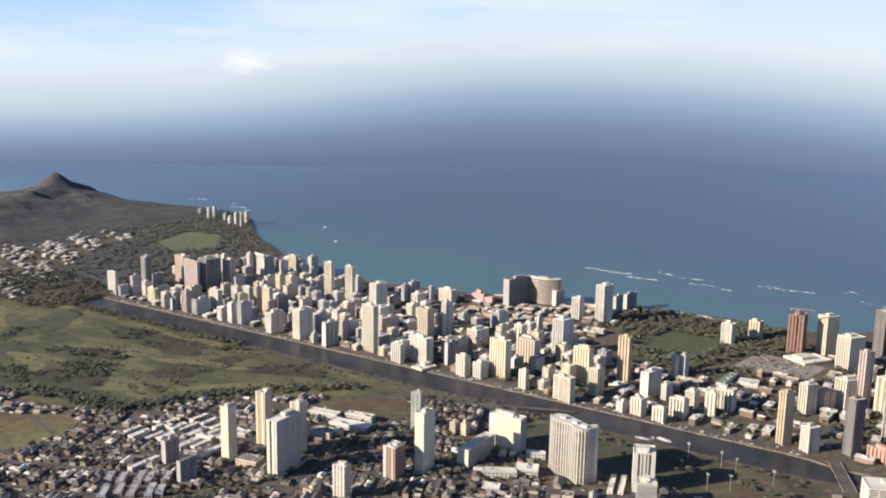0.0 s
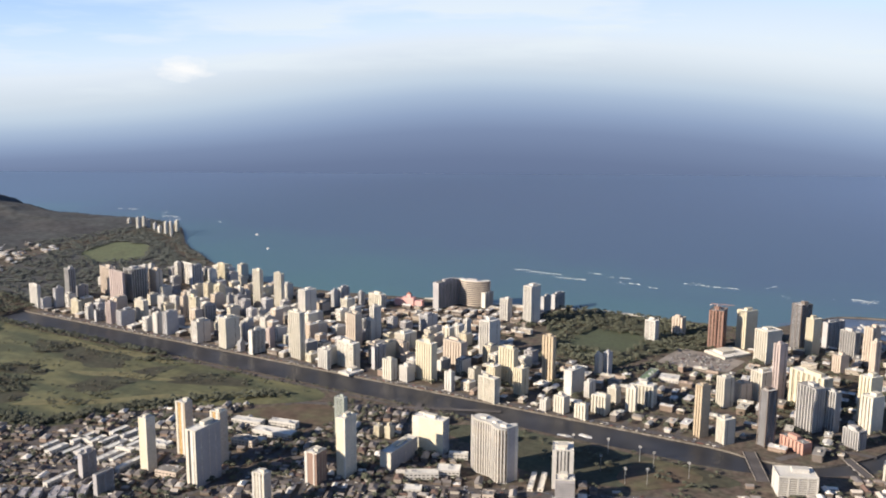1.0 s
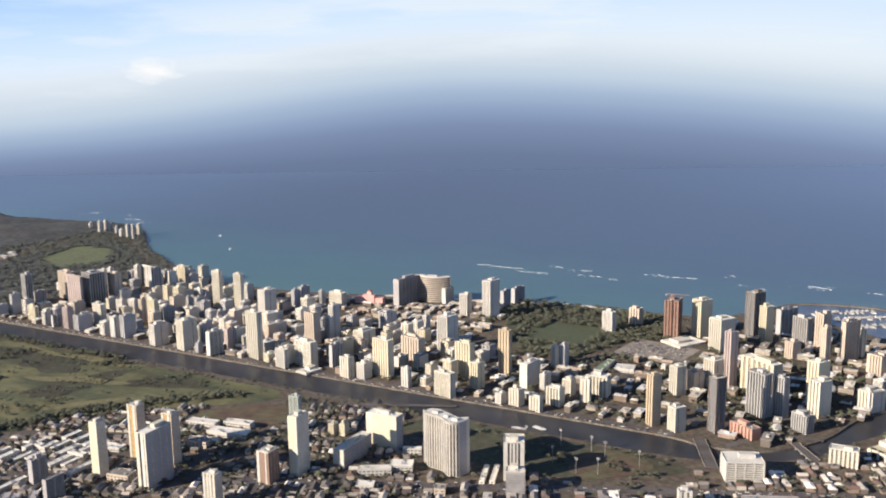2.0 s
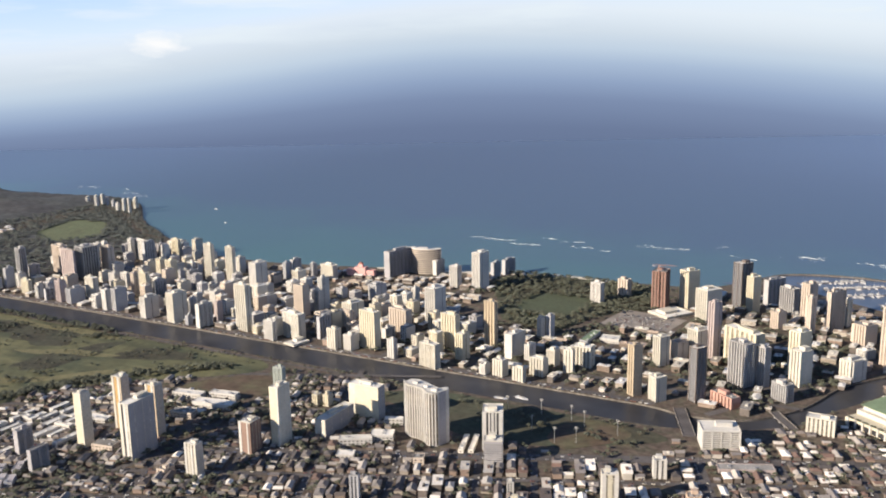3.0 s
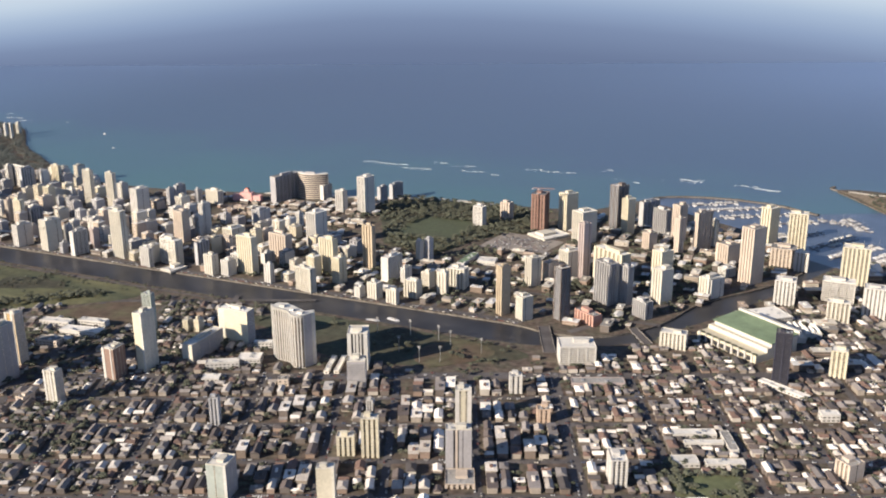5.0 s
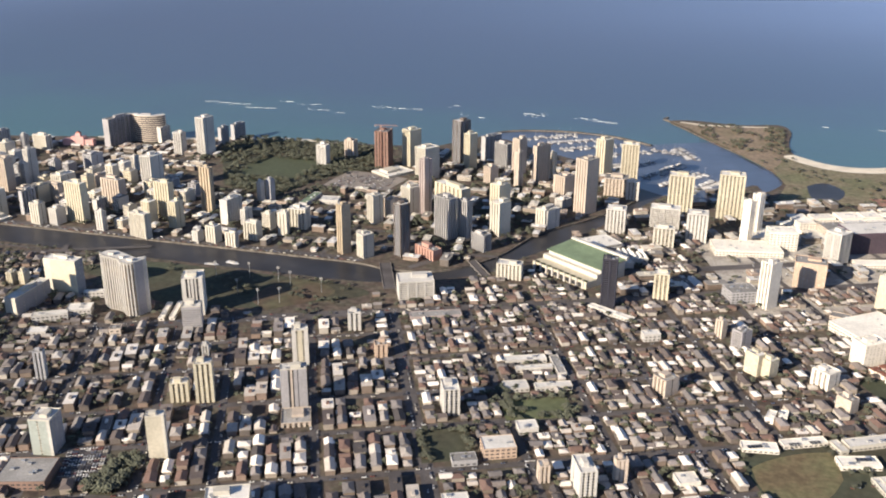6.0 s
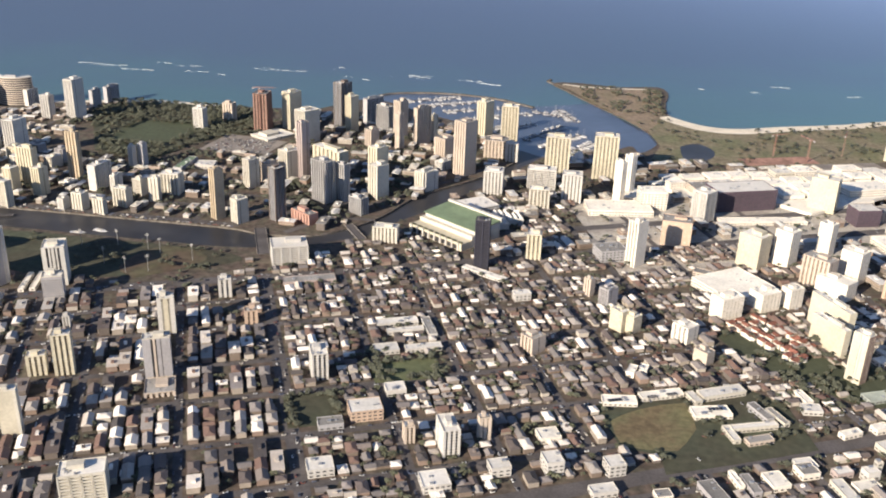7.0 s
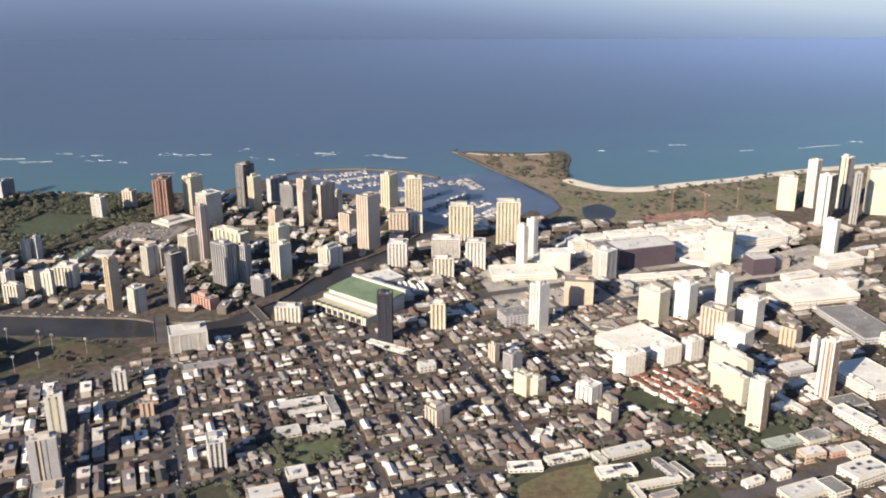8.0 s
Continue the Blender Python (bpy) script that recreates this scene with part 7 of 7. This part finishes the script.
# ---- surf and boats at sea ----
def surf(x, y, n, width, rot, seed):
    """A breaking wave: a ragged strip of white water with gaps."""
    rnd = random.Random(seed)
    s = Solid()
    k, pos, o = 0, -n / 2, 0.0
    while pos < n / 2:
        step = rnd.uniform(4, 13)
        o = 0.7 * o + rnd.uniform(-0.5, 0.5) * width
        if rnd.random() < 0.55:
            # widest in the middle of the breaker, thin at both ends
            w = width * rnd.uniform(0.15, 0.75) * (1.15 - abs(2 * pos / n))
            pts = [(pos + step * 0.5 + step * 0.62 * math.cos(q * math.tau / 9) * rnd.uniform(0.7, 1.2), o + w / 2 * math.sin(q * math.tau / 9) * rnd.uniform(0.5, 1.3)) for q in range(9)]
            s.prism(pts, -0.55, 0.25 + 0.02 * k, pose(x, y, 0, 0, 0, rot))
        if rnd.random() < 0.3:
            # spent foam drifting behind the crest
            w, c = width * rnd.uniform(0.1, 0.25), o - width * rnd.uniform(0.8, 2.2)
            pts = [(pos + step * 0.4 * math.cos(q * math.tau / 7) * rnd.uniform(0.7, 1.2), c + w / 2 * math.sin(q * math.tau / 7)) for q in range(7)]
            s.prism(pts, -0.55, -0.3 + 0.02 * k, pose(x, y, 0, 0, 0, rot))
        pos += step
        k = (k + 1) % 5
    if s.v:
        tagged(new("surf", s.mesh("surf", FOAM)), "broken line of white surf on the reef", "surf", kind="stuff")


for i, (x, y, n, w, rot) in enumerate(((-1000, 2262, 60, 5, 8), (-939, 2262, 90, 6, 4), (-880, 2275, 70, 4, 10), (-806, 2352, 60, 5, 0), (-747, 2300, 90, 6, 12), (-700, 2285, 50, 5, 0), (-620, 2255, 60, 4, 0), (-487, 2310, 120, 6, 4), (-393, 2373, 46, 9, 8),
                                       (-330, 2360, 70, 4, 0), (-194, 2392, 150, 9, 3), (-120, 2372, 60, 5, 6), (0, 2355, 60, 6, -4), (40, 2335, 70, 4, -6), (525, 2440, 60, 6, 4), (686, 2448, 60, 7, 4), (760, 2470, 80, 4, 6), (910, 2480, 90, 4, 10), (1100, 2560, 130, 6, 14), (1260, 2600, 120, 7, 14),
                                       (-2801, 2520, 110, 12, 10), (-2534, 2469, 130, 10, 8), (-2440, 2440, 90, 8, 0), (-2640, 2500, 60, 8, 4), (-2300, 2420, 60, 6, 0), (1400, 2640, 100, 6, 14), (-560, 2400, 40, 4, 0), (-260, 2330, 40, 3, 0))):
    q = random.Random(60 + i)
    surf(x + q.uniform(-30, 30), y + q.uniform(-35, 70), n * q.uniform(0.3, 1.1), 1.15 * w, rot + q.uniform(-12, 12), 40 + i)


def catamaran(x, y, rot):
    t = thing("catamaran", "white catamaran under way off the beach with a short wake", "boat", x, y, -0.6, rot)
    t.scale = (0.6, 0.6, 0.6)
    part("hull", one_box(-9, -5, 0, 9, -3, 2), HULL, t)
    part("hull", one_box(-9, 3, 0, 9, 5, 2), HULL, t)
    part("deck", one_box(-7, -5, 2.01, 6, 5, 2.6), HULL, t)
    s = Solid()
    s.add([(-6, -0.1, 3.5), (3, -0.1, 3.5), (2.6, -0.1, 9), (-6, 0.1, 3.5), (3, 0.1, 3.5), (2.6, 0.1, 9)], [(0, 1, 2), (5, 4, 3), (0, 3, 4, 1), (1, 4, 5, 2), (2, 5, 3, 0)])
    part("sail", s, HULL, t)


catamaran(-2002, 2347, 20)
catamaran(-1808, 2172, -30)


# ---- crane, masts, light poles ----
def tower_crane(x, y, z, h, reach, rot, label):
    t = thing("tower_crane", label, "crane", x, y, z, rot)
    s = Solid()
    for cx in (-0.8, 0.8):
        for cy in (-0.8, 0.8):
            s.box(cx - 0.2, cy - 0.2, 0, cx + 0.2, cy + 0.2, h)
    for k in range(int(h / 2)):
        s.box(-0.8, -0.9, 2 * k, 0.8, -0.7, 2 * k + 0.3)
        s.box(-0.8, 0.7, 2 * k, 0.8, 0.9, 2 * k + 0.3)
    part("mast", s, CRANE_RED, t)
    s = Solid()
    s.box(-reach * 0.35, -0.6, h, reach, -0.3, h + 0.5)
    s.box(-reach * 0.35, 0.3, h, reach, 0.6, h + 0.5)
    s.box(-reach * 0.3, -0.15, h + 1.6, reach * 0.95, 0.15, h + 2.0)
    for k in range(int(reach / 3)):
        s.box(3 * k, -0.5, h + 0.2, 3 * k + 0.25, 0.5, h + 1.8)
    part("jib", s, CRANE_RED, t)
    part("counterweight", one_box(-reach * 0.35, -1.2, h - 2, -reach * 0.35 + 3, 1.2, h - 0.01), WALL_MAT["gry"], t)
    part("cab", one_box(0.9, -1, h - 2.2, 2.8, 1, h - 0.1), WALL_MAT["wht"], t)


tower_crane(-365, 1783.8, 2.0, 92, 34, 10, "red tower crane beside an unfinished tower")
for x, y, q in ((634, 1890, 30), (694, 1872, 120), (770, 1925, 70)):
    tower_crane(x, y, 2.0, 44, 30, q, "red tower crane on a building site")


def light_pole(x, y, h):
    t = thing("light_pole", "tall pale floodlight pole in a park", "light pole", x, y, 2.2, RNG.uniform(-30, 30), group="floodlights of the park")
    s = Solid()
    s.prism([(0.35 * math.cos(k * math.tau / 8), 0.35 * math.sin(k * math.tau / 8)) for k in range(8)], 0, h)
    part("pole", s, METAL, t)
    for k in range(2):
        arm = part("crossarm", one_box(-2.2, -0.2, h - 1 - 1.8 * k, 2.2, 0.2, h - 0.7 - 1.8 * k), METAL, t)
        for j in range(4):
            part("floodlight", one_box(-2.1 + 1.2 * j, -0.75, h - 1.3 - 1.8 * k, -1.3 + 1.2 * j, -0.21, h - 0.5 - 1.8 * k), WALL_MAT["wht"], arm)


for x, y in ((-371, 1200), (-324, 1196), (-360, 1139), (-318, 1116), (-292, 1128), (-301, 1185), (-420, 1190), (-250, 1175)):
    light_pole(x, y, 24)
